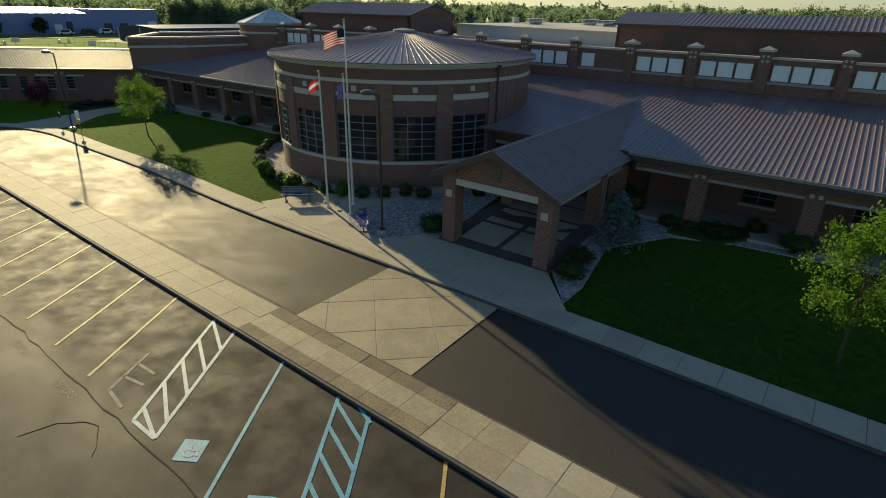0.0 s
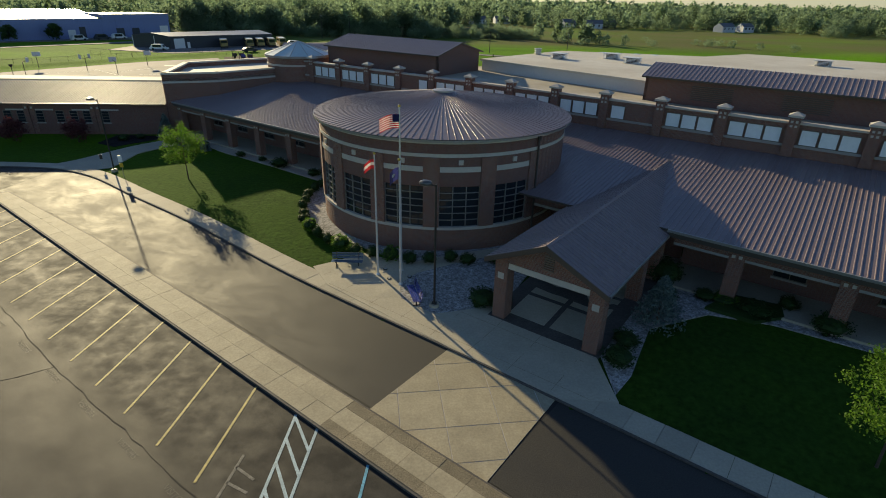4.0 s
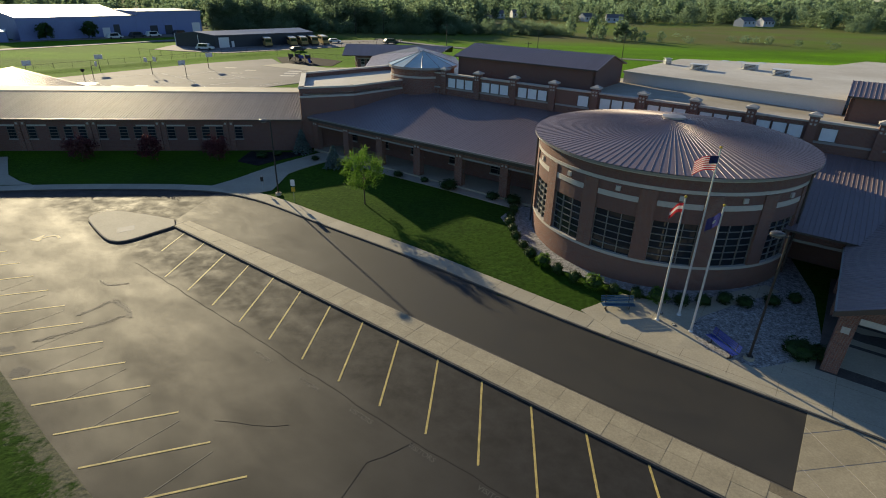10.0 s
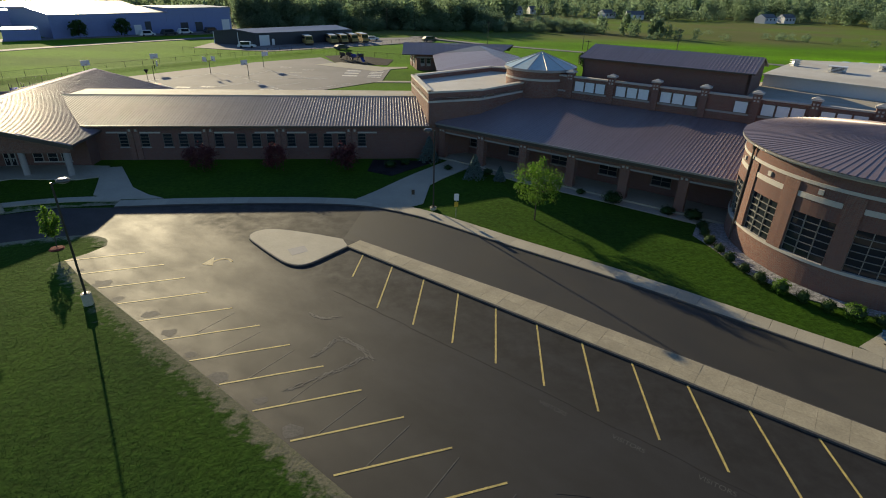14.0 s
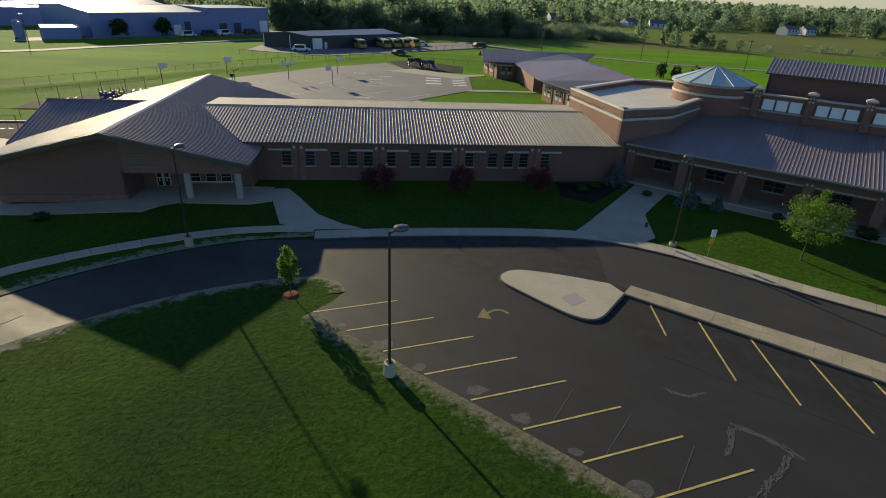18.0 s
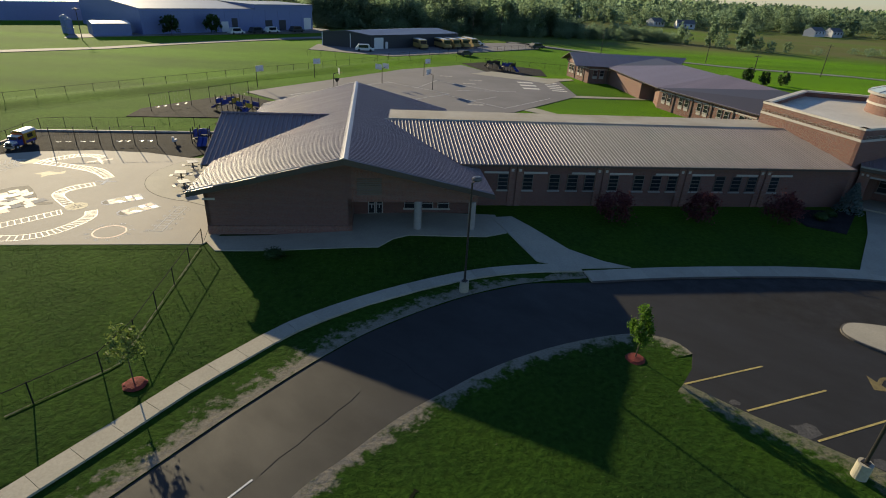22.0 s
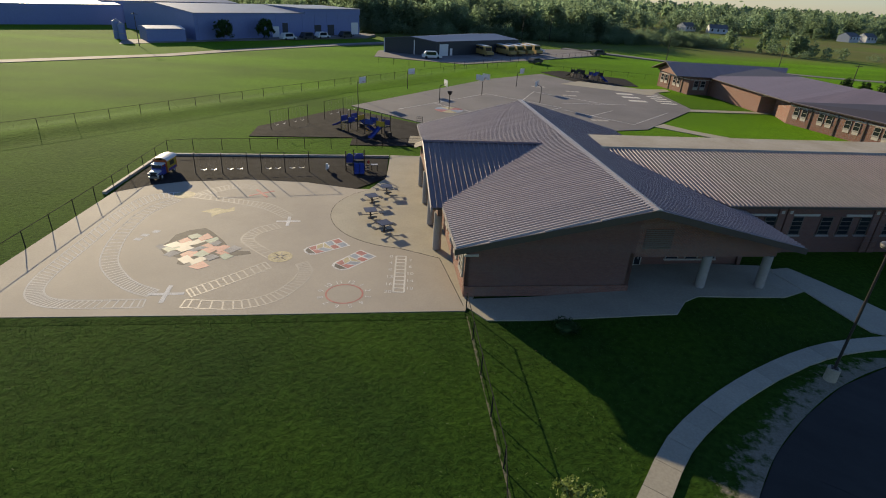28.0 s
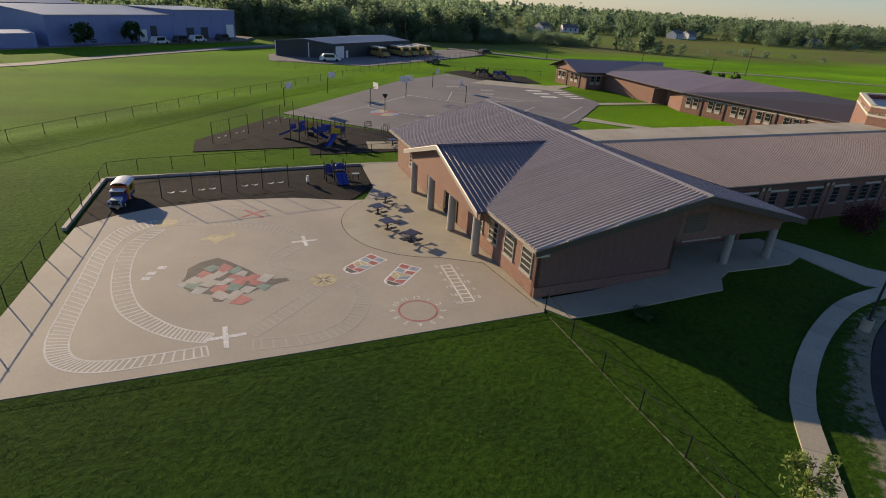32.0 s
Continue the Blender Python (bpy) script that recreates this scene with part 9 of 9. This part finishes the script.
lawn_edge = [(-97, 15), (-91.2, 30.0), (-87.0, 37.0), (-82.7, 41.7), (-80.3, 43.6), (-75.4, 46.7), (-72.0, 48.1), (-68.3, 49.0), (-66.3, 48.5), (-65.9, 47.5), (-66.5, 46.1), (-67.4, 44.6), (-60.5, 38.6), (-53.7, 33.0), (-47.3, 27.6), (-41.3, 22.5), (-46.0, 14.0), (-80.0, 14.0)]
blades("grass_near_lot", lawn_edge, 70, lambda x, y: -0.055, "short mown grass blades beside the lot", 5, 0.036)
blades("grass_playground_side", [(-129.0, 42.0), (-129.0, 57.0), (-97.7, 59.3), (-97.2, 52.0), (-97.0, 45.0), (-101.0, 40.0)], 70, lambda x, y: rise(x, y) - 0.035, "short mown grass blades before the playground", 6, 0.036)
blades("grass_front_lawn", [(-96.8, 46.0), (-96.9, 58.4), (-84.5, 59.0), (-82.0, 60.8), (-75.0, 61.5), (-72.8, 58.3), (-77.0, 57.2), (-81.5, 55.1), (-85.6, 52.6), (-89.0, 49.9), (-91.3, 47.4), (-94.0, 44.2)], 22, lambda x, y: rise(x, y) - 0.035, "short grass blades on the shaded front lawn", 7)
wr = random.Random(9)
near = []
for _ in range(150):
    x = wr.uniform(-128, 40)
    near.append((x, 272 + max(0, x + 80) * 0.2 + wr.uniform(0, 34 - 22 * smoothstep(-25, 0, x)), wr.uniform(10, 17) * (1 - 0.6 * smoothstep(-28, -2, x)), wr.uniform(3.4, 5.6) * (1 - 0.4 * smoothstep(-28, -2, x))))
for _ in range(60):
    x = wr.uniform(-126, 42)
    near.append((x, 268 + max(0, x + 80) * 0.2 + wr.uniform(-3, 4), wr.uniform(3, 6.5), wr.uniform(2, 3.4)))
woods("hedgerow_trees", near, 1300, "dense green trees along the back field", LEAF_HAZY, 0.036)
clump = [(x + wr.uniform(-2, 2), y + wr.uniform(-2, 2), wr.uniform(5, 11), wr.uniform(1.8, 3)) for x, y in ((42, 285), (43, 292), (49, 277), (53, 273), (53, 280), (60, 272), (65, 274), (65, 268), (70, 262), (78, 266), (67, 284))]
clump += [(x + wr.uniform(-2, 2), y + wr.uniform(-2, 2), wr.uniform(2, 4), wr.uniform(1.8, 3)) for x, y in ((114, 275), (117, 270), (121, 272), (125, 275), (135, 257), (129, 266), (146, 250), (90, 262), (98, 300), (160, 270), (56, 262), (61, 264))]
woods("field_thicket", clump, 420, "low green thicket in the field", LEAF_HAZY, 0.06)
grove = []
for _ in range(190):
    x = 168 + wr.random() * 420
    edge = 447 if x < 238 else 388 + (x - 238) * 0.1
    grove.append((x, edge + 4 + wr.uniform(0, 70), wr.uniform(11, 18), wr.uniform(4, 6.5)))
for _ in range(26):
    x = wr.uniform(165, 330)
    grove.append((x, (440 if x < 236 else 380) + wr.uniform(-6, 3), wr.uniform(4, 9), wr.uniform(2, 3.6)))
woods("grove", grove, 800, "tall dark green grove behind the meadow", LEAF_HAZY, 0.042)
rest = [(wr.uniform(-150, 2), wr.uniform(318, 430), wr.uniform(11, 17), wr.uniform(4, 6)) for _ in range(130)]
rest += [(wr.uniform(-10, 165), wr.uniform(425, 470), wr.uniform(5, 13), wr.uniform(2.6, 5)) for _ in range(60)]
rest += [(wr.uniform(-560, -110), wr.uniform(300, 520), wr.uniform(10, 17), wr.uniform(4, 6)) for _ in range(230)]
rest += [(wr.uniform(40, 700), wr.uniform(475, 700), wr.uniform(9, 15), wr.uniform(4, 6)) for _ in range(200)]
rest += [(wr.uniform(-120, 60), wr.uniform(450, 650), wr.uniform(10, 16), wr.uniform(4, 6)) for _ in range(110)]
woods("distant_woods", rest, 300, "far green woodland belts", LEAF_HAZY, 0.07)
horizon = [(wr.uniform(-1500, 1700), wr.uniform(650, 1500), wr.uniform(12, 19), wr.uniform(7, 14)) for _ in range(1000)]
woods("horizon_woods", horizon, 70, "wooded skyline far away", LEAF_HAZY, 0.2)
for i, (x, y) in enumerate(((1.2, 161.0), (4.2, 158.4), (9.8, 159.4))):
    tree(x, y, 3.6 + 0.4 * (i == 0), 1.5, -0.2, "small rounded tree behind the rear hall", LEAF_D, n=1300, size=0.18, seed=60 + i)
for i, (x, y) in enumerate(((-158.0, 203.0), (-149.0, 214.0))):
    tree(x, y, 6.2, 2.8, 0.5, "dark round tree against the blue hall", LEAF_D, n=1100, size=0.4, seed=70 + i)
